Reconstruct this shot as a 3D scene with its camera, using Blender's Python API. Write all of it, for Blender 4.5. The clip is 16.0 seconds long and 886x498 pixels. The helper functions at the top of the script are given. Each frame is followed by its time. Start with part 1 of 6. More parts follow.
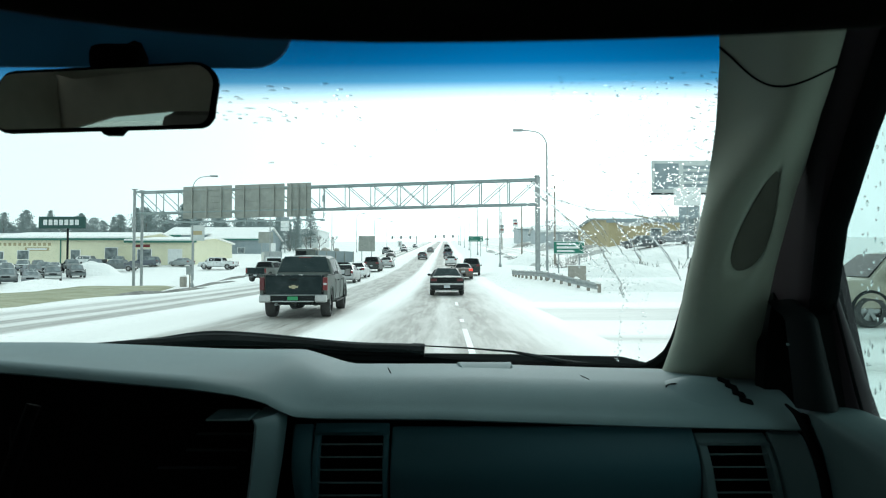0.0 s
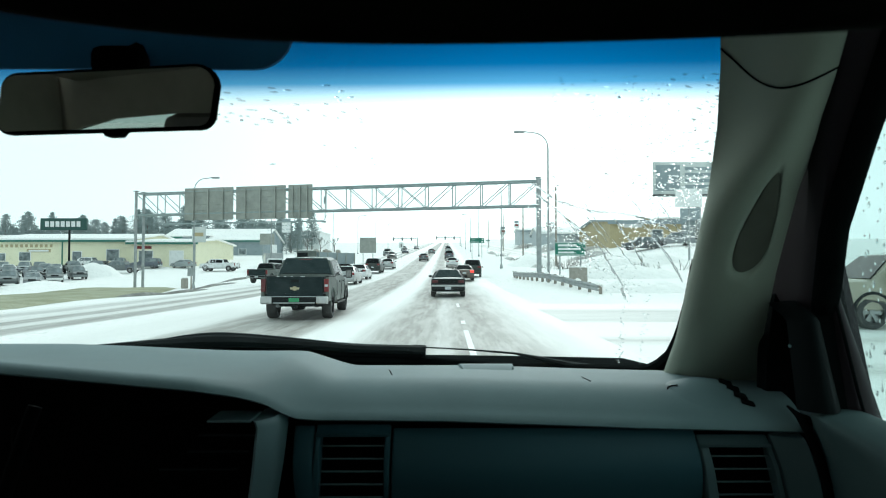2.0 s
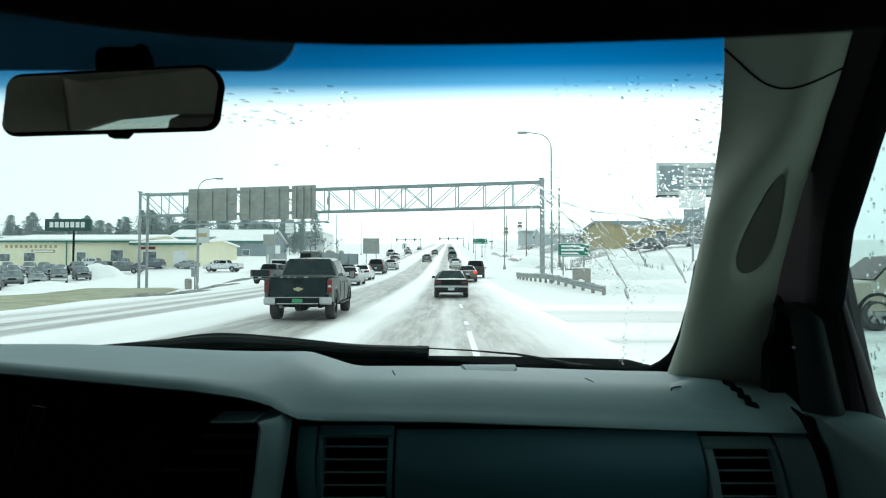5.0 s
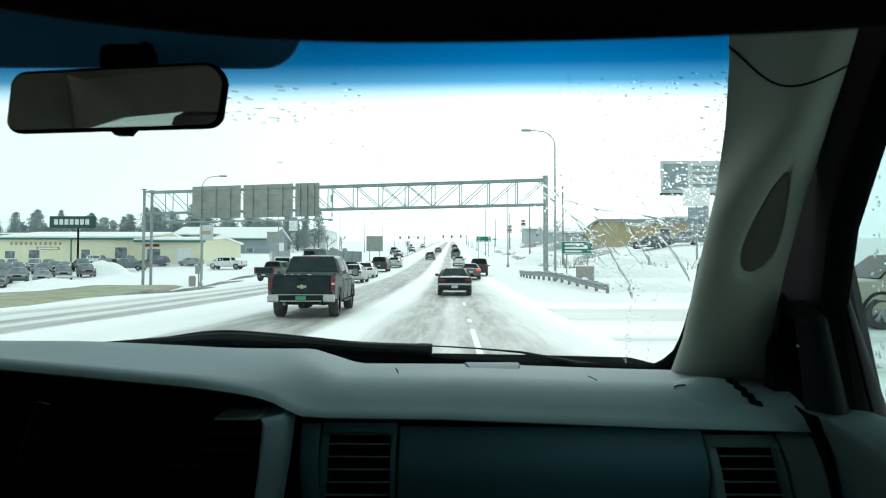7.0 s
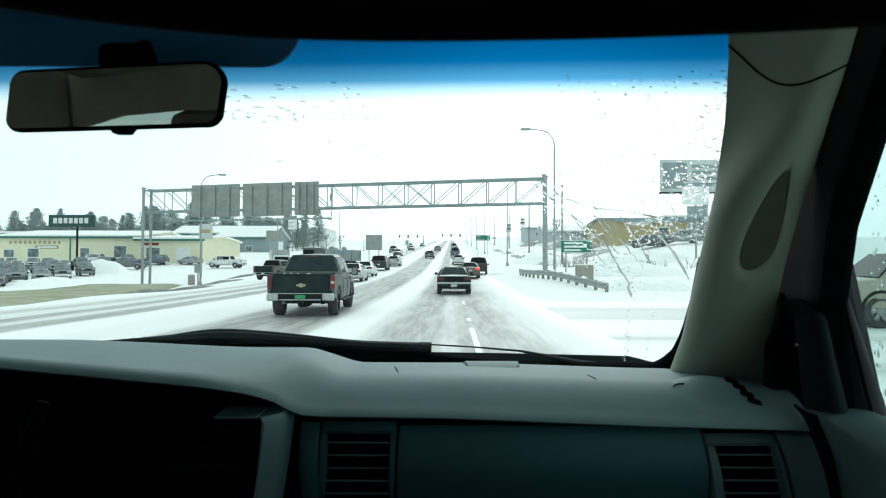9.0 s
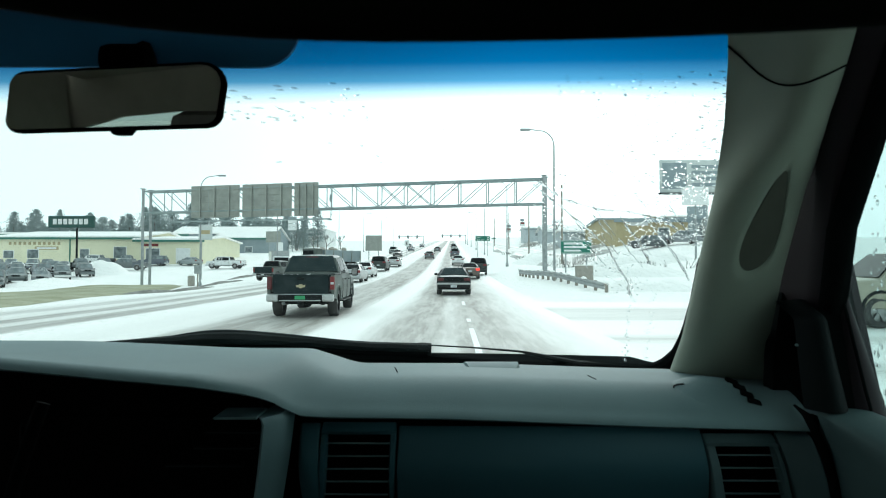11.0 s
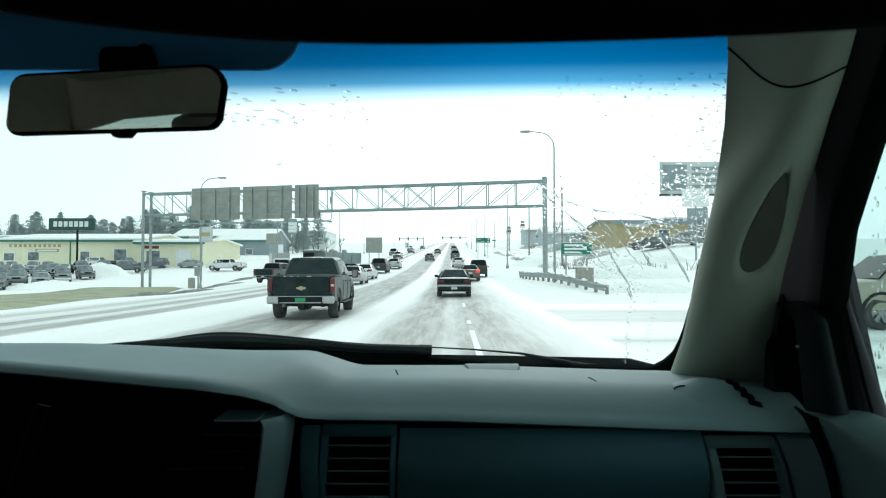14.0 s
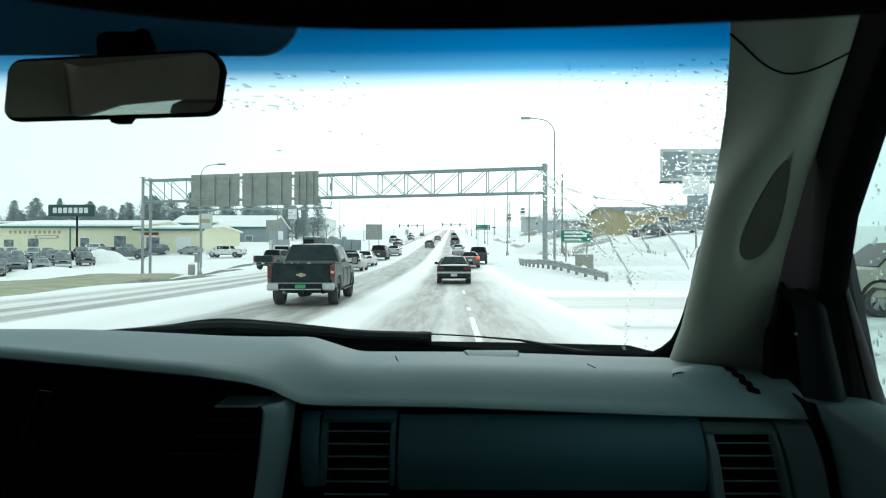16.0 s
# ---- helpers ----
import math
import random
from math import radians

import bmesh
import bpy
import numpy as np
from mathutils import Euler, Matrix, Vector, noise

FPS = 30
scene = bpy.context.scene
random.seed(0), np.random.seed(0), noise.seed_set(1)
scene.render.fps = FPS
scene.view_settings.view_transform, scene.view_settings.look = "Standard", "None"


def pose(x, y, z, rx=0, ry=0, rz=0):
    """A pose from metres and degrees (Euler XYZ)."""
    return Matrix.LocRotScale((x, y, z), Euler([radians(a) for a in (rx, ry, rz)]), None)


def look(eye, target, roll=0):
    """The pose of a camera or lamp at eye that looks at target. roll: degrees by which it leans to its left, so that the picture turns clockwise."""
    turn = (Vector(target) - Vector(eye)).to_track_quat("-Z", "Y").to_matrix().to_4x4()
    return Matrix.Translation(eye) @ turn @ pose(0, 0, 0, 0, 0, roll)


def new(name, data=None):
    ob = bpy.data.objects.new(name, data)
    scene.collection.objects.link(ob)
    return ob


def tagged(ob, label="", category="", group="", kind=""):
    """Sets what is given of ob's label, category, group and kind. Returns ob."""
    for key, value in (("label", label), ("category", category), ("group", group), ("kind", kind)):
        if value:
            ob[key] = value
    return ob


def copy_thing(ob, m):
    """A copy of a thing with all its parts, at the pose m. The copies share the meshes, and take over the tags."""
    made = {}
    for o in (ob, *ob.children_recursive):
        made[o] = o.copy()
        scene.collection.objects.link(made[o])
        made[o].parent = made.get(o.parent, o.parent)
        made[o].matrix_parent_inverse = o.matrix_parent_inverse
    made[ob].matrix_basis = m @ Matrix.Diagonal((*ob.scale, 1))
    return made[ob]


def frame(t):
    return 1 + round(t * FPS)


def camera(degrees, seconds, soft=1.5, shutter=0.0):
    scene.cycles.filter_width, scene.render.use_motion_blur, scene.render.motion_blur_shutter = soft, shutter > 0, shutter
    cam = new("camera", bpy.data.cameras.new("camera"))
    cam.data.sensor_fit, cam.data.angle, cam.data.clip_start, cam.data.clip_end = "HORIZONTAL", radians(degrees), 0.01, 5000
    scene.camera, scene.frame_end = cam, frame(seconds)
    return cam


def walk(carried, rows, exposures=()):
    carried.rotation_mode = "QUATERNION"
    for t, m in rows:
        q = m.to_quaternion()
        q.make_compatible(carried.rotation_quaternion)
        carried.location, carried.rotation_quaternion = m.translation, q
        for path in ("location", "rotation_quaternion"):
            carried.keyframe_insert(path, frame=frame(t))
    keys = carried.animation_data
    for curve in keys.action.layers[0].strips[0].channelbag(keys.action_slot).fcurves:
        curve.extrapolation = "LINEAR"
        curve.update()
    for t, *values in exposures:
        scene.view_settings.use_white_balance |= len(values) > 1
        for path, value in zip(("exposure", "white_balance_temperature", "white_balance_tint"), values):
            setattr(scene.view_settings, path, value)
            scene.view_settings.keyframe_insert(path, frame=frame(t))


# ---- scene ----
# ---------------------------------------------------------------- camera
EYE, TILT, TURN = 1.5, 1.74, 0.35          # metres above the road; the cab's nose-up tilt and its heading, degrees
HERE = 12.5                                # where the truck stands along the road
TURNS = (
    (0, -0.17, 0.01, 0.01), (0.5, -0.19, 0.11, 0.11), (1, -0.01, -0.01, 0.00), (1.5, 0.00, 0.00, 0.00),
    (2, -0.06, 0.15, 0.02), (2.5, 0.09, 0.18, -0.08), (3, 0.11, 0.18, -0.15), (3.5, 0.09, 0.27, -0.04),
    (4, 0.19, 0.26, 0.00), (6.5, 0.29, 0.13, -0.08), (7, 0.53, 0.02, -0.13), (7.5, 0.34, -0.20, -0.04),
    (8, 0.33, 0.11, 0.04), (8.5, 0.42, -0.28, -0.16), (9, 0.47, -0.09, -0.14), (11.5, 0.46, 0.00, -0.06),
    (12, 0.50, 0.05, -0.07), (12.5, 0.25, -0.15, 0.07), (13, 0.51, -0.07, -0.12), (13.5, 0.26, 0.37, 0.18),
    (14, 0.48, 0.14, -0.01), (14.5, 0.48, 0.15, -0.01), (15, 0.63, -0.02, -0.14), (15.5, 0.54, -0.02, -0.04),
    (16, 0.47, -1.04, -0.10))
cam = camera(70.0, 16.0, soft=1.1)
cam.data.dof.use_dof, cam.data.dof.focus_distance, cam.data.dof.aperture_fstop = True, 40.0, 14.0      # focused on the road: the visor by the eye is soft
walk(cam, [(t, pose(0, HERE, EYE, 90 + TILT + p, r, TURN + a)) for t, a, p, r in TURNS],
     exposures=((0.0, 0.0, 6050, 0), (16.0, 0.0, 6050, 0)))

# ---------------------------------------------------------------- world and light: a bright overcast winter day
world = bpy.data.worlds.new("overcast_sky")
scene.world = world
world.use_nodes = True
wn, wl = world.node_tree.nodes, world.node_tree.links
sky = wn.new("ShaderNodeTexSky")
sky.sky_type, sky.sun_disc = "NISHITA", False
sky.sun_elevation, sky.sun_rotation = radians(30), radians(8)
sky.air_density, sky.dust_density = 1.0, 3.0
grey = wn.new("ShaderNodeHueSaturation")
grey.inputs["Saturation"].default_value = 0.10
wl.new(sky.outputs[0], grey.inputs["Color"])
cloud = wn.new("ShaderNodeMix")                       # a closed cloud layer over the clear sky
cloud.data_type = "RGBA"
cloud.inputs[0].default_value = 0.78
cloud.inputs[7].default_value = (9.3, 11.0, 10.9, 1)
wl.new(grey.outputs[0], cloud.inputs[6])
wl.new(cloud.outputs[2], wn["Background"].inputs[0])
wn["Background"].inputs[1].default_value = 0.11
sun = new("sun", bpy.data.lights.new("sun", "SUN"))
sun.data.energy, sun.data.angle, sun.data.color = 0.6, radians(25), (1, 0.97, 0.93)
sun.matrix_world = look((8, 60, 34), (0, 0, 0))

# ---------------------------------------------------------------- mesh helpers


def thing(name, label, category, m=None, group="", kind=""):
    """An Empty at the base of a thing; its parts are built in its own coordinates."""
    ob = new(name)
    ob.empty_display_size = 0.2
    if m is not None:
        ob.matrix_basis = m
    return tagged(ob, label, category, group, kind)


def link_mesh(name, bm, material, smooth=False):
    me = bpy.data.meshes.new(name)
    bmesh.ops.recalc_face_normals(bm, faces=bm.faces[:])
    if smooth:
        for f in bm.faces:
            f.smooth = True
    bm.to_mesh(me)
    bm.free()
    me.materials.append(material)
    if smooth:
        me.set_sharp_from_angle(angle=radians(38))
    return new(name, me)


def part(name, bm, material, parent, label="", smooth=False):
    ob = link_mesh(name, bm, material, smooth)
    ob.parent = parent
    return tagged(ob, label)


def solid(name, bm, material, label, category, kind="", group="", m=None, smooth=False):
    ob = link_mesh(name, bm, material, smooth)
    if m is not None:
        ob.matrix_basis = m
    return tagged(ob, label, category, group, kind)


def box(bm, lo, hi, bevel=0.0, seg=1):
    lo, hi = Vector(lo), Vector(hi)
    m = Matrix.Translation((lo + hi) / 2) @ Matrix.Diagonal((*(hi - lo), 1))
    r = bmesh.ops.create_cube(bm, size=1, matrix=m)
    if bevel:
        edges = list({e for v in r["verts"] for e in v.link_edges})
        bmesh.ops.bevel(bm, geom=edges, offset=bevel, segments=seg, affect="EDGES", profile=0.5)
    return bm


def boxed(lo, hi, bevel=0.0, seg=1):
    return box(bmesh.new(), lo, hi, bevel, seg)


def loft(bm, rings, closed=True, caps=True):
    rows = [[bm.verts.new(p) for p in ring] for ring in rings]
    n = len(rows[0])
    for a, b in zip(rows, rows[1:]):
        for i in range(n if closed else n - 1):
            j = (i + 1) % n
            bm.faces.new((a[i], a[j], b[j], b[i]))
    if caps and closed:
        bm.faces.new(rows[0][::-1])
        bm.faces.new(rows[-1])
    return bm


def tube(bm, pts, r, n=8, caps=True):
    """A round bar along a line of points; r: one radius or one for each point."""
    pts = [Vector(p) for p in pts]
    radii = r if isinstance(r, (list, tuple)) else [r] * len(pts)
    rings, side = [], None
    for i, p in enumerate(pts):
        way = (pts[min(i + 1, len(pts) - 1)] - pts[max(i - 1, 0)]).normalized()
        if side is None:
            side = way.orthogonal().normalized()
        side = (side - way * side.dot(way)).normalized()
        up = way.cross(side)
        rings.append([p + radii[i] * (side * math.cos(a) + up * math.sin(a)) for a in (2 * math.pi * k / n for k in range(n))])
    return loft(bm, rings, True, caps)


def tubed(pts, r, n=8):
    return tube(bmesh.new(), pts, r, n)


def flowing(pts, n=5):
    """More points along a smooth curve through the given ones."""
    pts = [Vector(p) for p in pts]
    ends = [pts[0] * 2 - pts[1]] + pts + [pts[-1] * 2 - pts[-2]]
    out = []
    for a, b, c, d in zip(ends, ends[1:], ends[2:], ends[3:]):
        for k in range(n):
            t = k / n
            out.append(0.5 * (2 * b + (c - a) * t + (2 * a - 5 * b + 4 * c - d) * t * t + (3 * b - a - 3 * c + d) * t ** 3))
    return out + [pts[-1]]


def sheet(fn, nu, nv, uv=False):
    """A grid of faces over fn(u, v), u and v from 0 to 1."""
    bm = bmesh.new()
    rows = [[bm.verts.new(fn(i / nu, j / nv)) for i in range(nu + 1)] for j in range(nv + 1)]
    layer = bm.loops.layers.uv.new("UVMap") if uv else None
    for j in range(nv):
        for i in range(nu):
            f = bm.faces.new((rows[j][i], rows[j][i + 1], rows[j + 1][i + 1], rows[j + 1][i]))
            if uv:
                for loop, (a, b) in zip(f.loops, ((i, j), (i + 1, j), (i + 1, j + 1), (i, j + 1))):
                    loop[layer].uv = (a / nu, b / nv)
    return bm


def prism(bm, outline, way):
    """A flat outline pushed along a vector."""
    a = [bm.verts.new(p) for p in outline]
    b = [bm.verts.new(Vector(p) + Vector(way)) for p in outline]
    bm.faces.new(a)
    bm.faces.new(b[::-1])
    for i in range(len(a)):
        j = (i + 1) % len(a)
        bm.faces.new((a[i], b[i], b[j], a[j]))
    return bm


def smooth01(x, a, b):
    t = min(1.0, max(0.0, (x - a) / (b - a)))
    return t * t * (3 - 2 * t)


# ---------------------------------------------------------------- materials
def material(name, base, rough=0.6, metal=0.0, other=None, scale=8.0, amount=0.5, bump=0.0, fine=60.0, spec=0.5, coat=0.0):
    """A surface whose colour wanders between base and other, with fine relief."""
    m = bpy.data.materials.new(name)
    m.use_nodes = True
    n, l = m.node_tree.nodes, m.node_tree.links
    b = n["Principled BSDF"]
    b.inputs["Roughness"].default_value, b.inputs["Metallic"].default_value = rough, metal
    b.inputs["Specular IOR Level"].default_value, b.inputs["Coat Weight"].default_value = spec, coat
    co = n.new("ShaderNodeTexCoord")
    nz = n.new("ShaderNodeTexNoise")
    nz.inputs["Scale"].default_value, nz.inputs["Detail"].default_value = scale, 6
    l.new(co.outputs["Object"], nz.inputs["Vector"])
    mix = n.new("ShaderNodeMix")
    mix.data_type = "RGBA"
    ramp = n.new("ShaderNodeMapRange")
    ramp.inputs[1].default_value, ramp.inputs[2].default_value = 0.35, 0.7
    ramp.inputs[4].default_value = amount
    l.new(nz.outputs["Fac"], ramp.inputs[0])
    l.new(ramp.outputs[0], mix.inputs[0])
    mix.inputs[6].default_value = (*base, 1)
    mix.inputs[7].default_value = (*(other or [c * 0.75 for c in base]), 1)
    l.new(mix.outputs[2], b.inputs["Base Color"])
    if bump:
        fz = n.new("ShaderNodeTexNoise")
        fz.inputs["Scale"].default_value, fz.inputs["Detail"].default_value = fine, 4
        l.new(co.outputs["Object"], fz.inputs["Vector"])
        bp = n.new("ShaderNodeBump")
        bp.inputs["Strength"].default_value, bp.inputs["Distance"].default_value = bump, 1.0 / fine
        l.new(fz.outputs["Fac"], bp.inputs["Height"])
        l.new(bp.outputs["Normal"], b.inputs["Normal"])
    return m


def varied_paint(name, colours):
    """Car paint that takes one of several colours from car to car."""
    m = material(name, (0.5, 0.5, 0.5), 0.35, 0.0, coat=0.5)
    n, l = m.node_tree.nodes, m.node_tree.links
    info, ramp = n.new("ShaderNodeObjectInfo"), n.new("ShaderNodeValToRGB")
    ramp.color_ramp.interpolation = "CONSTANT"
    while len(ramp.color_ramp.elements) < len(colours):
        ramp.color_ramp.elements.new(0.5)
    for i, c in enumerate(colours):
        ramp.color_ramp.elements[i].position, ramp.color_ramp.elements[i].color = i / len(colours), (*c, 1)
    l.new(info.outputs["Random"], ramp.inputs[0])
    l.new(ramp.outputs[0], n["Principled BSDF"].inputs["Base Color"])
    return m


def lamp_material(name, colour, strength):
    m = bpy.data.materials.new(name)
    m.use_nodes = True
    b = m.node_tree.nodes["Principled BSDF"]
    b.inputs["Base Color"].default_value = (*colour, 1)
    b.inputs["Emission Color"].default_value = (*colour, 1)
    b.inputs["Emission Strength"].default_value = strength
    return m


def clear_glass(name, tint=(1, 1, 1), gloss=0.06, film=0.0, band=False):
    """A thin pane: it lets light straight through, with a faint gloss and, where film is given, a scattering film of
    dirty water that also veils the view like haze.
    """
    m = bpy.data.materials.new(name)
    m.use_nodes = True
    n, l = m.node_tree.nodes, m.node_tree.links
    n.remove(n["Principled BSDF"])
    clear, shine, mix = n.new("ShaderNodeBsdfTransparent"), n.new("ShaderNodeBsdfGlossy"), n.new("ShaderNodeMixShader")
    clear.inputs[0].default_value = (*tint, 1)
    shine.inputs["Roughness"].default_value = 0.02
    mix.inputs[0].default_value = gloss
    l.new(clear.outputs[0], mix.inputs[1])
    l.new(shine.outputs[0], mix.inputs[2])
    last = mix
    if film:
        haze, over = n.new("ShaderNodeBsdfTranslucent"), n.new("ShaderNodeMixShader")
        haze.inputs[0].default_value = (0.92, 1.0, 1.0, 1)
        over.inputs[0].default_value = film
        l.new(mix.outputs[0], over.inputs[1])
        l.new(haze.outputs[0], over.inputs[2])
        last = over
    if band:                                           # the blue shade band dyed into the top of the pane
        uv, sep = n.new("ShaderNodeUVMap"), n.new("ShaderNodeSeparateXYZ")
        uv.uv_map = "UVMap"
        l.new(uv.outputs[0], sep.inputs[0])
        off = n.new("ShaderNodeMath"); off.operation = "SUBTRACT"; off.inputs[1].default_value = 0.5
        l.new(sep.outputs[0], off.inputs[0])
        sq = n.new("ShaderNodeMath"); sq.operation = "MULTIPLY"
        l.new(off.outputs[0], sq.inputs[0]); l.new(off.outputs[0], sq.inputs[1])
        add = n.new("ShaderNodeMath"); add.operation = "MULTIPLY_ADD"; add.inputs[1].default_value = BAND_BOW
        l.new(sq.outputs[0], add.inputs[0]); l.new(sep.outputs[1], add.inputs[2])
        ramp = n.new("ShaderNodeValToRGB")
        stops = ramp.color_ramp
        while len(stops.elements) < len(BAND):
            stops.elements.new(0.5)
        for k, (at, tint) in enumerate(BAND):
            stops.elements[k].position, stops.elements[k].color = at, (*tint, 1)
        l.new(add.outputs[0], ramp.inputs[0])
        l.new(ramp.outputs[0], clear.inputs[0])
    l.new(last.outputs[0], n["Material Output"].inputs[0])
    return m


BAND_BOW = 0.07
BAND = ((0.822, (1, 1, 1)), (0.844, (0.56, 0.72, 0.84)), (0.866, (0.08, 0.26, 0.45)), (0.900, (0.005, 0.092, 0.235)), (0.950, (0.0015, 0.045, 0.135)))

SNOW = material("snow", (0.94, 0.925, 0.90), 0.75, other=(0.84, 0.835, 0.815), scale=0.35, amount=0.7, bump=0.5, fine=2.2, spec=0.2)
SLUSH = material("dirty_snow", (0.55, 0.54, 0.52), 0.8, other=(0.33, 0.32, 0.3), scale=1.2, amount=0.9, bump=0.6, fine=3.0)
DIRT = material("churned_dirty_snow", (0.15, 0.145, 0.13), 0.9, other=(0.34, 0.33, 0.31), scale=1.6, amount=0.9, bump=0.6, fine=4.0)
GRASS = material("winter_grass", (0.27, 0.27, 0.165), 0.9, other=(0.46, 0.46, 0.34), scale=0.5, amount=0.7, bump=0.6, fine=6.0)
STEEL = material("galvanised_steel", (0.36, 0.38, 0.38), 0.5, 0.5, other=(0.22, 0.24, 0.24), scale=3, amount=0.8)
TRUSS = material("green_grey_truss_steel", (0.24, 0.30, 0.30), 0.55, 0.3, other=(0.34, 0.38, 0.38), scale=2, amount=0.8)
ALU = material("weathered_sign_back", (0.33, 0.34, 0.31), 0.6, 0.3, other=(0.24, 0.25, 0.23), scale=1.5, amount=0.9)
YELLOW = material("yellow_paint", (0.62, 0.38, 0.03), 0.5, other=(0.42, 0.25, 0.03), scale=3, amount=0.7)
CONCRETE = material("concrete", (0.36, 0.34, 0.3), 0.85, other=(0.25, 0.23, 0.2), scale=5, amount=0.8, bump=0.3)
BLACK = material("black_plastic", (0.007, 0.009, 0.009), 0.55, other=(0.014, 0.017, 0.017), scale=14, amount=0.7, bump=0.15, fine=120, spec=0.12)
SIGNAL_BLACK = material("signal_black", (0.025, 0.035, 0.035), 0.5, other=(0.05, 0.06, 0.06), scale=6, amount=0.6)
TYRE = material("tyre_rubber", (0.03, 0.03, 0.03), 0.85, other=(0.09, 0.085, 0.08), scale=5, amount=0.6)
RIM = material("alloy_rim", (0.4, 0.4, 0.4), 0.4, 0.7, other=(0.2, 0.19, 0.18), scale=9, amount=0.8)
CHROME = material("dull_chrome", (0.55, 0.56, 0.56), 0.28, 0.85, other=(0.35, 0.35, 0.34), scale=7, amount=0.7)
# grey patches are painted reflections; the real gloss is kept low
REAR_GLASS = material("rear_glass_painted_reflections", (0.020, 0.032, 0.034), 0.15, other=(0.05, 0.065, 0.066), scale=3.5, amount=0.6, spec=0.03)
# snow-dusted car glass; its pale grey also puts haze into distant windows
LOT_GLASS = material("frosted_hazed_glass", (0.10, 0.12, 0.125), 0.5, other=(0.34, 0.38, 0.39), scale=1.5, amount=0.8, spec=0.1)
CAR_GLASS = material("dark_car_glass", (0.008, 0.010, 0.011), 0.12, other=(0.02, 0.022, 0.022), scale=3, amount=0.4, spec=0.03)
RED_LENS = material("red_lens", (0.17, 0.010, 0.011), 0.3)
DARK_LENS = material("dark_red_lens", (0.10, 0.012, 0.014), 0.3)
RED_LIT = lamp_material("lit_tail_lamp", (1.0, 0.05, 0.03), 0.75)
SIGNAL_LIT = lamp_material("lit_green_signal", (0.55, 1.0, 0.86), 3.5)
BUTTON_GREY = material("grey_signal_paint", (0.10, 0.11, 0.11), 0.6, other=(0.2, 0.21, 0.21), scale=3, amount=0.8)
DULL_LENS = material("unlit_signal_lens", (0.03, 0.012, 0.01), 0.4)
PLATE = material("pale_plate", (0.55, 0.58, 0.6), 0.5)
GREEN_PLATE = material("green_plate", (0.05, 0.32, 0.13), 0.5)
GOLD = material("gold_badge", (0.46, 0.40, 0.25), 0.4, 0.3)
SAIL = material("black_sail_plastic", (0.0045, 0.0065, 0.007), 0.6, other=(0.006, 0.008, 0.0085), scale=8, amount=0.6, spec=0.06)
PAD = material("door_pad_vinyl", (0.050, 0.079, 0.080), 0.65, other=(0.042, 0.066, 0.068), scale=5, amount=0.7, bump=0.2, fine=700, spec=0.3)
P_BLACK = material("black_car_paint", (0.008, 0.010, 0.010), 0.3, other=(0.03, 0.03, 0.03), scale=2.0, amount=0.4, spec=0.25)
P_GREY = material("grey_green_car_paint", (0.075, 0.090, 0.081), 0.4, 0.1, other=(0.120, 0.132, 0.120), scale=2.0, amount=0.8, spec=0.3)
P_DARKTAIL = material("charcoal_tailgate_paint", (0.014, 0.023, 0.025), 0.45, other=(0.038, 0.050, 0.051), scale=3.5, amount=0.6, spec=0.05)
P_DARK = material("dark_green_car_paint", (0.030, 0.037, 0.034), 0.35, other=(0.06, 0.066, 0.062), scale=2.0, amount=0.6, spec=0.3)
P_TAN = material("tan_car_paint", (0.36, 0.31, 0.23), 0.4, 0.1, other=(0.46, 0.43, 0.36), scale=2.0, amount=0.7, coat=0.5)
P_WHITE = material("white_car_paint", (0.72, 0.74, 0.74), 0.35, other=(0.5, 0.5, 0.49), scale=2.0, amount=0.6, coat=0.5)
P_SILVER = material("silver_car_paint", (0.42, 0.44, 0.44), 0.35, 0.4, other=(0.3, 0.3, 0.29), scale=2.0, amount=0.6, coat=0.5)
P_BROWN = material("brown_car_paint", (0.09, 0.06, 0.045), 0.35, other=(0.16, 0.14, 0.12), scale=2.0, amount=0.6, coat=0.5)
# tones lifted to put the haze over the lot into the paint
P_LOT = varied_paint("lot_car_paint", ((0.06, 0.07, 0.074), (0.16, 0.18, 0.18), (0.27, 0.30, 0.30), (0.09, 0.105, 0.13), (0.20, 0.22, 0.23), (0.11, 0.10, 0.10), (0.70, 0.71, 0.70), (0.12, 0.137, 0.137), (0.40, 0.43, 0.43)))
SIGN_GREEN = material("green_sign_sheeting", (0.008, 0.13, 0.09), 0.4, other=(0.02, 0.26, 0.16), scale=2, amount=0.5)
SIGN_WHITE = material("white_sign_sheeting", (0.78, 0.79, 0.78), 0.5, other=(0.62, 0.63, 0.62), scale=2, amount=0.6)
STORE_GREEN = material("dark_green_sign_face", (0.008, 0.055, 0.045), 0.5, other=(0.015, 0.08, 0.065), scale=2, amount=0.6)
# lighter copy of the visor: light from the windshield put into its colour
VISOR_LIT = material("lit_visor_cloth", (0.10, 0.09, 0.075), 0.95, other=(0.08, 0.072, 0.06), scale=12, amount=0.6, bump=0.2, fine=400, spec=0.05)
ORANGE = material("orange_plastic", (0.75, 0.14, 0.04), 0.5)
CREAM = material("cream_metal_siding", (0.76, 0.73, 0.54), 0.6, other=(0.66, 0.63, 0.45), scale=0.6, amount=0.7)
TAN_WALL = material("tan_siding", (0.42, 0.35, 0.20), 0.7, other=(0.34, 0.28, 0.16), scale=0.8, amount=0.7)
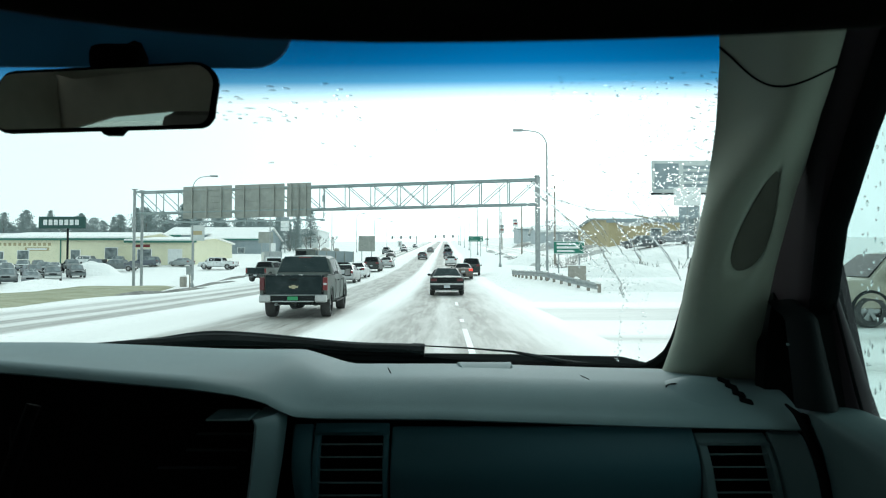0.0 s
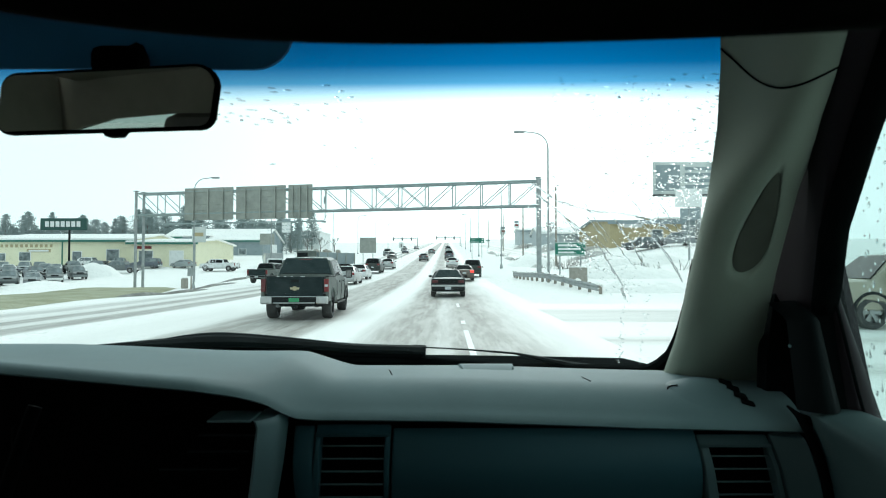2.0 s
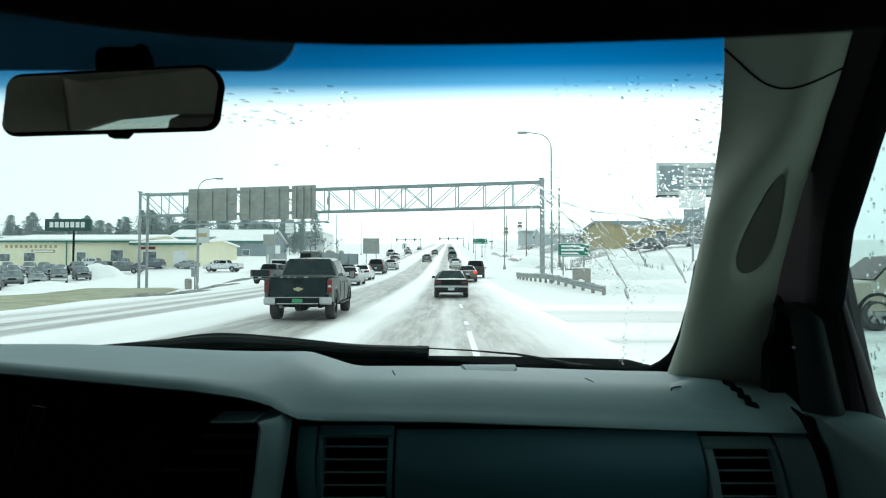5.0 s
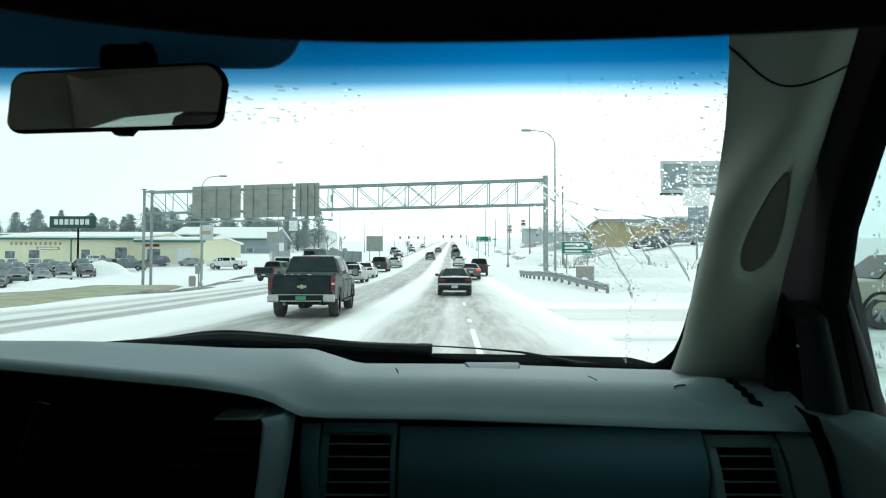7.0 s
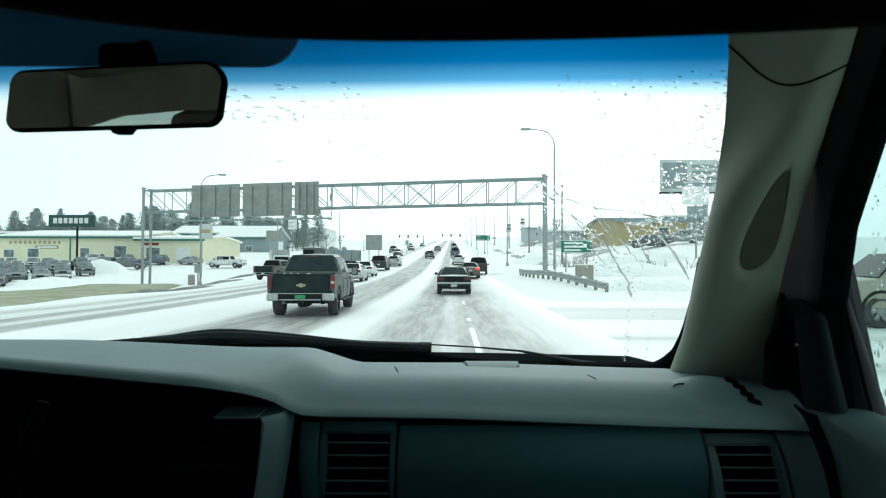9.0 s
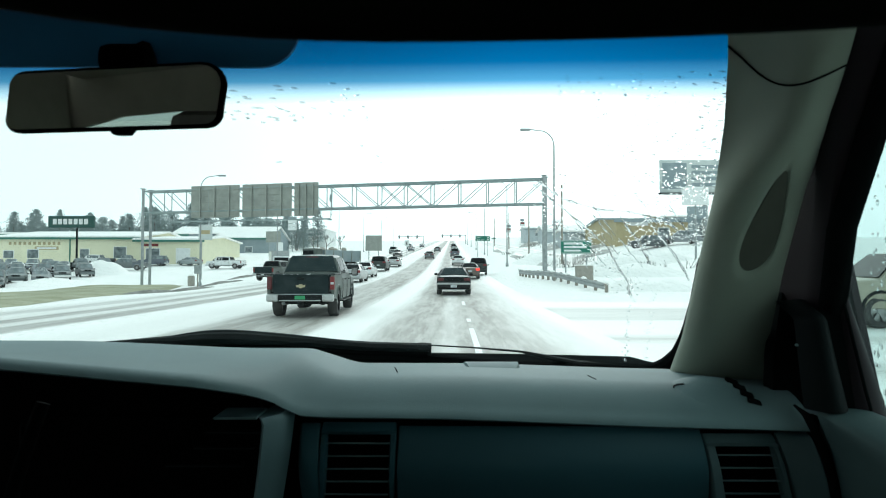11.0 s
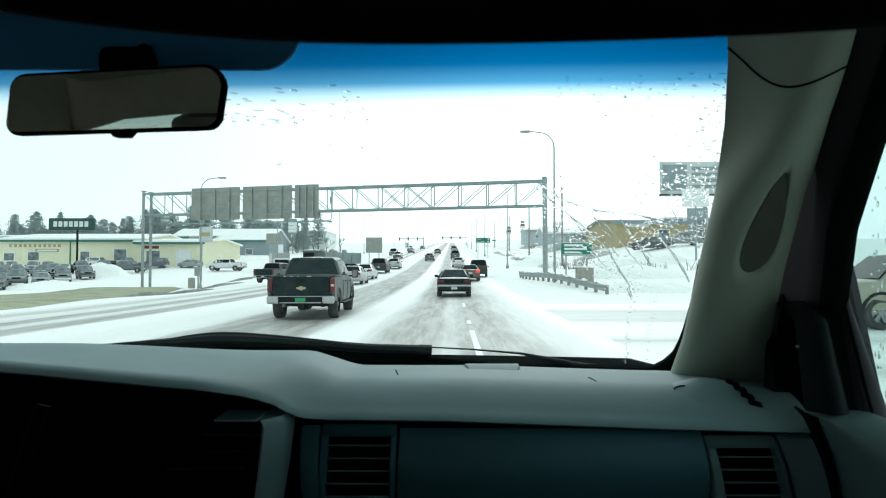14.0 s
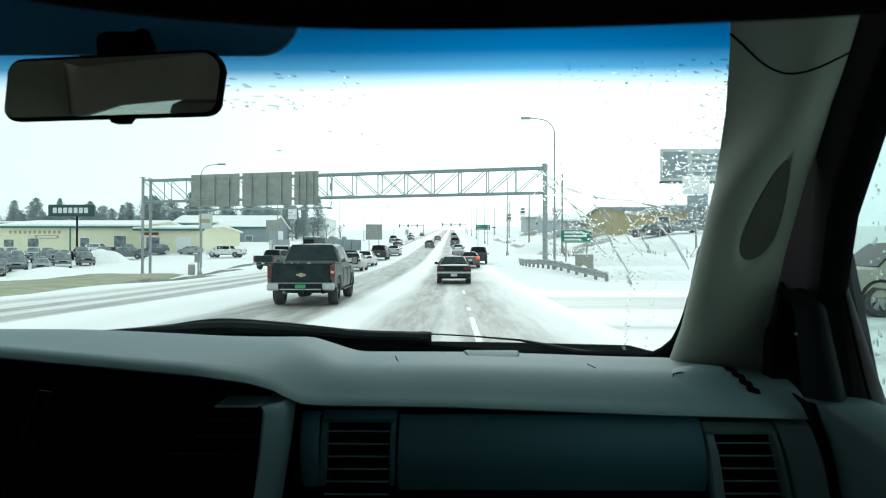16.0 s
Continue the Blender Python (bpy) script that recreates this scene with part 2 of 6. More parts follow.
GREY_WALL = material("slate_grey_siding", (0.23, 0.28, 0.30), 0.7, other=(0.31, 0.35, 0.36), scale=0.7, amount=0.7)
PALE_GREY = material("pale_grey_siding", (0.40, 0.44, 0.46), 0.7, other=(0.50, 0.53, 0.54), scale=0.7, amount=0.7)
PALE_WALL = material("pale_block_wall", (0.80, 0.81, 0.80), 0.8, other=(0.70, 0.71, 0.70), scale=0.7, amount=0.7)
GREEN_TRIM = material("green_roof_trim", (0.03, 0.16, 0.12), 0.5)
# pale tone holds frost and also the distance haze
PINE = material("frosted_hazed_pine_needles", (0.19, 0.24, 0.235), 0.9, other=(0.46, 0.51, 0.51), scale=0.6, amount=0.7, spec=0.1)
BARK = material("bark", (0.13, 0.11, 0.09), 0.9, other=(0.2, 0.19, 0.18), scale=6, amount=0.8)
TWIGS = material("bare_twigs", (0.16, 0.15, 0.135), 0.9, other=(0.25, 0.24, 0.23), scale=2, amount=0.8)
BOARD = material("billboard_face", (0.42, 0.46, 0.45), 0.6, other=(0.68, 0.69, 0.67), scale=0.35, amount=0.9)
WOOD = material("weathered_wood_pole", (0.24, 0.21, 0.17), 0.9, other=(0.33, 0.31, 0.28), scale=4, amount=0.8)

# the cab
DASH = material("dashboard_vinyl", (0.148, 0.208, 0.216), 0.62, other=(0.126, 0.178, 0.186), scale=7, amount=0.8, bump=0.25, fine=700, spec=0.35)
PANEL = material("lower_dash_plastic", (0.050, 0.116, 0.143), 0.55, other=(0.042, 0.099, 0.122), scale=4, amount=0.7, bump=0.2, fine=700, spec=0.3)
# lighter than PANEL; also carries the brighter light at the dashboard's right end
TRIM = material("grey_lit_trim_plastic", (0.115, 0.170, 0.180), 0.5, other=(0.100, 0.149, 0.158), scale=6, amount=0.6, bump=0.15, fine=700, spec=0.35)
PILLAR = material("pale_grey_pillar_trim", (0.33, 0.345, 0.285), 0.7, other=(0.28, 0.295, 0.245), scale=5, amount=0.6, bump=0.2, fine=600, spec=0.25)
RECESS = material("dark_grip_patch", (0.105, 0.102, 0.084), 0.9, other=(0.125, 0.121, 0.102), scale=30, amount=0.6, bump=0.3, fine=500, spec=0.1)
CLOTH = material("grey_headliner_cloth", (0.33, 0.30, 0.25), 0.95, other=(0.28, 0.255, 0.215), scale=20, amount=0.6, bump=0.3, fine=400, spec=0.1)
# near-black copy: the shade on the visor's near side put into its colour
VISOR = material("shaded_visor_vinyl", (0.005, 0.0055, 0.004), 0.95, other=(0.009, 0.0095, 0.007), scale=10, amount=0.6, bump=0.2, fine=400, spec=0.02)
NAVY = material("navy_visor_vinyl", (0.040, 0.155, 0.31), 0.8, other=(0.052, 0.185, 0.36), scale=10, amount=0.6, bump=0.2, fine=400, spec=0.1)
# near-zero plastic: the deep shade in the cabin is put into its colour
DARK = material("shade_black_plastic", (0.0012, 0.0012, 0.0012), 0.9, other=(0.002, 0.002, 0.002), scale=10, amount=0.5, spec=0.02)
BUTTON = material("dark_button_plastic", (0.012, 0.016, 0.017), 0.6, other=(0.009, 0.012, 0.013), scale=10, amount=0.5, spec=0.1)
SEAL = material("rubber_seal", (0.005, 0.006, 0.006), 0.7, other=(0.008, 0.009, 0.009), scale=20, amount=0.5, spec=0.0)
DOOR_DARK = material("dark_door_frame", (0.026, 0.017, 0.021), 0.6, other=(0.020, 0.013, 0.016), scale=8, amount=0.6, spec=0.2)
SEAT = material("grey_seat_fabric", (0.13, 0.12, 0.11), 0.95, other=(0.1, 0.09, 0.085), scale=15, amount=0.7, bump=0.3, fine=300, spec=0.1)
MIRROR = material("mirror_silver", (0.84, 0.86, 0.82), 0.02, 1.0, amount=0.0)
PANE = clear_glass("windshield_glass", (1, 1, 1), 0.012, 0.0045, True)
SIDE_PANE = clear_glass("side_window_glass", (0.82, 0.89, 0.88), 0.03, 0.012)
# tints made up to dim the light from beside and behind the eye
REAR_PANE = clear_glass("cabin_dimming_glass", (0.30, 0.33, 0.32), 0.03)
BACK_PANE = clear_glass("dimming_rear_glass", (0.62, 0.66, 0.64), 0.03)
WATER = bpy.data.materials.new("water_drop")
WATER.use_nodes = True
_w = WATER.node_tree.nodes["Principled BSDF"]
_w.inputs["Transmission Weight"].default_value, _w.inputs["Roughness"].default_value, _w.inputs["IOR"].default_value = 1.0, 0.0, 1.33

# ---------------------------------------------------------------- ground and roads


def height(x, y):
    """The road dips ahead of the crossing and climbs a long hill; the car lot lies lower, the bank opposite higher."""
    g = 0.05
    z = 0.0 if y < 30 else g * (y - 30) ** 2 / 160 if y < 110 else 2.0 + g * (y - 110)
    if y > 600:
        z = 26.5 - 0.012 * (y - 600)
    z -= (0.9 * smooth01(-x, 12, 24) * smooth01(y, 35, 70) + 0.3 * smooth01(-x, 35, 47)) * (1 - smooth01(y, 105, 150))
    z += 0.55 * smooth01(x, 4.6, 7.4) * smooth01(y, 44, 60)
    z += 3.0 * smooth01(x, 13, 32) * smooth01(y, 50, 105)
    return z


def ground_point(u, v):
    x = -700 + 1400 * u if not 0.1 < u < 0.9 else -120 + 240 * (u - 0.1) / 0.8
    if u <= 0.1:
        x = -1800 + 1680 * u / 0.1
    elif u >= 0.9:
        x = 120 + 1680 * (u - 0.9) / 0.1
    y = -40 + 200 * v / 0.6 if v <= 0.6 else 160 + 2300 * ((v - 0.6) / 0.4) ** 2
    if v == 0:
        y = -400
    bumps = 0.10 * noise.noise((x * 0.16, y * 0.16, 0)) + 0.05 * noise.noise((x * 0.5, y * 0.5, 3))
    far = min(1.0, max(0.0, (abs(x + 8) - 13.5) / 4))
    if 3 < x < 64 and 8 < y < 46:
        far *= 0.1
    return Vector((x, y, height(x, y) - 0.03 + bumps * far))


solid("ground", sheet(ground_point, 150, 150), SNOW, "snow-covered ground on both sides of the road", "ground", "structure", smooth=True)


def strip(x0, x1, y0, y1, lift, nx, ny):
    def at(u, v):
        x, y = x0 + (x1 - x0) * u, y0 + (y1 - y0) * v
        return Vector((x, y, height(x, y) + lift - (0.07 if nx > 2 and u in (0.0, 1.0) else 0.0)))
    return sheet(at, nx, ny)


def road_material(name, lo, hi, stops, along=None):
    """Packed snow with worn wheel tracks; stops are (metres across the road, bareness)."""
    m = bpy.data.materials.new(name)
    m.use_nodes = True
    n, l = m.node_tree.nodes, m.node_tree.links
    b = n["Principled BSDF"]
    co, sep = n.new("ShaderNodeTexCoord"), n.new("ShaderNodeSeparateXYZ")
    l.new(co.outputs["Object"], sep.inputs[0])
    stretch = n.new("ShaderNodeMapping")
    stretch.inputs["Scale"].default_value = (1.0, 0.05, 1.0) if along is None else (0.05, 1.0, 1.0)
    l.new(co.outputs["Object"], stretch.inputs[0])
    wob = n.new("ShaderNodeTexNoise")
    wob.inputs["Scale"].default_value, wob.inputs["Detail"].default_value, wob.inputs["Roughness"].default_value = 1.1, 8, 0.65
    l.new(stretch.outputs[0], wob.inputs["Vector"])
    shift = n.new("ShaderNodeMath"); shift.operation = "MULTIPLY_ADD"; shift.inputs[1].default_value = 0.7
    l.new(wob.outputs["Fac"], shift.inputs[0]); l.new(sep.outputs[0 if along is None else 1], shift.inputs[2])
    mp = n.new("ShaderNodeMapRange")
    mp.inputs[1].default_value, mp.inputs[2].default_value = lo + 0.35, hi + 0.35
    l.new(shift.outputs[0], mp.inputs[0])
    ramp = n.new("ShaderNodeValToRGB")
    e = ramp.color_ramp.elements
    while len(e) < len(stops):
        e.new(0.5)
    for k, (x, v) in enumerate(stops):
        e[k].position, e[k].color = (x - lo) / (hi - lo), (v, v, v, 1)
    l.new(mp.outputs[0], ramp.inputs[0])
    patch = n.new("ShaderNodeTexNoise")
    patch.inputs["Scale"].default_value, patch.inputs["Detail"].default_value, patch.inputs["Roughness"].default_value = 1.3, 10, 0.62
    l.new(stretch.outputs[0], patch.inputs["Vector"])
    pr = n.new("ShaderNodeMapRange"); pr.inputs[1].default_value, pr.inputs[2].default_value = 0.38, 0.58
    pr.inputs[3].default_value, pr.inputs[4].default_value = 0.86, 1.0
    l.new(patch.outputs["Fac"], pr.inputs[0])
    amount = n.new("ShaderNodeMath"); amount.operation = "MULTIPLY"
    l.new(ramp.outputs[0], amount.inputs[0]); l.new(pr.outputs[0], amount.inputs[1])
    crumb = n.new("ShaderNodeTexNoise")                 # crumbs and patches of loose snow
    crumb.inputs["Scale"].default_value, crumb.inputs["Detail"].default_value, crumb.inputs["Roughness"].default_value = 2.6, 12, 0.72
    half = n.new("ShaderNodeMapping"); half.inputs["Scale"].default_value = (1.0, 0.09, 1.0) if along is None else (0.09, 1.0, 1.0)
    l.new(co.outputs["Object"], half.inputs[0]); l.new(half.outputs[0], crumb.inputs["Vector"])
    cr = n.new("ShaderNodeMapRange"); cr.inputs[1].default_value, cr.inputs[2].default_value = 0.44, 0.56
    cr.inputs[3].default_value, cr.inputs[4].default_value = 0.82, 1.06
    l.new(crumb.outputs["Fac"], cr.inputs[0])
    rough_amount = n.new("ShaderNodeMath"); rough_amount.operation = "MULTIPLY"; rough_amount.use_clamp = True
    l.new(amount.outputs[0], rough_amount.inputs[0]); l.new(cr.outputs[0], rough_amount.inputs[1])
    amount = rough_amount
    mix = n.new("ShaderNodeMix"); mix.data_type = "RGBA"
    mix.inputs[6].default_value, mix.inputs[7].default_value = (0.93, 0.915, 0.89, 1), (0.185, 0.164, 0.138, 1)
    l.new(amount.outputs[0], mix.inputs[0])
    l.new(mix.outputs[2], b.inputs["Base Color"])
    b.inputs["Roughness"].default_value = 0.6
    bp = n.new("ShaderNodeBump"); bp.inputs["Strength"].default_value, bp.inputs["Distance"].default_value = 0.35, 0.05
    fz = n.new("ShaderNodeTexNoise"); fz.inputs["Scale"].default_value = 6
    l.new(co.outputs["Object"], fz.inputs["Vector"]); l.new(fz.outputs["Fac"], bp.inputs["Height"]); l.new(bp.outputs[0], b.inputs["Normal"])
    return m


ROAD = road_material("snowy_road", -10, 5, ((-9.8, 0.0), (-8.2, 0.15), (-6.6, 0.2), (-6.1, 0.84), (-3.6, 0.90), (-3.1, 0.14), (-2.1, 0.10), (-1.4, 0.86), (-0.40, 0.92), (-0.15, 0.62), (0.10, 0.62), (0.35, 0.92), (0.9, 0.92), (1.8, 0.60), (3.0, 0.04)))
ROAD2 = road_material("snowy_far_carriageway", -17.0, -10.0, ((-16.6, 0.0), (-15.6, 0.1), (-14.8, 0.35), (-14.4, 0.6), (-13.9, 0.55), (-13.4, 0.25), (-12.8, 0.35), (-12.5, 0.85), (-12.0, 0.85), (-11.7, 0.35), (-11.2, 0.35), (-10.95, 0.85), (-10.45, 0.8), (-10.15, 0.1)))
CROSS = road_material("snowy_cross_street", 14, 41, ((18, 0.0), (21, 0.05), (22, 0.5), (22.8, 0.1), (25, 0.15), (26, 0.5), (27, 0.05), (30.5, 0.1), (31.0, 0.5), (33.0, 0.42), (35.4, 0.5), (37, 0.0)), along=1)
solid("road", strip(-10, 4.2, -40, 900, 0.012, 16, 160), ROAD, "two-lane road with worn grey wheel tracks in packed snow", "road", "structure", smooth=True)
solid("road_oncoming", strip(-17.0, -10.0, -40, 900, 0.012, 12, 160), ROAD2, "oncoming carriageway with slushy wheel tracks", "road", "structure", smooth=True)
FRONT = road_material("snowy_frontage_road", 13.5, 19.0, ((13.9, 0.0), (14.6, 0.5), (15.3, 0.35), (16.0, 0.6), (16.6, 0.25), (17.4, 0.55), (18.2, 0.4), (18.7, 0.0)))
solid("road_frontage", strip(13.5, 19.0, 88, 330, 0.06, 8, 60), FRONT, "narrow frontage road with grey tracks along the bank", "road", "structure", smooth=True)


def crossing_at(u, v):
    x, y = 1.5 + 58 * u, 13 + 29 * v
    sink = max(abs(2 * v - 1), 2 * u - 1)
    return Vector((x, y, height(x, y) + 0.006 - 0.12 * smooth01(sink, 0.85, 1.0)))


solid("road_crossing", sheet(crossing_at, 20, 24), CROSS, "snow-covered side street joining the main road", "road", "structure", smooth=True)
def verge_at(u, v):
    y = 28 + 47 * v
    x = -(16.2 + 0.26 * (y - 35)) * (1 - u) - (29 + 0.16 * (y - 30)) * u
    edge = 0.12 if u in (0.0, 1.0) or v in (0.0, 1.0) else 0.0
    return Vector((x, y, height(x, y) + 0.10 - edge + 0.05 * noise.noise((x * 0.4, y * 0.4, 1))))


solid("verge", sheet(verge_at, 12, 40), GRASS, "strip of yellowed winter grass half under snow", "verge", "structure", smooth=True)

# painted lane line, showing through the snow in dashes
for y0, y1 in ((HERE + 6.5, HERE + 15.6), (HERE + 17.5, HERE + 18.6), (HERE + 25, HERE + 27.5), (HERE + 38, HERE + 41)):
    solid("lane_line", strip(0.42, 0.54, y0, y1, 0.017, 1, 6), SIGN_WHITE, "white painted lane line worn by traffic", "lane line", "structure")


def snow_heap(x, y, wide, deep, tall, label, mat=SNOW):
    def at(u, v):
        a, r = 2 * math.pi * u, v
        q = (1 - r * r) ** 1.2 if r < 1 else 0
        rough = 1 + 0.35 * noise.noise((2.2 * math.cos(a) * r + x, 2.2 * math.sin(a) * r, y))
        px, py = x + wide * r * math.cos(a), y + deep * r * math.sin(a)
        return Vector((px, py, height(px, py) - 0.12 + tall * q * rough))
    bm = sheet(at, 28, 8)
    bmesh.ops.remove_doubles(bm, verts=bm.verts[:], dist=0.01)
    return solid("snow_bank", bm, mat, label, "snow bank", smooth=True, group="ploughed snow banks")


for x, y, a, b, c in ((-51.5, 105, 4.2, 3.5, 2.0), (-27, 110, 7, 3, 1.2), (-43.5, 66, 1.8, 9, 0.5), (-45.5, 82, 2.0, 9, 0.6), (-39.5, 50, 1.6, 8, 0.3), (14, 62, 5, 2.5, 1.1), (19, 80, 7, 3, 1.6),
                      (11.5, 50, 3.5, 2, 0.7), (12, 100, 4, 6, 1.6), (26, 46, 6, 2, 0.7), (-24, 130, 6, 6, 1.5), (-10.6, 60, 0.7, 12, 0.3), (-10.6, 90, 0.7, 16, 0.35), (6.2, 12, 1.6, 6, 0.22)):
    snow_heap(x, y, a, b, c, "ploughed bank of white snow beside the road")
for x, y, a, b, c in ((15.2, 21.6, 3.0, 0.3, 0.24), (13.8, 19.2, 3.0, 0.35, 0.26), (12.0, 16.8, 2.6, 0.35, 0.26), (10.2, 14.2, 2.2, 0.3, 0.25), (8.9, 12.2, 2.0, 0.28, 0.25)):
    snow_heap(x, y, a, b, c, "low ridge of brown churned snow by the side street", SLUSH)

for x, y, d in ((-21.2, 57, 6), (-22.6, 67, 7), (-24.2, 79, 8), (-26.2, 92, 8)):
    snow_heap(x, y, 0.4, d, 0.32, "low ridge of brown churned snow along the far kerb", DIRT)

for x, y, a, b, c in ((11.8, 96, 1.2, 5, 0.5), (20.5, 104, 3.5, 1.6, 0.8), (22.5, 120, 4, 2, 0.9), (11.6, 128, 1.0, 8, 0.5), (20.8, 146, 2, 6, 0.9), (11.4, 170, 1, 12, 0.6), (21.5, 190, 3, 5, 1.0)):
    snow_heap(x, y, a, b, c, "bank of dirty ploughed snow beside the frontage road", SLUSH)
for y, d, w in ((12.6, 1.5, 0.10), (15.6, 1.2, 0.07), (19.5, 2.4, 0.09), (24.0, 1.6, 0.08)):
    snow_heap(-0.30 + 0.006 * (y - 12), HERE + y, w, d, 0.12, "thin ridge of loose snow between the wheel tracks")

# ---------------------------------------------------------------- vehicles


def wheel(parent, x, y, r, w):
    bm = bmesh.new()
    s = 1 if x > 0 else -1
    prof = [(0.62 * r, -0.5 * w), (0.93 * r, -0.5 * w), (r, -0.36 * w), (r, 0.36 * w), (0.93 * r, 0.5 * w), (0.62 * r, 0.5 * w)]
    rings = [[Vector((x + q, y + p * math.cos(a), r + p * math.sin(a))) for p, q in prof] for a in (2 * math.pi * k / 20 for k in range(21))]
    loft(bm, rings, False)
    bmesh.ops.remove_doubles(bm, verts=bm.verts[:], dist=0.001)
    t = part("wheel", bm, TYRE, parent, smooth=True)
    bm = bmesh.new()
    for k in range(6):
        a = 2 * math.pi * k / 6
        d = Vector((0, math.cos(a), math.sin(a)))
        e = Vector((0, -math.sin(a), math.cos(a)))
        c = Vector((x + s * 0.34 * w, y, r))
        prism(bm, [c + e * 0.09 * r, c + d * 0.62 * r + e * 0.13 * r, c + d * 0.62 * r - e * 0.13 * r, c - e * 0.09 * r], (-s * 0.12 * w, 0, 0))
    tube(bm, [(x + s * 0.05 * w, y, r), (x + s * 0.40 * w, y, r)], 0.17 * r, 10)
    tube(bm, [(x - s * 0.1 * w, y, r), (x + s * 0.08 * w, y, r)], 0.63 * r, 16)
    part("rim", bm, RIM, t)


def shell(stations):
    """A car body lofted through stations (y, low, belt, top, half width, half width at the top)."""
    bm = bmesh.new()
    rings = []
    for y, lo, belt, top, w, wt in stations:
        mid = lo + 0.45 * (belt - lo)
        half = [(0.0, lo), (0.88 * w, lo), (0.97 * w, lo + 0.1 * (belt - lo)), (w, mid), (0.985 * w, belt - 0.06), (0.95 * w, belt),
                (wt + 0.03, top - 0.07), (0.86 * wt, top - 0.012), (0.0, top + 0.012)]
        rings.append([Vector((x, y, z)) for x, z in half] + [Vector((-x, y, z)) for x, z in half[-2:0:-1]])
    return loft(bm, rings)


def pane_between(bm, a, b, c, d, inset=0.06, lift=0.012):
    """A glass panel over the face a b c d, drawn in from its edges and lifted off it."""
    pts = [Vector(p) for p in (a, b, c, d)]
    mid = sum(pts, Vector()) / 4
    nrm = (pts[2] - pts[0]).cross(pts[3] - pts[1]).normalized()
    if nrm.dot(mid - Vector((0, mid.y * 0.6, 0.6))) < 0:
        nrm = -nrm
    q = [p + (mid - p).normalized() * inset for p in pts]
    return prism(bm, [p + nrm * lift for p in q], -nrm * (lift + 0.02))


def side_panes(parent, stations, spans):
    for s in (1, -1):
        for i, j, t0, t1 in spans:
            y0, y1 = stations[i], stations[j]

            def at(st, k):
                low = Vector((s * 0.95 * st[4], st[0], st[2]))
                return low.lerp(Vector((s * (st[5] + 0.03), st[0], st[3] - 0.07)), k)
            bm = pane_between(bmesh.new(), at(y0, t0), at(y1, t0), at(y1, t1), at(y0, t1), 0.05)
            part("window", bm, CAR_GLASS, parent)


def cross_pane(parent, name, a, b, glass=CAR_GLASS, inset=0.07):
    """Windscreen or rear window between two stations' tops."""
    bm = pane_between(bmesh.new(), (-a[5], a[0], a[3]), (a[5], a[0], a[3]), (b[5] * 0.92, b[0], b[3]), (-b[5] * 0.92, b[0], b[3]), inset, 0.02)
    part(name, bm, glass, parent)


def snow_cap(parent, stations, i, j):
    a, b = stations[i], stations[j]
    bm = bmesh.new()
    box(bm, (-a[5] * 0.8, a[0] + 0.05, a[3] - 0.01), (a[5] * 0.8, b[0] - 0.05, a[3] + 0.05), 0.03, 2)
    part("roof_snow", bm, SNOW, parent, "thin layer of snow on the roof")


def lamps_and_bumpers(car, L, w, z, paint, lit, back_z, plate, plate_z=0.62, slim=False):
    for s in (1, -1):
        a, b = (0.15, 0.07) if slim else (0.17, 0.1)
        bm = boxed((s * w * 0.76 - a, -L / 2 - 0.015, back_z - b), (s * w * 0.76 + a, -L / 2 + 0.1, back_z + b), 0.02)
        part("tail_lamp", bm, RED_LIT if lit else DARK_LENS if slim else RED_LENS, car)
        bm = boxed((s * w * 0.68 - 0.2, L / 2 - 0.14, z - 0.08), (s * w * 0.68 + 0.2, L / 2 + 0.015, z + 0.08), 0.03)
        part("headlamp", bm, RIM, car)
        bm = boxed((s * (w + 0.11) - 0.09, L * 0.12, 0.98), (s * (w + 0.11) + 0.09, L * 0.12 + 0.1, 1.11), 0.03)
        part("side_mirror", bm, BLACK, car)
    part("number_plate", boxed((-0.16, -L / 2 - (0.03 if plate_z > 0.6 else 0.075), plate_z), (0.16, -L / 2 + 0.02, plate_z + 0.14), 0.01), plate, car, "plain number plate")
    part("rear_bumper", boxed((-w * 0.96, -L / 2 - 0.06, 0.36), (w * 0.96, -L / 2 + 0.12, 0.56), 0.05, 2), paint, car)
    part("front_bumper", boxed((-w * 0.96, L / 2 - 0.16, 0.3), (w * 0.96, L / 2 + 0.05, 0.56), 0.05, 2), paint, car)
    part("grille", boxed((-w * 0.42, L / 2 - 0.1, z - 0.1), (w * 0.42, L / 2 + 0.02, z + 0.08), 0.02), BLACK, car)


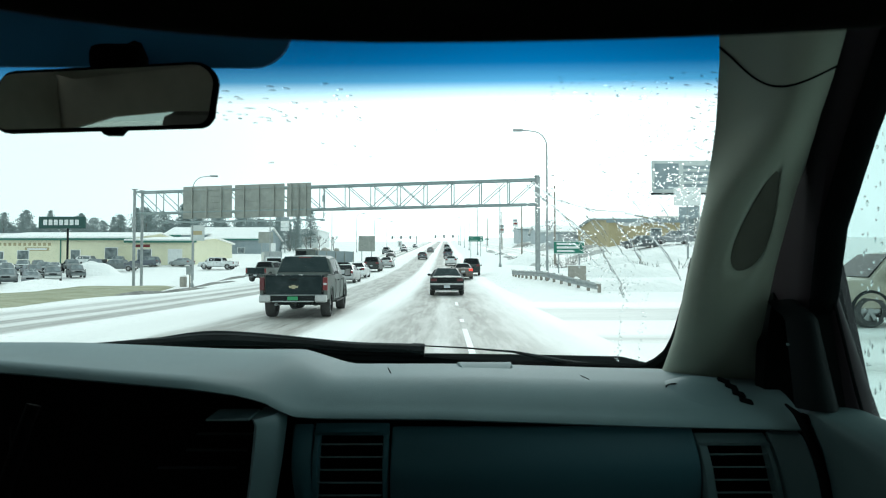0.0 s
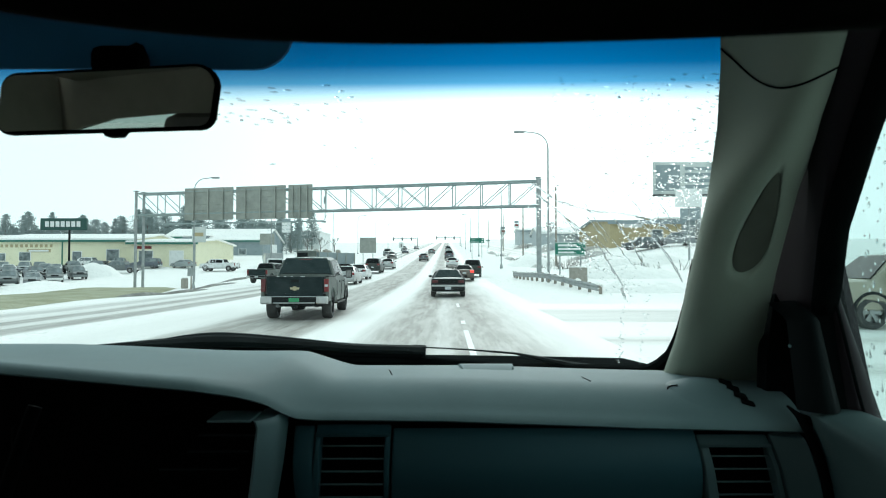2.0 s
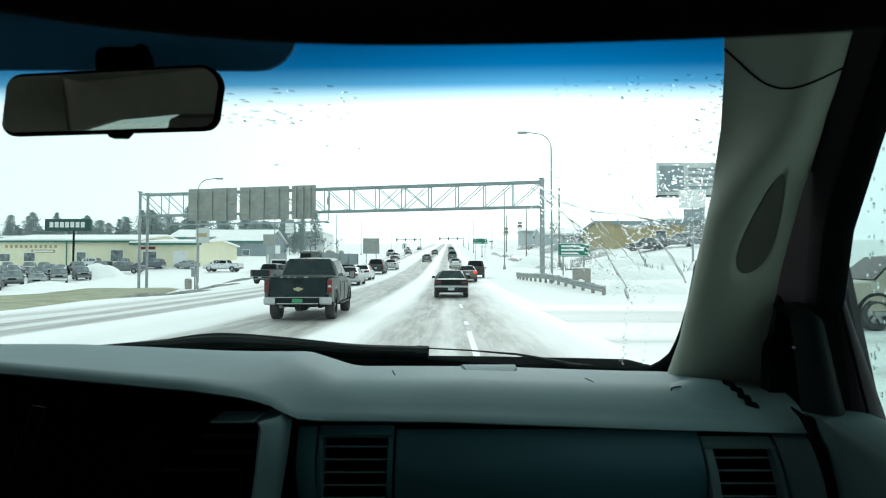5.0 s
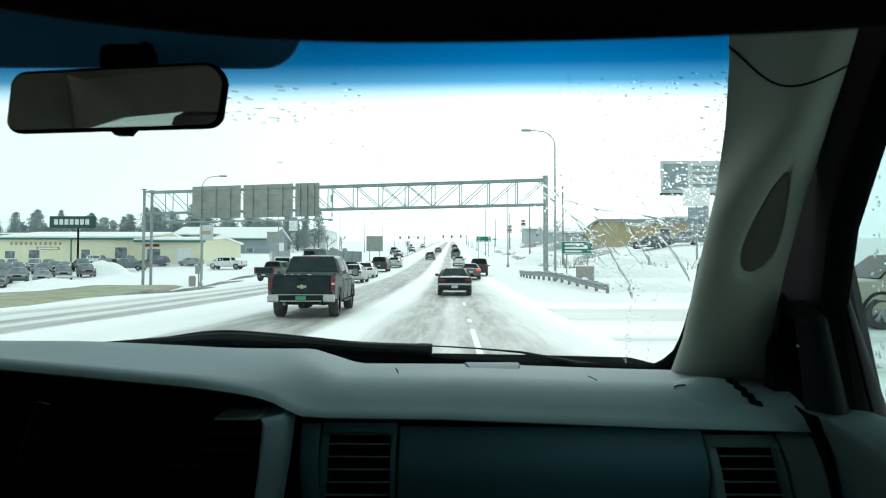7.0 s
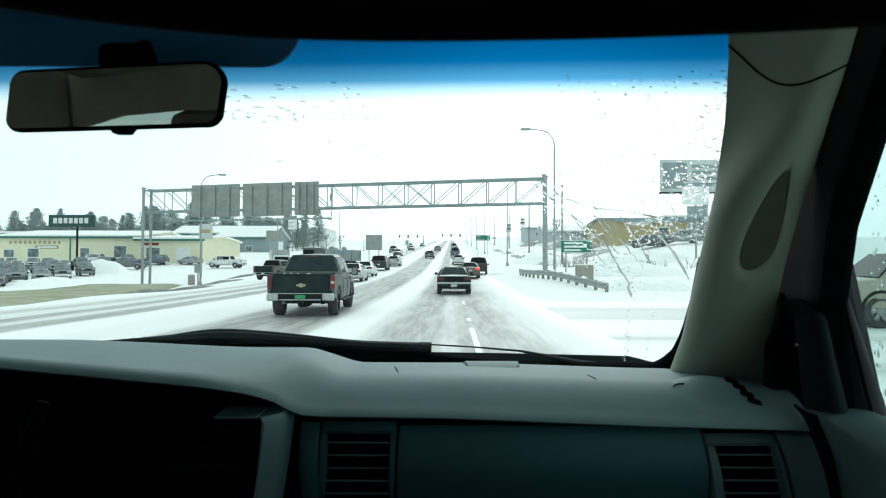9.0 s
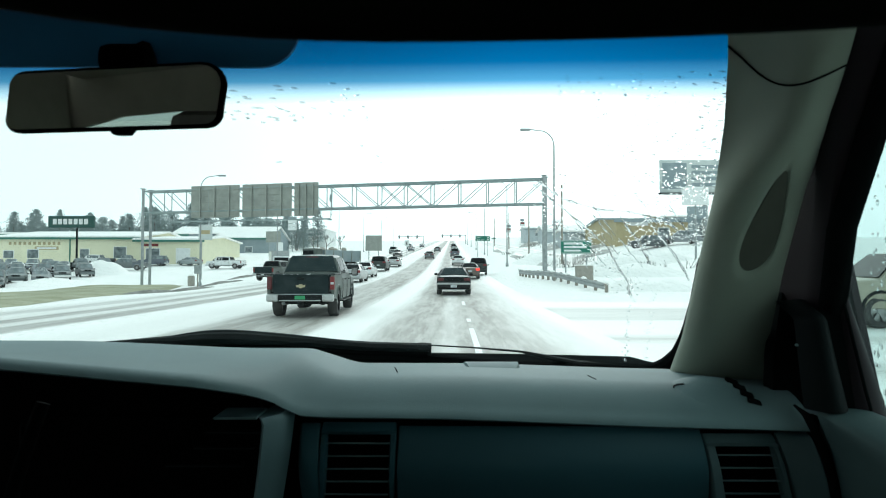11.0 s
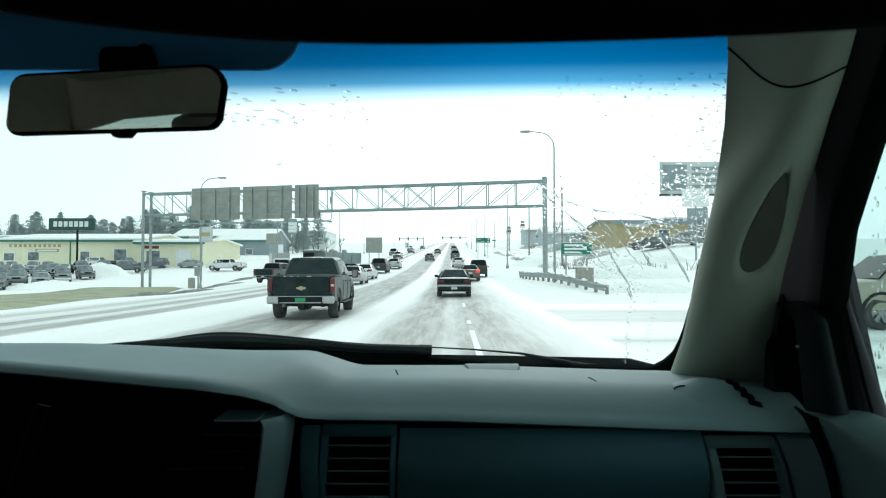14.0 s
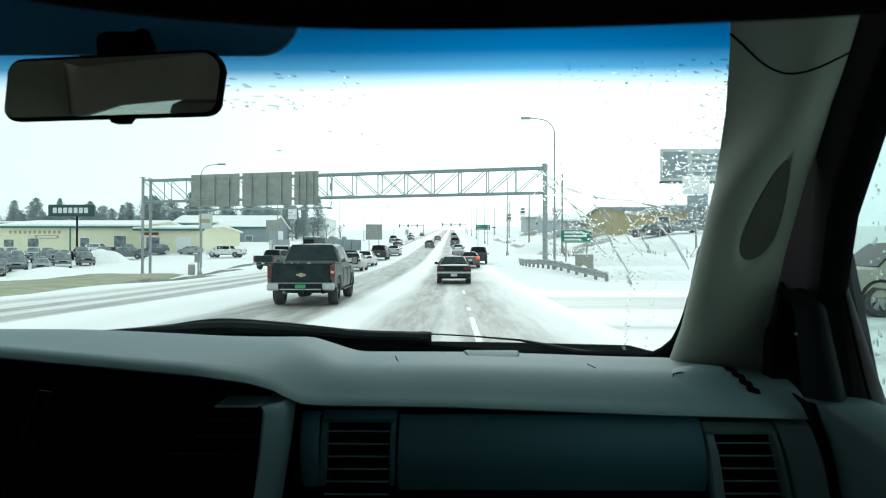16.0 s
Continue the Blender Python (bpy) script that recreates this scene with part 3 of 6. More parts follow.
def sedan(label, paint, m, lit=False, snow=False, group="traffic on the road", strip_mat=None):
    car = thing("sedan", label, "car", m, group)
    st = [(-2.42, 0.45, 0.80, 0.82, 0.78, 0.70), (-2.34, 0.30, 0.94, 0.97, 0.87, 0.78), (-1.62, 0.22, 0.98, 1.01, 0.90, 0.76), (-0.92, 0.2, 0.95, 1.40, 0.905, 0.58),
          (0.2, 0.2, 0.93, 1.42, 0.905, 0.60), (1.08, 0.2, 0.92, 0.97, 0.90, 0.74), (2.0, 0.22, 0.83, 0.86, 0.87, 0.74), (2.36, 0.3, 0.66, 0.69, 0.8, 0.68)]
    part("body", shell(st), paint, car, smooth=True)
    cross_pane(car, "rear_window", st[2], st[3], REAR_GLASS if strip_mat else CAR_GLASS)
    cross_pane(car, "windscreen", st[5], st[4])
    side_panes(car, st, ((3, 4, 0.06, 0.96),))
    for s in (1, -1):
        for i, j in ((2, 3), (5, 4)):
            lo, hi = st[i], st[j]
            a, b, c = (Vector((s * 0.95 * hi[4], hi[0], hi[2])), Vector((s * 0.95 * lo[4], lo[0] + (0.25 if lo[0] < 0 else -0.25), lo[2])), Vector((s * (hi[5] + 0.03), hi[0], hi[3] - 0.07)))
            mid = (a + b + c) / 3
            tri = [p + (mid - p) * 0.14 + Vector((s * 0.03, 0, 0.01)) for p in (a, b, c)]
            part("window", prism(bmesh.new(), tri, (-s * 0.05, 0, 0)), CAR_GLASS, car)
    if snow:
        snow_cap(car, st, 3, 4)
    lamps_and_bumpers(car, 4.84, 0.88, 0.66, paint, lit, 0.80 if strip_mat else 0.84, PLATE, 0.39 if strip_mat else 0.62, bool(strip_mat))
    if strip_mat:
        part("tail_trim", boxed((-0.86, -2.49, 0.53), (0.86, -2.36, 0.63), 0.02), strip_mat, car, "pale trim strip across the tail")
        part("pale_trunk_strip", boxed((-0.72, -2.42, 0.93), (0.72, -2.10, 0.990), 0.02, 2), SNOW, car, "slim pale strip along the trunk edge")
        part("tail_panel", boxed((-0.50, -2.435, 0.70), (0.50, -2.36, 0.90), 0.02), BLACK, car)
        part("low_valance", boxed((-0.6, -2.44, 0.25), (0.6, -2.3, 0.30), 0.01), P_SILVER, car)
    for x in (0.78, -0.78):
        for y in (-1.4, 1.42):
            wheel(car, x, y, 0.33, 0.22)
    return car


def suv(label, paint, m, lit=False, snow=False, group="traffic on the road"):
    car = thing("sport_utility_car", label, "car", m, group)
    st = [(-2.4, 0.45, 0.98, 1.0, 0.88, 0.8), (-2.32, 0.32, 1.08, 1.16, 0.92, 0.8), (-2.08, 0.28, 1.08, 1.74, 0.93, 0.68), (-0.6, 0.26, 1.06, 1.78, 0.94, 0.70), (0.35, 0.26, 1.05, 1.74, 0.94, 0.69),
          (1.12, 0.26, 1.04, 1.08, 0.93, 0.80), (2.1, 0.28, 0.98, 1.01, 0.90, 0.78), (2.4, 0.34, 0.82, 0.85, 0.84, 0.74)]
    part("body", shell(st), paint, car, smooth=True)
    cross_pane(car, "rear_window", st[1], st[2])
    cross_pane(car, "windscreen", st[5], st[4])
    side_panes(car, st, ((2, 3, 0.06, 0.95), (3, 4, 0.06, 0.95)))
    if snow:
        snow_cap(car, st, 2, 4)
    lamps_and_bumpers(car, 4.8, 0.92, 0.84, paint, lit, 1.02, PLATE)
    for x in (0.8, -0.8):
        for y in (-1.42, 1.45):
            wheel(car, x, y, 0.37, 0.25)
    return car


def pickup(label, paint, tail, m, lit=False, badge=False, plate=PLATE, group="traffic on the road", near=False):
    car = thing("pickup_truck", label, "truck", m, group)
    st = [(-1.12, 0.5, 1.22, 1.24, 0.98, 0.88), (-1.08, 0.42, 1.24, 1.36, 0.985, 0.84), (-0.86, 0.42, 1.24, 1.86, 0.99, 0.72), (0.35, 0.42, 1.23, 1.93, 0.99, 0.74), (1.22, 0.42, 1.22, 1.88, 0.99, 0.71),
          (1.95, 0.42, 1.20, 1.24, 0.98, 0.86), (2.75, 0.45, 1.16, 1.19, 0.97, 0.85), (2.92, 0.5, 1.05, 1.08, 0.94, 0.82)]
    part("cab", shell(st), paint, car, smooth=True)
    cross_pane(car, "rear_window", st[1], st[2], REAR_GLASS if near else CAR_GLASS, 0.004 if near else 0.07)
    if near:
        part("cab_back", boxed((-0.86, -1.17, 0.8), (0.86, -1.115, 1.27), 0.02), tail, car)
    cross_pane(car, "windscreen", st[5], st[4])
    side_panes(car, st, ((2, 3, 0.08, 0.94), (3, 4, 0.08, 0.94)))
    for s in (1, -1):                                   # bed sides with the wheel arch cut into them
        out = [Vector((s * 0.98, y, z)) for y, z in ((-1.14, 0.52), (-1.14, 1.26), (-2.86, 1.28), (-2.86, 0.58), (-2.36, 0.55), (-2.30, 0.78), (-2.10, 0.96), (-1.82, 1.0), (-1.54, 0.94), (-1.37, 0.78), (-1.32, 0.52))]
        part("bed_side", prism(bmesh.new(), out, (-s * 0.09, 0, 0)), paint, car)
        for y in (-0.18, 0.92):
            part("door_handle", boxed((s * 0.992 - 0.018, y - 0.09, 1.09), (s * 0.992 + 0.018, y + 0.09, 1.13), 0.008), BLACK, car)
        for y in (-0.84, 0.34, 1.40):
            part("door_seam", tubed([(s * 0.972, y, 0.50), (s * 0.993, y, 0.78), (s * 0.985, y, 1.16)], 0.007, 5), BLACK, car)
        part("running_board", boxed((s * 0.97 - 0.07, -0.95, 0.40), (s * 0.97 + 0.07, 1.35, 0.45), 0.015), BLACK, car)
        part("wheel_well", tubed([(s * 0.955, 1.98 + 0.47 * math.cos(a), 0.44 + 0.47 * math.sin(a)) for a in (math.pi * k / 10 for k in range(11))], 0.05, 6), BLACK, car)
        part("bed_rail", boxed((s * 0.94 - 0.055, -2.86, 1.27), (s * 0.94 + 0.055, -1.14, 1.31), 0.015), BLACK, car)
        part("wheel_flare", tubed([(s * 0.97, -1.84 + 0.5 * math.cos(a), 0.46 + 0.5 * math.sin(a)) for a in (math.pi * k / 10 for k in range(11))], 0.035, 6), paint, car)
        part("tail_lamp", boxed((s * 0.915 - 0.07, -2.90, 0.84), (s * 0.915 + 0.07, -2.78, 1.22), 0.02, 2), RED_LIT if lit else RED_LENS if s > 0 or not near else DARK_LENS, car)
        if near and s > 0:
            part("reversing_lamp", boxed((0.865, -2.908, 0.99), (0.965, -2.89, 1.06), 0.01), PLATE, car)
        part("headlamp", boxed((s * 0.78 - 0.15, 2.78, 0.86), (s * 0.78 + 0.15, 2.95, 1.04), 0.03), RIM, car)
        sm = part("side_mirror", boxed((s * 1.13 - 0.11, 1.45, 1.20), (s * 1.13 + 0.11, 1.57, 1.50), 0.035, 2), BLACK, car)
        part("mirror_glass", boxed((s * 1.13 - 0.085, 1.442, 1.235), (s * 1.13 + 0.085, 1.452, 1.465)), RIM, sm)
        part("mirror_arm", boxed((s * 1.0 - 0.08, 1.48, 1.24), (s * 1.0 + 0.08, 1.53, 1.29), 0.01), BLACK, sm)
    part("bed_floor", boxed((-0.9, -2.8, 0.72), (0.9, -1.14, 0.78)), BLACK, car)
    gate = part("tailgate", boxed((-0.81, -2.90, 0.64), (0.81, -2.80, 1.27), 0.025, 2), tail, car, "dark tailgate")
    part("tailgate_handle", boxed((-0.11, -2.915, 1.12), (0.11, -2.895, 1.20), 0.008), BLACK, gate)
    part("cab_brake_lamp", boxed((-0.2, -0.90, 1.80), (0.2, -0.84, 1.84), 0.008), RED_LENS, car)
    part("tailgate_trim", boxed((-0.78, -2.912, 0.66), (0.78, -2.895, 0.70), 0.005), BLACK, gate)
    part("tailgate_spoiler", boxed((-0.80, -2.93, 1.24), (0.80, -2.80, 1.285), 0.012), tail, gate)
    if badge:
        a = [(-0.14, 0.97), (-0.055, 0.97), (-0.045, 1.0), (0.045, 1.0), (0.055, 0.97), (0.14, 0.97), (0.12, 0.91), (0.05, 0.91), (0.04, 0.88), (-0.04, 0.88), (-0.05, 0.91), (-0.12, 0.91)]
        part("badge", prism(bmesh.new(), [Vector((x, -2.915, z)) for x, z in a], (0, 0.02, 0)), GOLD, gate, "small gold badge")
    bump = part("rear_bumper", boxed((-0.96, -3.01, 0.52), (0.96, -2.86, 0.70), 0.03, 2), BLACK, car, "rear bumper with chrome corners")
    for s in (1, -1):
        part("bumper_corner", boxed((s * 0.805 - 0.17, -3.04, 0.49), (s * 0.805 + 0.17, -2.84, 0.705), 0.04, 2), CHROME, bump, "dull chrome corner")
    part("step_edge", boxed((-0.60, -3.045, 0.505), (0.60, -2.9, 0.54), 0.012), P_SILVER, bump)
    part("bumper_pad", boxed((-0.96, -3.0, 0.69), (0.96, -2.88, 0.715), 0.01), P_SILVER, bump)
    part("number_plate", boxed((-0.15, -3.045, 0.555), (0.15, -3.02, 0.665), 0.004), plate, car, "plain number plate")
    part("hitch", boxed((-0.06, -3.08, 0.38), (0.06, -2.7, 0.47), 0.01), BLACK, car)
    part("exhaust_pipe", tubed([(-0.45, -2.2, 0.42), (-0.55, -2.7, 0.42)], 0.05, 8), STEEL, car)
    part("frame_rail", boxed((-0.5, -2.7, 0.42), (0.5, 2.6, 0.56), 0.02), BLACK, car)
    if near:
        rs = random.Random(9)
        for k in range(12):                             # crusts of snow left on the roof's rear edge and the tailgate
            a, b = rs.uniform(-0.62, 0.62), rs.uniform(0.015, 0.045)
            y, z = (-0.82 + rs.uniform(0, 0.2), 1.878) if k < 8 else (-2.86, 1.285)
            part("snow_crust", boxed((a - b * 1.6, y - b * 0.7, z - 0.01), (a + b * 1.6, y + b * 0.7, z + b * 0.4), 0.006), SNOW, car)
        part("spare_wheel", tubed([(0.05, -2.35, 0.44), (0.05, -2.35, 0.48), (0.05, -2.35, 0.62), (0.05, -2.35, 0.66)], [0.30, 0.36, 0.36, 0.30], 18), TYRE, car)
        part("muffler", tubed([(0.55, -2.5, 0.46), (0.55, -2.3, 0.46), (0.55, -1.5, 0.46), (0.55, -1.3, 0.46)], [0.04, 0.11, 0.11, 0.04], 10), BLACK, car)
    part("axle", tubed([(-0.8, -1.84, 0.42), (0.8, -1.84, 0.42)], 0.07, 8), BLACK, car)
    part("axle_housing", tubed([(0, -1.95, 0.40), (0, -1.85, 0.4), (0, -1.7, 0.4), (0, -1.6, 0.4)], [0.06, 0.15, 0.15, 0.06], 10), BLACK, car)
    part("front_bumper", boxed((-0.97, 2.84, 0.46), (0.97, 3.02, 0.72), 0.05, 2), CHROME, car)
    part("grille", boxed((-0.6, 2.86, 0.76), (0.6, 2.965, 1.04), 0.02), BLACK, car)
    for x in (0.83, -0.83):
        for y in (-1.84, 1.98):
            wheel(car, x, y, 0.42, 0.29)
    return car


def ground_pose(x, y, turn=0.0):
    return pose(x, y, height(x, y) + 0.012, 0, 0, turn)


pickup("grey-green crew-cab pickup with charcoal tailgate driving on snow", P_GREY, P_DARKTAIL, ground_pose(-4.58, HERE + 21.4, 3.0), badge=True, plate=GREEN_PLATE, near=True)
sedan("black sedan with pale trim strip across its tail", P_BLACK, ground_pose(0.1, HERE + 34.8, 0), strip_mat=CHROME)
pickup("dark grey pickup with a dark tailgate joining the road", P_GREY, P_DARKTAIL, ground_pose(-17.0, HERE + 61, -8))
sedan("silver sedan ahead in the inner lane", P_SILVER, ground_pose(-7.9, HERE + 51, 0), snow=True)
sedan("white sedan with snow on its roof", P_WHITE, ground_pose(-8.3, HERE + 61, 0), snow=True)
suv("dark sport utility car in the turning lane", P_DARK, ground_pose(-8.7, HERE + 77, 0))
sedan("silver sedan waiting in the turning lane", P_SILVER, ground_pose(-8.2, HERE + 90, 0))
suv("dark sport utility car on the outer lane", P_DARK, ground_pose(2.8, HERE + 67, -3))
sedan("dark red sedan with lit brake lamps", P_BROWN, ground_pose(1.6, HERE + 58, 0), lit=True, snow=True)
sedan("white sedan turning off to the side", P_WHITE, ground_pose(0.9, HERE + 96, 0), snow=True)
queue_suv = suv("sport utility car in the far queue up the hill", P_LOT, ground_pose(0.6, HERE + 132, 0), snow=True)
queue_sedan = sedan("sedan in the far queue up the hill", P_LOT, ground_pose(-4.3, HERE + 122, 0))
for x, y, k in ((0.7, 156, 0), (0.6, 212, 0), (-4.0, 188, 1), (0.5, 262, 1)):
    copy_thing(queue_sedan if k else queue_suv, ground_pose(x, y))
for x, y, k in ((-11.6, 148, 1), (-14.6, 170, 0), (-11.8, 196, 1), (-14.4, 228, 0), (-11.8, 262, 1)):
    copy_thing(queue_sedan if k else queue_suv, ground_pose(x, y, 180))
pickup("tan crew-cab pickup waiting on the snowy side street", P_TAN, P_TAN, ground_pose(12.6, HERE + 16.8, 90), lit=True, group="vehicles on the side street")
suv("white sport utility car on the snowy side street", P_WHITE, ground_pose(29, 33, -90), group="vehicles on the side street")
sedan("dark grey sedan coming the other way", P_GREY, ground_pose(-13.0, HERE - 8, 180))
suv("grey sport utility car coming the other way", P_SILVER, ground_pose(-13.6, HERE - 17, 180))

# dump trailer and its tractor on the far carriageway
rig = thing("dump_truck", "dark dump truck with a long open body", "truck", ground_pose(-17.5, 103, 147))
bm = bmesh.new()
loft(bm, [[Vector((s * w, y, z)) for s, w, z in ((-1, 1.05, 1.1), (1, 1.05, 1.1), (1, 1.25, 2.7), (-1, 1.25, 2.7))] for y in (-5.2, 2.2)])
# lighter grey than a dark body: distance haze put into the colour
part("dump_body", bm, GREY_WALL, rig)
for y in (-5.2, -3.3, -1.4, 0.5, 2.2):
    for s in (1, -1):
        part("rib", boxed((s * 1.22 - 0.06, y - 0.06, 1.1), (s * 1.22 + 0.06, y + 0.06, 2.75), 0.01), ALU, rig)
part("chassis", boxed((-0.5, -5.0, 0.85), (0.5, 5.0, 1.1), 0.02), BLACK, rig)
part("cab", boxed((-1.2, 2.6, 0.8), (1.2, 4.2, 2.9), 0.15, 2), P_GREY, rig)
part("hood", boxed((-1.0, 4.2, 0.8), (1.0, 5.6, 1.8), 0.12, 2), P_GREY, rig)
part("windscreen", boxed((-1.0, 4.15, 1.9), (1.0, 4.24, 2.6), 0.03), CAR_GLASS, rig)
for y in (-4.4, -3.2, 4.6):
    for x in (-1.02, 1.02):
        wheel(rig, x, y, 0.5, 0.3)
van = thing("box_truck", "grey box truck coming down the far carriageway", "truck", ground_pose(-25.0, 104, 200))
part("cargo_box", boxed((-1.25, -4.2, 0.95), (1.25, 1.4, 3.1), 0.04), P_SILVER, van)
part("cab", boxed((-1.1, 1.5, 0.6), (1.1, 3.0, 2.3), 0.18, 2), P_WHITE, van)
part("hood", boxed((-0.95, 3.0, 0.6), (0.95, 4.1, 1.35), 0.12, 2), P_WHITE, van)
part("windscreen", boxed((-0.95, 2.96, 1.45), (0.95, 3.03, 2.1), 0.02), CAR_GLASS, van)
part("bumper", boxed((-1.05, 4.0, 0.4), (1.05, 4.2, 0.65), 0.04), BLACK, van)
part("chassis", boxed((-0.45, -4.1, 0.6), (0.45, 3.9, 0.95), 0.02), BLACK, van)
for y in (-2.8, 3.2):
    for x in (-0.98, 0.98):
        wheel(van, x, y, 0.45, 0.28)

# the car lot
lot = [sedan("sedan in dull paint parked in the car lot", P_LOT, ground_pose(-44, 70, 214), snow=True, group="cars in the lot"),
       suv("sport utility car parked in the snowy car lot", P_LOT, ground_pose(-47.5, 70, 216), group="cars in the lot"),
       pickup("pickup truck parked in the snowy car lot", P_LOT, P_LOT, ground_pose(-51, 70, 212), group="cars in the lot")]
for car in lot:
    for ob in car.children:
        if ob.name.split(".")[0] in ("window", "windscreen", "rear_window"):
            ob.data.materials[0] = LOT_GLASS
rng = random.Random(4)
for y, x0, count in ((70, -54.5, 5), (76.5, -46.5, 9), (84, -47, 9), (91, -48.5, 10), (98, -50, 11), (105, -58.5, 9), (113, -56, 10)):
    for k in range(count):
        px, py = x0 - 2.9 * k + rng.uniform(-0.3, 0.3), y + rng.uniform(-0.6, 0.6)
        copy_thing(rng.choice(lot), ground_pose(px, py, 214 + rng.uniform(-6, 6)))
for x, y, a in ((-52, 122, 90), (-57, 123, 20), (-62, 122, 90), (-46, 123, 60), (-51.5, 112.5, 90)):
    copy_thing(rng.choice(lot), ground_pose(x, y, a))
pickup("white pickup with a cap parked by the snowy lot", P_WHITE, P_WHITE, ground_pose(-36, 113, 84), group="cars in the lot")
for x, y, a in ((26, 97, 90), (30.5, 97, 80), (36, 98, 95)):
    copy_thing(lot[1], ground_pose(x, y, a))

# ---------------------------------------------------------------- signals, gantry, lamps, signs


def signal_head(parent, m, lit=None):
    """A three-lamp signal head with backplate, facing -y in its own frame; m places it under its thing."""
    def place(bm):
        bmesh.ops.transform(bm, matrix=m, verts=bm.verts[:])
        return bm
    head = part("signal_head", place(boxed((-0.36, -0.01, -0.80), (0.36, 0.03, 0.80), 0.02)), SIGNAL_BLACK, parent, "black signal head with backplate")
    part("housing", place(boxed((-0.19, 0.03, -0.62), (0.19, 0.24, 0.62), 0.03)), SIGNAL_BLACK, head)
    for k, z in enumerate((0.42, 0.0, -0.42)):
        a = [2 * math.pi * i / 16 for i in range(16)]
        on = lit == k
        lens = prism(bmesh.new(), [Vector((0.17 * math.cos(t), -0.05, z + 0.17 * math.sin(t))) for t in a], (0, 0.05, 0))
        part("lens", place(lens), SIGNAL_LIT if on else DULL_LENS, head, "lit signal lens" if on else "")
        hood = bmesh.new()
        arc = [math.pi * (-0.15 + 1.3 * i / 12) for i in range(13)]
        loft(hood, [[Vector((r * math.cos(t), y, z + r * math.sin(t))) for r, y in ((0.185, 0.0), (0.185, -0.26), (0.2, -0.26), (0.2, 0.0))] for t in arc], True, True)
        part("visor_hood", place(hood), SIGNAL_BLACK, head)
    return head


# mast-arm signal at the far corner of the crossing
z0 = height(5.3, 23.5)
mast = thing("mast_arm_signal", "yellow mast-arm traffic signal with two black heads", "traffic signal", pose(5.3, 23.5, z0, 0, 0, 19) @ Matrix.Scale(0.83, 4))
part("pole", tubed([(0, 0, 0.7), (0, 0, 8.25)], [0.19, 0.13], 12), YELLOW, mast)
part("pole_base", tubed([(0, 0, -0.1), (0, 0, 0.1), (0, 0, 0.75)], [0.42, 0.4, 0.22], 10), SIGNAL_BLACK, mast, "black flared pole base")
part("pole_cap", tubed([(0, 0, 8.25), (0, 0, 8.36)], [0.15, 0.05], 10), YELLOW, mast)
tip = Vector((-15.3, 4.0, 7.7))
part("arm", tubed([(0, 0, 7.95), (-4, 1.05, 8.03), (-9, 2.35, 7.95), tuple(tip)], [0.13, 0.11, 0.085, 0.06], 10), YELLOW, mast)
part("arm_clamp", tubed([(0, 0, 7.75), (0, 0, 8.15)], 0.19, 10), YELLOW, mast)
part("lamp_extension", tubed([(0.02, 0, 8.3), (0.05, 0, 12.2)], [0.05, 0.035], 6), STEEL, mast, "thin lamp extension on the pole")
part("service_cable", tubed([(0.16, 0, 8.2), (0.3, 0, 7.6), (0.22, 0, 6.9)], 0.012, 5), BLACK, mast)
part("detector", boxed((-13.4, 3.4, 8.02), (-13.28, 3.52, 8.3), 0.02), BLACK, mast)
signal_head(mast, Matrix.Translation((-15.2, 3.75, 7.55)), 2)
signal_head(mast, Matrix.Translation((-10.0, 2.35, 7.75)), 2)

# signal on the median
z0 = height(-9.5, 19.7)
post = thing("median_signal", "yellow signal pole on a concrete base in the median", "traffic signal", pose(-9.5, 19.7, z0))
part("pole", tubed([(0, 0, 0.7), (0, 0, 6.55)], [0.125, 0.095], 12), YELLOW, post)
part("pole_base", tubed([(0, 0, -0.15), (0, 0, 0.05), (0, 0, 0.85)], [0.42, 0.4, 0.2], 8), CONCRETE, post, "tapered concrete foot")
part("bracket", tubed([(0, 0, 6.2), (-0.3, 0, 6.4), (-0.62, 0, 6.45)], 0.05, 8), YELLOW, post)
signal_head(post, pose(-0.8, 0, 6.2, 0, 0, 78))
part("lower_bracket", tubed([(0, 0, 3.1), (0.5, 0, 3.1)], 0.04, 8), BLACK, post)
signal_head(post, pose(0.62, 0.05, 3.0, 0, 0, 120) @ Matrix.Diagonal((0.85, 0.85, 0.85, 1)))
part("lamp_extension", tubed([(0.0, 0, 6.55), (0.03, 0, 7.1)], 0.02, 6), STEEL, post)

# far signals up the hill
far = thing("far_signal", "distant mast-arm signals over the road on the hill", "traffic signal", pose(7, 330, height(7, 330) - 3.2), group="signals on the hill")
part("pole", tubed([(0, 0, 0), (0, 0, 8)], 0.2, 6), STEEL, far)
part("arm", tubed([(0, 0, 7.4), (-12, 0, 7.4)], 0.14, 6), STEEL, far)
for x in (-3, -7.5, -11.8):
    part("signal_head", boxed((x - 0.38, -0.2, 6.4), (x + 0.38, 0.2, 8.0), 0.03), BUTTON_GREY, far)
copy_thing(far, pose(-14, 322, height(-14, 322) - 3.2))

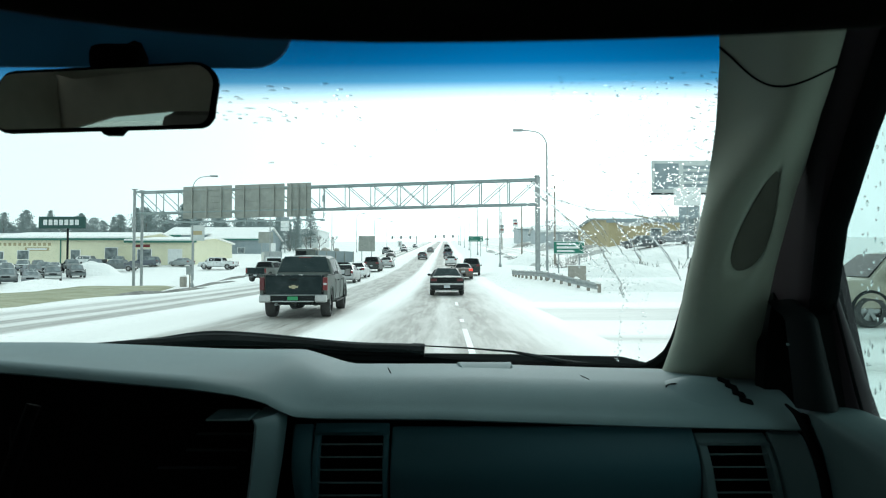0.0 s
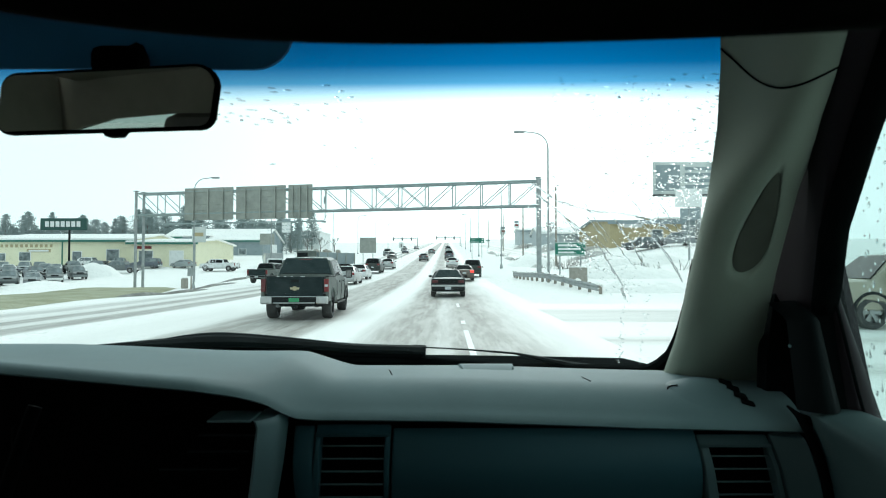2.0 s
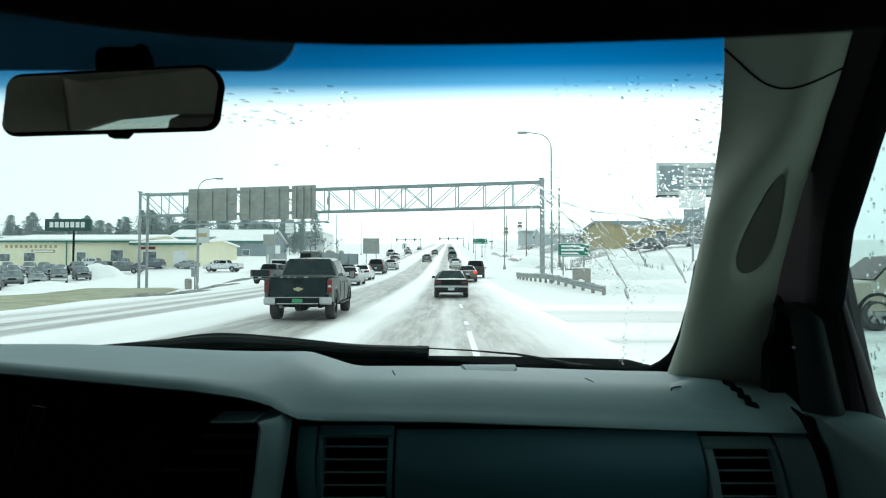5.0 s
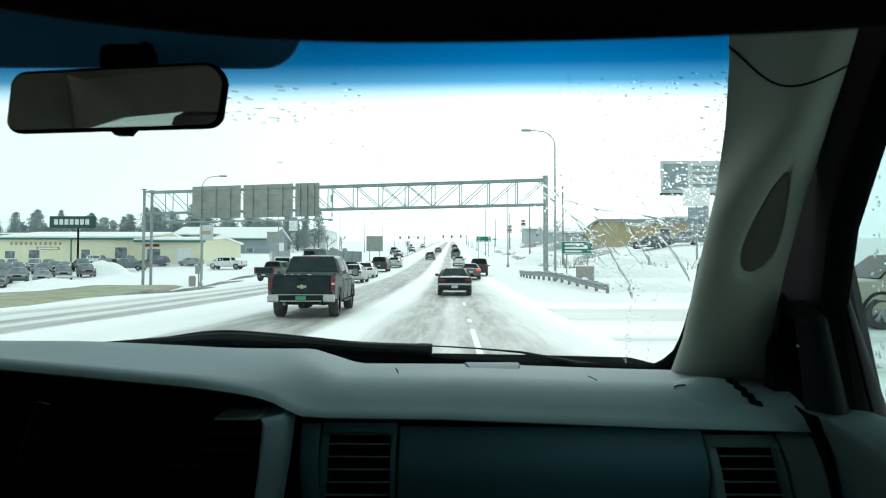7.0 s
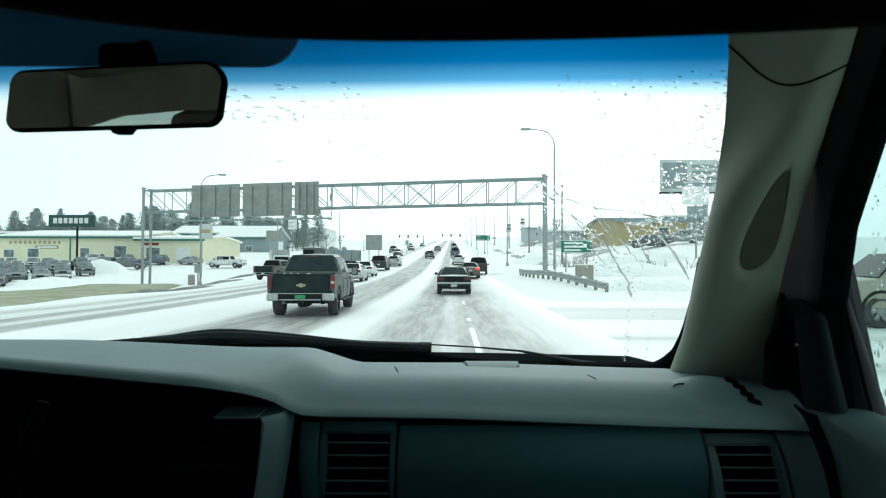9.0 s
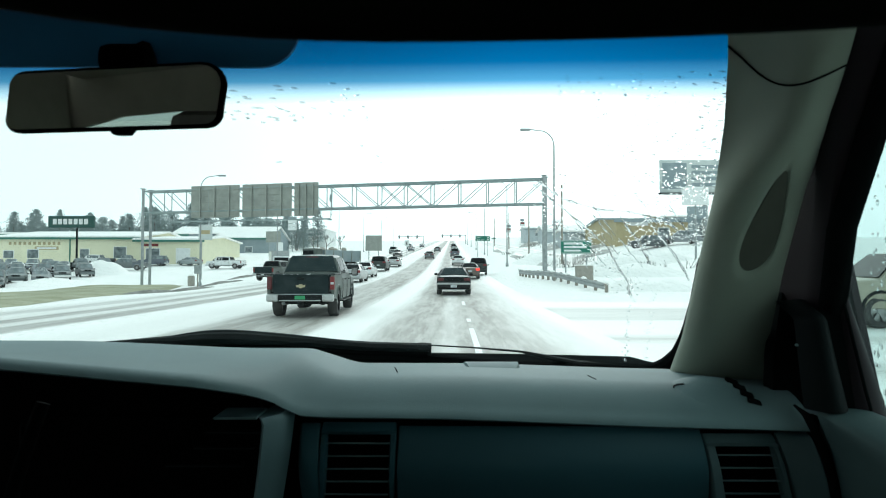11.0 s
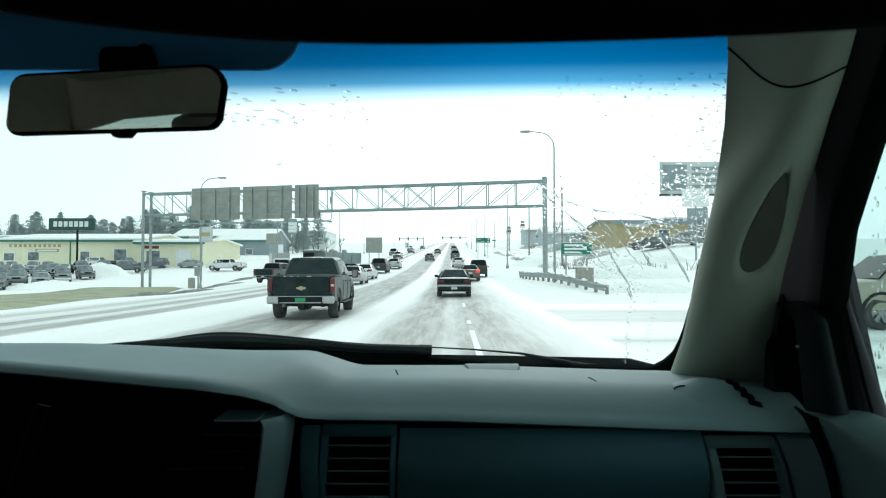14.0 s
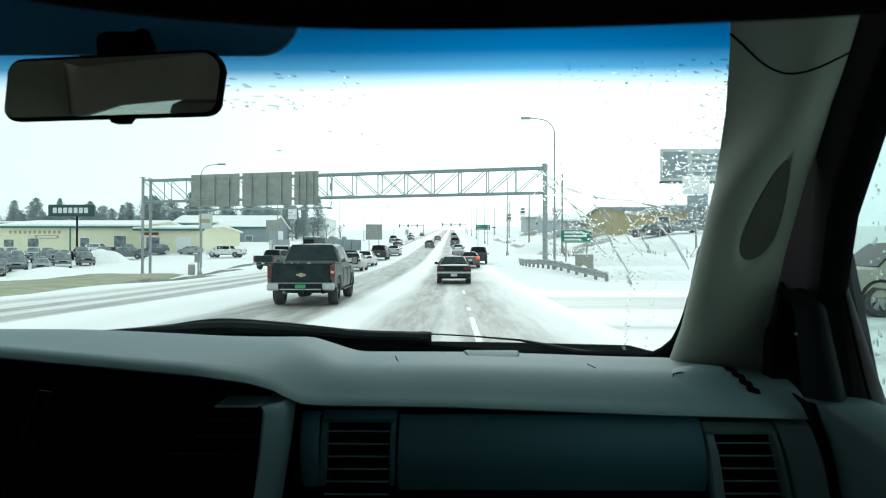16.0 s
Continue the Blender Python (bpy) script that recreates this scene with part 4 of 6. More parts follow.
# sign gantry across the road
L0, R0 = Vector((-30.4, 75.0, 0)), Vector((7.85, 66.0, 0))
L0.z, R0.z = height(L0.x, L0.y), height(R0.x, R0.y)
gantry = thing("sign_gantry", "grey steel truss sign gantry spanning the whole road", "sign gantry", Matrix.Translation(R0))
span = L0 - R0
span.z = 0
n_hat = Vector((span.y, -span.x, 0)).normalized() * 0.55
chord = {}
for name, off, z in (("low_front", -1, 5.95), ("low_back", 1, 5.95), ("top_front", -1, 8.05), ("top_back", 1, 8.05)):
    a, b = n_hat * off + Vector((0, 0, z)), span + n_hat * off + Vector((0, 0, z))
    chord[name] = (a, b)
    part("chord", tubed([a, b], 0.085, 6), TRUSS, gantry)
BAYS = 16
for face in ("front", "back"):
    (a0, a1), (b0, b1) = chord["low_" + face], chord["top_" + face]
    for k in range(BAYS + 1):
        p, q = a0.lerp(a1, k / BAYS), b0.lerp(b1, k / BAYS)
        part("post", tubed([p, q], 0.05, 5), TRUSS, gantry)
        if k < BAYS:
            p2, q2 = a0.lerp(a1, (k + 1) / BAYS), b0.lerp(b1, (k + 1) / BAYS)
            if k in (4, 5):
                part("brace", tubed([p, q2], 0.04, 5), TRUSS, gantry)
                part("brace", tubed([q, p2], 0.04, 5), TRUSS, gantry)
            else:
                part("brace", tubed([p, q2] if k > 5 else [q, p2], 0.04, 5), TRUSS, gantry)
for k in range(0, BAYS + 1):
    for lev in ("low_", "top_"):
        part("tie", tubed([chord[lev + "front"][0].lerp(chord[lev + "front"][1], k / BAYS), chord[lev + "back"][0].lerp(chord[lev + "back"][1], k / BAYS)], 0.035, 5), TRUSS, gantry)
for end, base in ((Vector((0, 0, 0)), R0), (span, L0)):
    for s in (-1, 1):
        foot = end + n_hat * s
        part("column", tubed([foot + Vector((0, 0, base.z - R0.z - 0.3)), foot + Vector((0, 0, 8.28))], 0.17 if end.length < 1 else 0.14, 10), STEEL, gantry)
        part("column_cap", boxed(foot + Vector((-0.22, -0.22, 8.26)), foot + Vector((0.22, 0.22, 8.34)), 0.02), STEEL, gantry)
ang = math.atan2(span.y, span.x) + math.pi
for f0, f1 in ((0.522, 0.583), (0.590, 0.720), (0.728, 0.861)):
    mid = span * ((f0 + f1) / 2) - n_hat * 1.0
    w = span.length * (f1 - f0) / 2
    bm = boxed((-w, -0.04, -1.55), (w, 0.04, 1.55), 0.01)
    for k in range(5):
        box(bm, (-w, -0.09, -1.2 + k * 0.58), (w, -0.04, -1.12 + k * 0.58))
    for x in (-0.6 * w, 0.0, 0.6 * w):
        box(bm, (x - 0.05, -0.2, -1.5), (x + 0.05, -0.09, 1.4))
    bmesh.ops.transform(bm, matrix=Matrix.Translation(mid + Vector((0, 0, 6.85))) @ Matrix.Rotation(ang, 4, "Z"), verts=bm.verts[:])
    part("sign_panel", bm, ALU, gantry, "weathered back of a large road sign")
wa, wb = span * 0.487 - n_hat * 2.0 + Vector((0, 0, 4.95)), span * 0.90 - n_hat * 2.0 + Vector((0, 0, 4.95))
part("walkway", tubed([wa, wb], 0.07, 6), TRUSS, gantry)
for k in range(12):
    p = wa.lerp(wb, k / 11)
    part("sign_light", boxed(p + Vector((-0.22, -0.16, -0.14)), p + Vector((0.22, 0.16, 0.02)), 0.05), TRUSS, gantry)
    part("hanger", tubed([p, p + n_hat * 1.1 + Vector((0, 0, 0.6))], 0.03, 5), TRUSS, gantry)
p = span * 0.489 - n_hat * 1.2 + Vector((0, 0, 6.9))
part("camera_box", boxed(p + Vector((-0.12, -0.1, -0.35)), p + Vector((0.12, 0.1, 0.3)), 0.03), TRUSS, gantry)
part("conduit", tubed([p + Vector((0, 0, 0.8)), p + Vector((0, 0, -1.8))], 0.04, 5), STEEL, gantry)


def street_lamp(x, y, side, tall=11.0):
    lamp = thing("street_lamp", "slim grey steel street lamp with a curved arm", "street lamp", pose(x, y, height(x, y) - 0.1), group="street lamps along the road")
    part("pole", tubed([(0, 0, 0), (0, 0, tall * 0.5), (0, 0, tall - 1.2)] + [(side * 1.1 * (1 - math.cos(a)), 0, tall - 1.2 + 1.1 * math.sin(a)) for a in (math.pi / 2 * k / 6 for k in range(1, 7))] + [(side * 1.9, 0, tall + 0.0)],
                       [0.09, 0.07, 0.055] + [0.042] * 6 + [0.04], 8), STEEL, lamp)
    part("lamp_head", boxed((side * 1.8 - 0.1 if side > 0 else side * 1.8 - 0.65, -0.14, tall - 0.12), (side * 1.8 + 0.65 if side > 0 else side * 1.8 + 0.1, 0.14, tall + 0.04), 0.05, 2), STEEL, lamp)
    part("pole_base", tubed([(0, 0, -0.1), (0, 0, 0.25), (0, 0, 0.5)], [0.2, 0.19, 0.12], 8), STEEL, lamp)
    return lamp


for x, y, s, h in ((7.4, 58.3, -1, 10.9), (7.1, 94, -1, 11.0), (7.1, 150, -1, 11), (7.1, 198, -1, 11), (7.1, 245, -1, 11), (7.1, 300, -1, 11),
                   (-26.2, 41, 1, 10.5), (-24.8, 74.5, 1, 11), (-24.8, 102, 1, 11), (-24.8, 151, 1, 11), (-24.8, 190, 1, 11), (-24.8, 235, 1, 11), (-24.8, 282, 1, 11)):
    street_lamp(x, y, s, h)


def bars(parent, mat, rows, y):
    """Unreadable lettering: bars (x0, x1, z0, z1) just proud of a face at y."""
    for x0, x1, z0, z1 in rows:
        part("lettering", boxed((x0, y - 0.006, z0), (x1, y + 0.004, z1)), mat, parent)


def words(parent, text, x, y, z, size, mat):
    cu = bpy.data.curves.new("lettering", "FONT")
    cu.body, cu.size, cu.extrude = text, size, 0.004
    tmp = new("lettering", cu)
    me = bpy.data.meshes.new_from_object(tmp.evaluated_get(bpy.context.evaluated_depsgraph_get()))
    bpy.data.objects.remove(tmp)
    me.materials.append(mat)
    ob = new("lettering", me)
    ob.parent, ob.matrix_basis = parent, pose(x, y, z, 90, 0, 0)


def road_sign(x, y, w, h, z, label, lines=(), turn=0.0):
    s = thing("road_sign", label, "road sign", ground_pose(x, y, turn), group="green road signs")
    panel = part("panel", boxed((-w / 2, -0.03, z - h / 2), (w / 2, 0.0, z + h / 2), 0.01), SIGN_GREEN, s)
    edge = 0.05
    for a in ((-w / 2 + 0.03, w / 2 - 0.03, z + h / 2 - 0.03 - edge, z + h / 2 - 0.03), (-w / 2 + 0.03, w / 2 - 0.03, z - h / 2 + 0.03, z - h / 2 + 0.03 + edge)):
        part("border", boxed((a[0], -0.036, a[2]), (a[1], -0.028, a[3])), SIGN_WHITE, panel)
    for k in (-0.34, 0.34):
        part("post", boxed((k * w - 0.05, 0.0, -0.4), (k * w + 0.05, 0.1, z + h / 2 - 0.05), 0.01), STEEL, s)
    return s, panel


s1, p1 = road_sign(9.6, 61.5, 2.35, 1.05, 2.25, "green direction sign with pale lettering on two posts")
bars(p1, SIGN_WHITE, ((-0.95, 0.5, 2.44, 2.60), (-0.95, 0.8, 2.16, 2.32), (-0.95, 0.3, 1.90, 2.04)), -0.034)
s2, p2 = road_sign(6.2, 140, 2.9, 1.1, 3.6, "green distance sign naming two towns")
words(p2, "Max", -1.2, -0.034, 3.68, 0.42, SIGN_WHITE)
words(p2, "Bismarck", -1.2, -0.034, 3.18, 0.42, SIGN_WHITE)
bars(p2, SIGN_WHITE, ((0.95, 1.25, 3.7, 3.95), (0.9, 1.25, 3.22, 3.47)), -0.034)

# billboard on the bank
bb = thing("billboard", "large grey billboard on a single steel post", "billboard", pose(42, 117.5, height(42, 117.5)))
zb = 16.7 - height(42, 117.5)
part("panel", boxed((-7.6, -0.25, zb - 2.7), (7.6, 0.1, zb + 2.7), 0.05), BOARD, bb)
part("frame", boxed((-7.75, -0.2, zb - 3.05), (7.75, 0.15, zb - 2.7), 0.03), BLACK, bb)
part("picture_field", boxed((-7.2, -0.27, zb - 2.1), (-3.2, -0.24, zb + 2.2)), GREY_WALL, bb)
for k in range(4):
    part("lettering", boxed((-2.4, -0.27, zb + 1.3 - k * 1.0), (5.0 - k * 0.8, -0.24, zb + 1.85 - k * 1.0)), GREY_WALL, bb)
part("post", tubed([(0, 0.4, -0.2), (0, 0.4, zb - 2.6)], 0.45, 12), STEEL, bb)
part("catwalk", boxed((-7.6, -1.1, zb - 3.05), (7.6, -0.3, zb - 2.98)), STEEL, bb)

# smaller roadside signs
sg = thing("pole_sign", "white panel sign with dark lower board on a pole", "sign", ground_pose(25.7, 79.5))
zs = 9.1 - height(25.7, 79.5)
part("panel", boxed((-1.4, -0.12, zs - 0.95), (1.4, 0.12, zs + 0.95), 0.04), SIGN_WHITE, sg)
part("lower_board", boxed((-0.9, -0.1, zs - 2.3), (1.1, 0.1, zs - 1.1), 0.03), GREY_WALL, sg)
part("post", tubed([(0, 0, -0.2), (0, 0, zs - 0.9)], 0.12, 8), STEEL, sg)
ms = thing("store_sign", "long dark green store sign with pale lettering on a tall post", "sign", pose(-61, 113, height(-61, 113)))
zs = 8.8 - height(-61, 113)
face = part("panel", boxed((-3.7, -0.2, zs - 0.95), (3.7, 0.2, zs + 0.95), 0.05), STORE_GREEN, ms)
for k in range(7):
    part("lettering", boxed((-2.9 + k * 0.84, -0.23, zs - 0.42), (-2.9 + k * 0.84 + 0.6, -0.19, zs + 0.45)), SIGN_WHITE, face)
part("post", tubed([(0.9, 0, -0.2), (0.9, 0, zs - 0.9)], 0.16, 8), BLACK, ms)
for x, y, w, h, z, nm in ((-14.3, 128, 3.0, 2.8, 6.0, "back of a square grey road sign on two posts"), (-39, 150, 3.2, 2.4, 8.2, "grey roadside sign board on a post")):
    q = thing("sign_board", nm, "sign", ground_pose(x, y))
    zz = z - height(x, y)
    part("panel", boxed((-w / 2, -0.06, zz - h / 2), (w / 2, 0.06, zz + h / 2), 0.02), ALU, q)
    for k in (-0.3, 0.3):
        part("post", tubed([(k * w, 0.1, -0.2), (k * w, 0.1, zz + h / 2)], 0.08, 6), STEEL, q)
ps = thing("pole_sign", "tall pole sign with stacked white panels", "sign", ground_pose(-45, 190))
part("post", tubed([(0, 0.2, -0.3), (0, 0.2, 10)], 0.14, 8), STEEL, ps)
for k in range(4):
    part("panel", boxed((-1.2, -0.12, 6.0 + k * 1.0), (1.2, 0.12, 6.85 + k * 1.0), 0.03), SIGN_WHITE if k < 3 else GREY_WALL, ps)
ws = thing("pole_sign", "pale pink square sign board on a thin post", "sign", ground_pose(-29.2, 87))
zs = 5.65 - height(-29.2, 87)
part("panel", boxed((-0.8, -0.08, zs - 0.9), (0.8, 0.08, zs + 0.9), 0.03), BOARD, ws)
part("lettering", boxed((-0.55, -0.09, zs - 0.2), (0.55, -0.075, zs + 0.25)), TAN_WALL, ws)
part("post", tubed([(-0.5, 0.1, -0.3), (-0.5, 0.1, zs + 0.8)], 0.07, 8), STEEL, ws)
bin_ = thing("litter_bin", "squat grey concrete litter bin in the snow", "bin", ground_pose(-25.7, 74.6))
part("body", tubed([(0, 0, -0.1), (0, 0, 0.1), (0, 0, 0.85), (0, 0, 0.95)], [0.30, 0.33, 0.33, 0.28], 14), CONCRETE, bin_)
part("lid", tubed([(0, 0, 0.95), (0, 0, 1.06), (0, 0, 1.12)], [0.31, 0.27, 0.08], 14), SNOW, bin_, "cap of snow")
meter = thing("meter_box", "grey electric meter box on a short post", "meter box", ground_pose(-23.4, 70.5))
part("post", boxed((-0.05, -0.05, -0.2), (0.05, 0.05, 1.9), 0.01), WOOD, meter)
part("box", boxed((-0.28, -0.2, 1.3), (0.28, -0.02, 2.1), 0.03), STEEL, meter)
lane = thing("lane_sign", "white lane-use sign with a black arrow on a post", "road sign", ground_pose(-9.8, 150))
part("panel", boxed((-0.5, -0.03, 2.2), (0.5, 0.0, 3.5), 0.01), SIGN_WHITE, lane)
part("arrow", boxed((-0.1, -0.04, 2.4), (0.1, -0.03, 3.2)), BLACK, lane)
part("post", boxed((-0.04, 0.0, -0.3), (0.04, 0.06, 3.4)), STEEL, lane)

nt = thing("no_turn_sign", "white square sign with a red ring and barred arrow", "road sign", ground_pose(13.4, 24.5))
plate = part("panel", boxed((-0.38, -0.02, 1.85), (0.38, 0.0, 2.61), 0.01), SIGN_WHITE, nt)
part("ring", tubed([(0.29 * math.cos(a), -0.03, 2.23 + 0.29 * math.sin(a)) for a in (2 * math.pi * k / 24 for k in range(25))], 0.03, 6), RED_LENS, plate)
part("bar", tubed([(-0.2, -0.03, 2.43), (0.2, -0.03, 2.03)], 0.028, 6), RED_LENS, plate)
part("arrow_stem", boxed((-0.13, -0.03, 2.06), (-0.06, -0.022, 2.32)), BLACK, plate)
part("arrow_head", boxed((-0.06, -0.03, 2.25), (0.16, -0.022, 2.34)), BLACK, plate)
part("post", boxed((-0.03, 0.0, -0.3), (0.03, 0.05, 2.55)), STEEL, nt)

for x, y, h in ((-8.4, 15.0, 1.5), (-9.2, 14.5, 1.5), (14.6, 25, 2.6)):
    d = thing("marker_post", "thin grey marker post standing in the snow", "post", ground_pose(x, y))
    part("post", boxed((-0.035, -0.02, -0.2), (0.035, 0.02, h), 0.005), STEEL, d)
    part("plate", boxed((-0.1, -0.035, h - 0.45), (0.1, -0.02, h), 0.01), STEEL if h < 2 else SIGN_WHITE, d)

db = thing("broken_branch", "short broken branch lying on the snowy median", "branch", ground_pose(-9.35, 16.5))
part("stem", tubed([(-0.2, -0.03, 0.03), (-0.05, 0.0, 0.06), (0.08, 0.02, 0.10), (0.2, 0.03, 0.15)], [0.012, 0.02, 0.022, 0.014], 6), BARK, db)
part("twig", tubed([(0.02, 0.01, 0.08), (0.12, -0.05, 0.09), (0.2, -0.08, 0.11)], [0.012, 0.009, 0.005], 5), BARK, db)

# guard rail
rail = thing("guard_rail", "galvanised guard rail half buried in ploughed snow", "guard rail", pose(0, 0, -0.16))
line = [Vector((6.1 + 2.3 * t ** 1.5, 70 - 22.5 * t, 0)) for t in (k / 14 for k in range(15))]
for p in line:
    p.z = height(p.x, p.y)
prof = [(0, 0.32), (-0.05, 0.38), (-0.05, 0.45), (0.0, 0.5), (-0.05, 0.56), (-0.05, 0.63), (0, 0.69), (0.02, 0.69), (0.02, 0.32)]
part("beam", loft(bmesh.new(), [[p + Vector((a, 0, b)) for a, b in prof] for p in line]), STEEL, rail)
for p in line:
    part("post", boxed(p + Vector((0.03, -0.08, -0.3)), p + Vector((0.2, 0.08, 0.72)), 0.01), WOOD, rail)
for p in line[::2]:
    part("snow_lump", tubed([p + Vector((0.0, -0.9, 0.70)), p + Vector((0, 0, 0.73)), p + Vector((0, 0.9, 0.70))], [0.03, 0.1, 0.03], 6), SNOW, rail, "snow on the rail")
cab_box = thing("utility_cabinet", "beige metal utility cabinet beside the gantry column", "cabinet", ground_pose(8.75, 54.5))
part("body", boxed((-0.55, -0.3, -0.1), (0.55, 0.3, 1.05), 0.03), CONCRETE, cab_box)
part("lid", boxed((-0.6, -0.35, 1.05), (0.6, 0.35, 1.12), 0.02), SNOW, cab_box)
cone = thing("traffic_cone", "orange traffic cone standing in the snow", "traffic cone", ground_pose(12.34, 62.5) @ pose(0, 0, -0.25, 8, 0, 20))
part("body", tubed([(0, 0, 0), (0, 0, 0.7)], [0.2, 0.04], 12), ORANGE, cone)
part("band", tubed([(0, 0, 0.36), (0, 0, 0.5)], [0.122, 0.09], 12), SIGN_WHITE, cone)
part("foot", boxed((-0.24, -0.24, -0.02), (0.24, 0.24, 0.03), 0.01), ORANGE, cone)

# utility poles with wires on the bank
for x, y in ((14.5, 96), (15.5, 140), (16, 190), (16, 250)):
    pl = thing("utility_pole", "weathered wooden utility pole", "utility pole", ground_pose(x, y), group="utility poles")
    part("pole", tubed([(0, 0, -0.3), (0, 0, 10.5)], [0.16, 0.11], 8), WOOD, pl)

# ---------------------------------------------------------------- buildings


def block(name, label, x0, x1, y0, y1, z, tall, wall, roof_mat=SNOW, pitch=0.0, trim=GREEN_TRIM, category="building"):
    """A house or hall with walls, a roof with overhang and an eaves trim; the ridge runs along x."""
    ob = thing(name, label, category, pose((x0 + x1) / 2, (y0 + y1) / 2, z))
    w, d = (x1 - x0) / 2, (y1 - y0) / 2
    out = [Vector((-w, -d, -1.5)), Vector((-w, d, -1.5)), Vector((-w, d, tall)), Vector((-w, 0, tall + pitch)), Vector((-w, -d, tall))]
    part("wall", prism(bmesh.new(), out if pitch else out[:3] + out[4:], (2 * w, 0, 0)), wall, ob)
    o = 0.5
    rf = [(-d - o, tall - o * pitch / d), (0, tall + pitch), (d + o, tall - o * pitch / d), (d + o, tall - o * pitch / d + 0.3), (0, tall + pitch + 0.3), (-d - o, tall - o * pitch / d + 0.3)]
    part("roof", prism(bmesh.new(), [Vector((-w - o, a, b + 0.01)) for a, b in rf], (2 * w + 2 * o, 0, 0)), roof_mat, ob, "snow-covered roof")
    part("eaves_trim", boxed((-w - o, -d - o - 0.06, tall - o * pitch / d - 0.35), (w + o, -d - o + 0.1, tall - o * pitch / d + 0.02)), trim, ob)
    return ob, w, d


def opening(ob, x, d, z0, z1, wide, mat=LOT_GLASS, name="window"):
    f = part(name, boxed((x - wide / 2 - 0.1, -d - 0.07, z0 - 0.1), (x + wide / 2 + 0.1, -d + 0.02, z1 + 0.1), 0.01), PALE_WALL, ob)
    part("pane", boxed((x - wide / 2, -d - 0.09, z0), (x + wide / 2, -d - 0.06, z1)), mat, f)


zh = 2.3
shop, w, d = block("dealership", "cream metal-sided dealership with a green roof edge and snowy roof", -83, -57, 127, 150, zh, 4.7, CREAM, pitch=1.4)
for x, ww, h in ((-11, 1.8, 1.3), (-6.5, 2.0, 1.5), (3.0, 1.6, 1.6), (9.5, 2.2, 2.0)):
    opening(shop, x, d, 0.9, 0.9 + h, ww)
bars(shop, TAN_WALL, [(-11.0 + k * 0.9, -10.5 + k * 0.9, 3.3, 3.85) for k in range(11)] + [(-6.2, -1.8, 2.4, 3.0)], -d - 0.03)
bars(shop, SIGN_WHITE, [(-5.8, -2.2, 2.55, 2.85)], -d - 0.06)
part("downpipe", boxed((0.2, -d - 0.12, -0.5), (0.4, -d, 4.6)), GREEN_TRIM, shop)
annex, w, d = block("dealership_annex", "cream annex of the dealership with a snowy low roof", -57, -45, 126, 146, zh, 4.2, CREAM, pitch=0.8)
for x in (-3, 2.5):
    opening(annex, x, d, 0.0, 2.6, 2.4, SIGN_WHITE if x > 0 else LOT_GLASS, "garage_door")
bars(annex, RED_LENS, [(-4.6, -2.0, 3.0, 3.5)], -d - 0.03)
hall, w, d = block("long_store", "long grey store building with a green snowy roof", -150, -62, 160, 200, height(-90, 160) - 1.0, 5.8, GREY_WALL, pitch=1.2)
grey_house, w, d = block("grey_shop", "slate-grey building with a snowy roof and pale gable", -74, -47.5, 176, 196, height(-60, 176) - 1.0, 5.0, GREY_WALL, pitch=3.2)
for x in (-8, -3, 3, 8):
    opening(grey_house, x, d, 1.2, 2.6, 1.8)
part("gable", boxed((w + 0.02, -3, 0), (w + 0.2, 3, 4.2), 0.02), PALE_WALL, grey_house, "pale gable porch")
white_hall, w, d = block("pale_hall", "pale block-walled hall with dark lettering", -62, -50, 262, 285, height(-50, 262), 7.0, PALE_WALL, pitch=0.0, trim=PALE_WALL)
bars(white_hall, P_DARKTAIL, [(-1 + k * 0.6, -0.6 + k * 0.6, 4.8, 5.5) for k in range(10)], -d - 0.03)
tan, w, d = block("tan_hall", "long tan metal hall on the snowy bank", 25.8, 37, 112, 135, height(33, 112) + 0.2, 3.2, TAN_WALL, GREY_WALL, pitch=0.9, trim=GREY_WALL)
bars(tan, SIGN_WHITE, [(-3.4, -0.6, 2.3, 2.9)], -d - 0.03)
opening(tan, 1.8, d, 0.2, 1.9, 1.6)
back_hall, w, d = block("grey_hall", "long grey hall behind the tan one on the bank", 40, 62, 124, 140, height(50, 124), 4.2, GREY_WALL, SNOW, pitch=0.6, trim=GREY_WALL)
for x in (-7, -1, 6):
    opening(back_hall, x, d, 1.0, 2.6, 2.0)
h1, w, d = block("grey_house", "grey gabled house on the bank", 24, 36, 178, 190, height(30, 178) - 0.4, 2.9, PALE_GREY, SNOW, pitch=1.5, trim=PALE_WALL, category="house")
opening(h1, 0, d, 1.0, 2.6, 2.0)
h2, w, d = block("low_shop", "low grey shop beyond the bank", 23, 40, 210, 224, height(30, 210), 3.4, PALE_GREY, SNOW, pitch=0.8, trim=GREY_WALL)
opening(h2, -4, d, 1.0, 2.6, 3.0)
h3, w, d = block("pale_shop", "pale shop building up the hill", 31, 46, 270, 290, height(38, 270), 4.0, PALE_WALL, SNOW, pitch=0.0, trim=GREY_WALL)
h4, w, d = block("brick_shop", "low dark shop with a flat snowy roof", 22, 30, 136, 148, height(26, 136), 2.4, PALE_GREY, SNOW, pitch=0.5, trim=GREY_WALL)
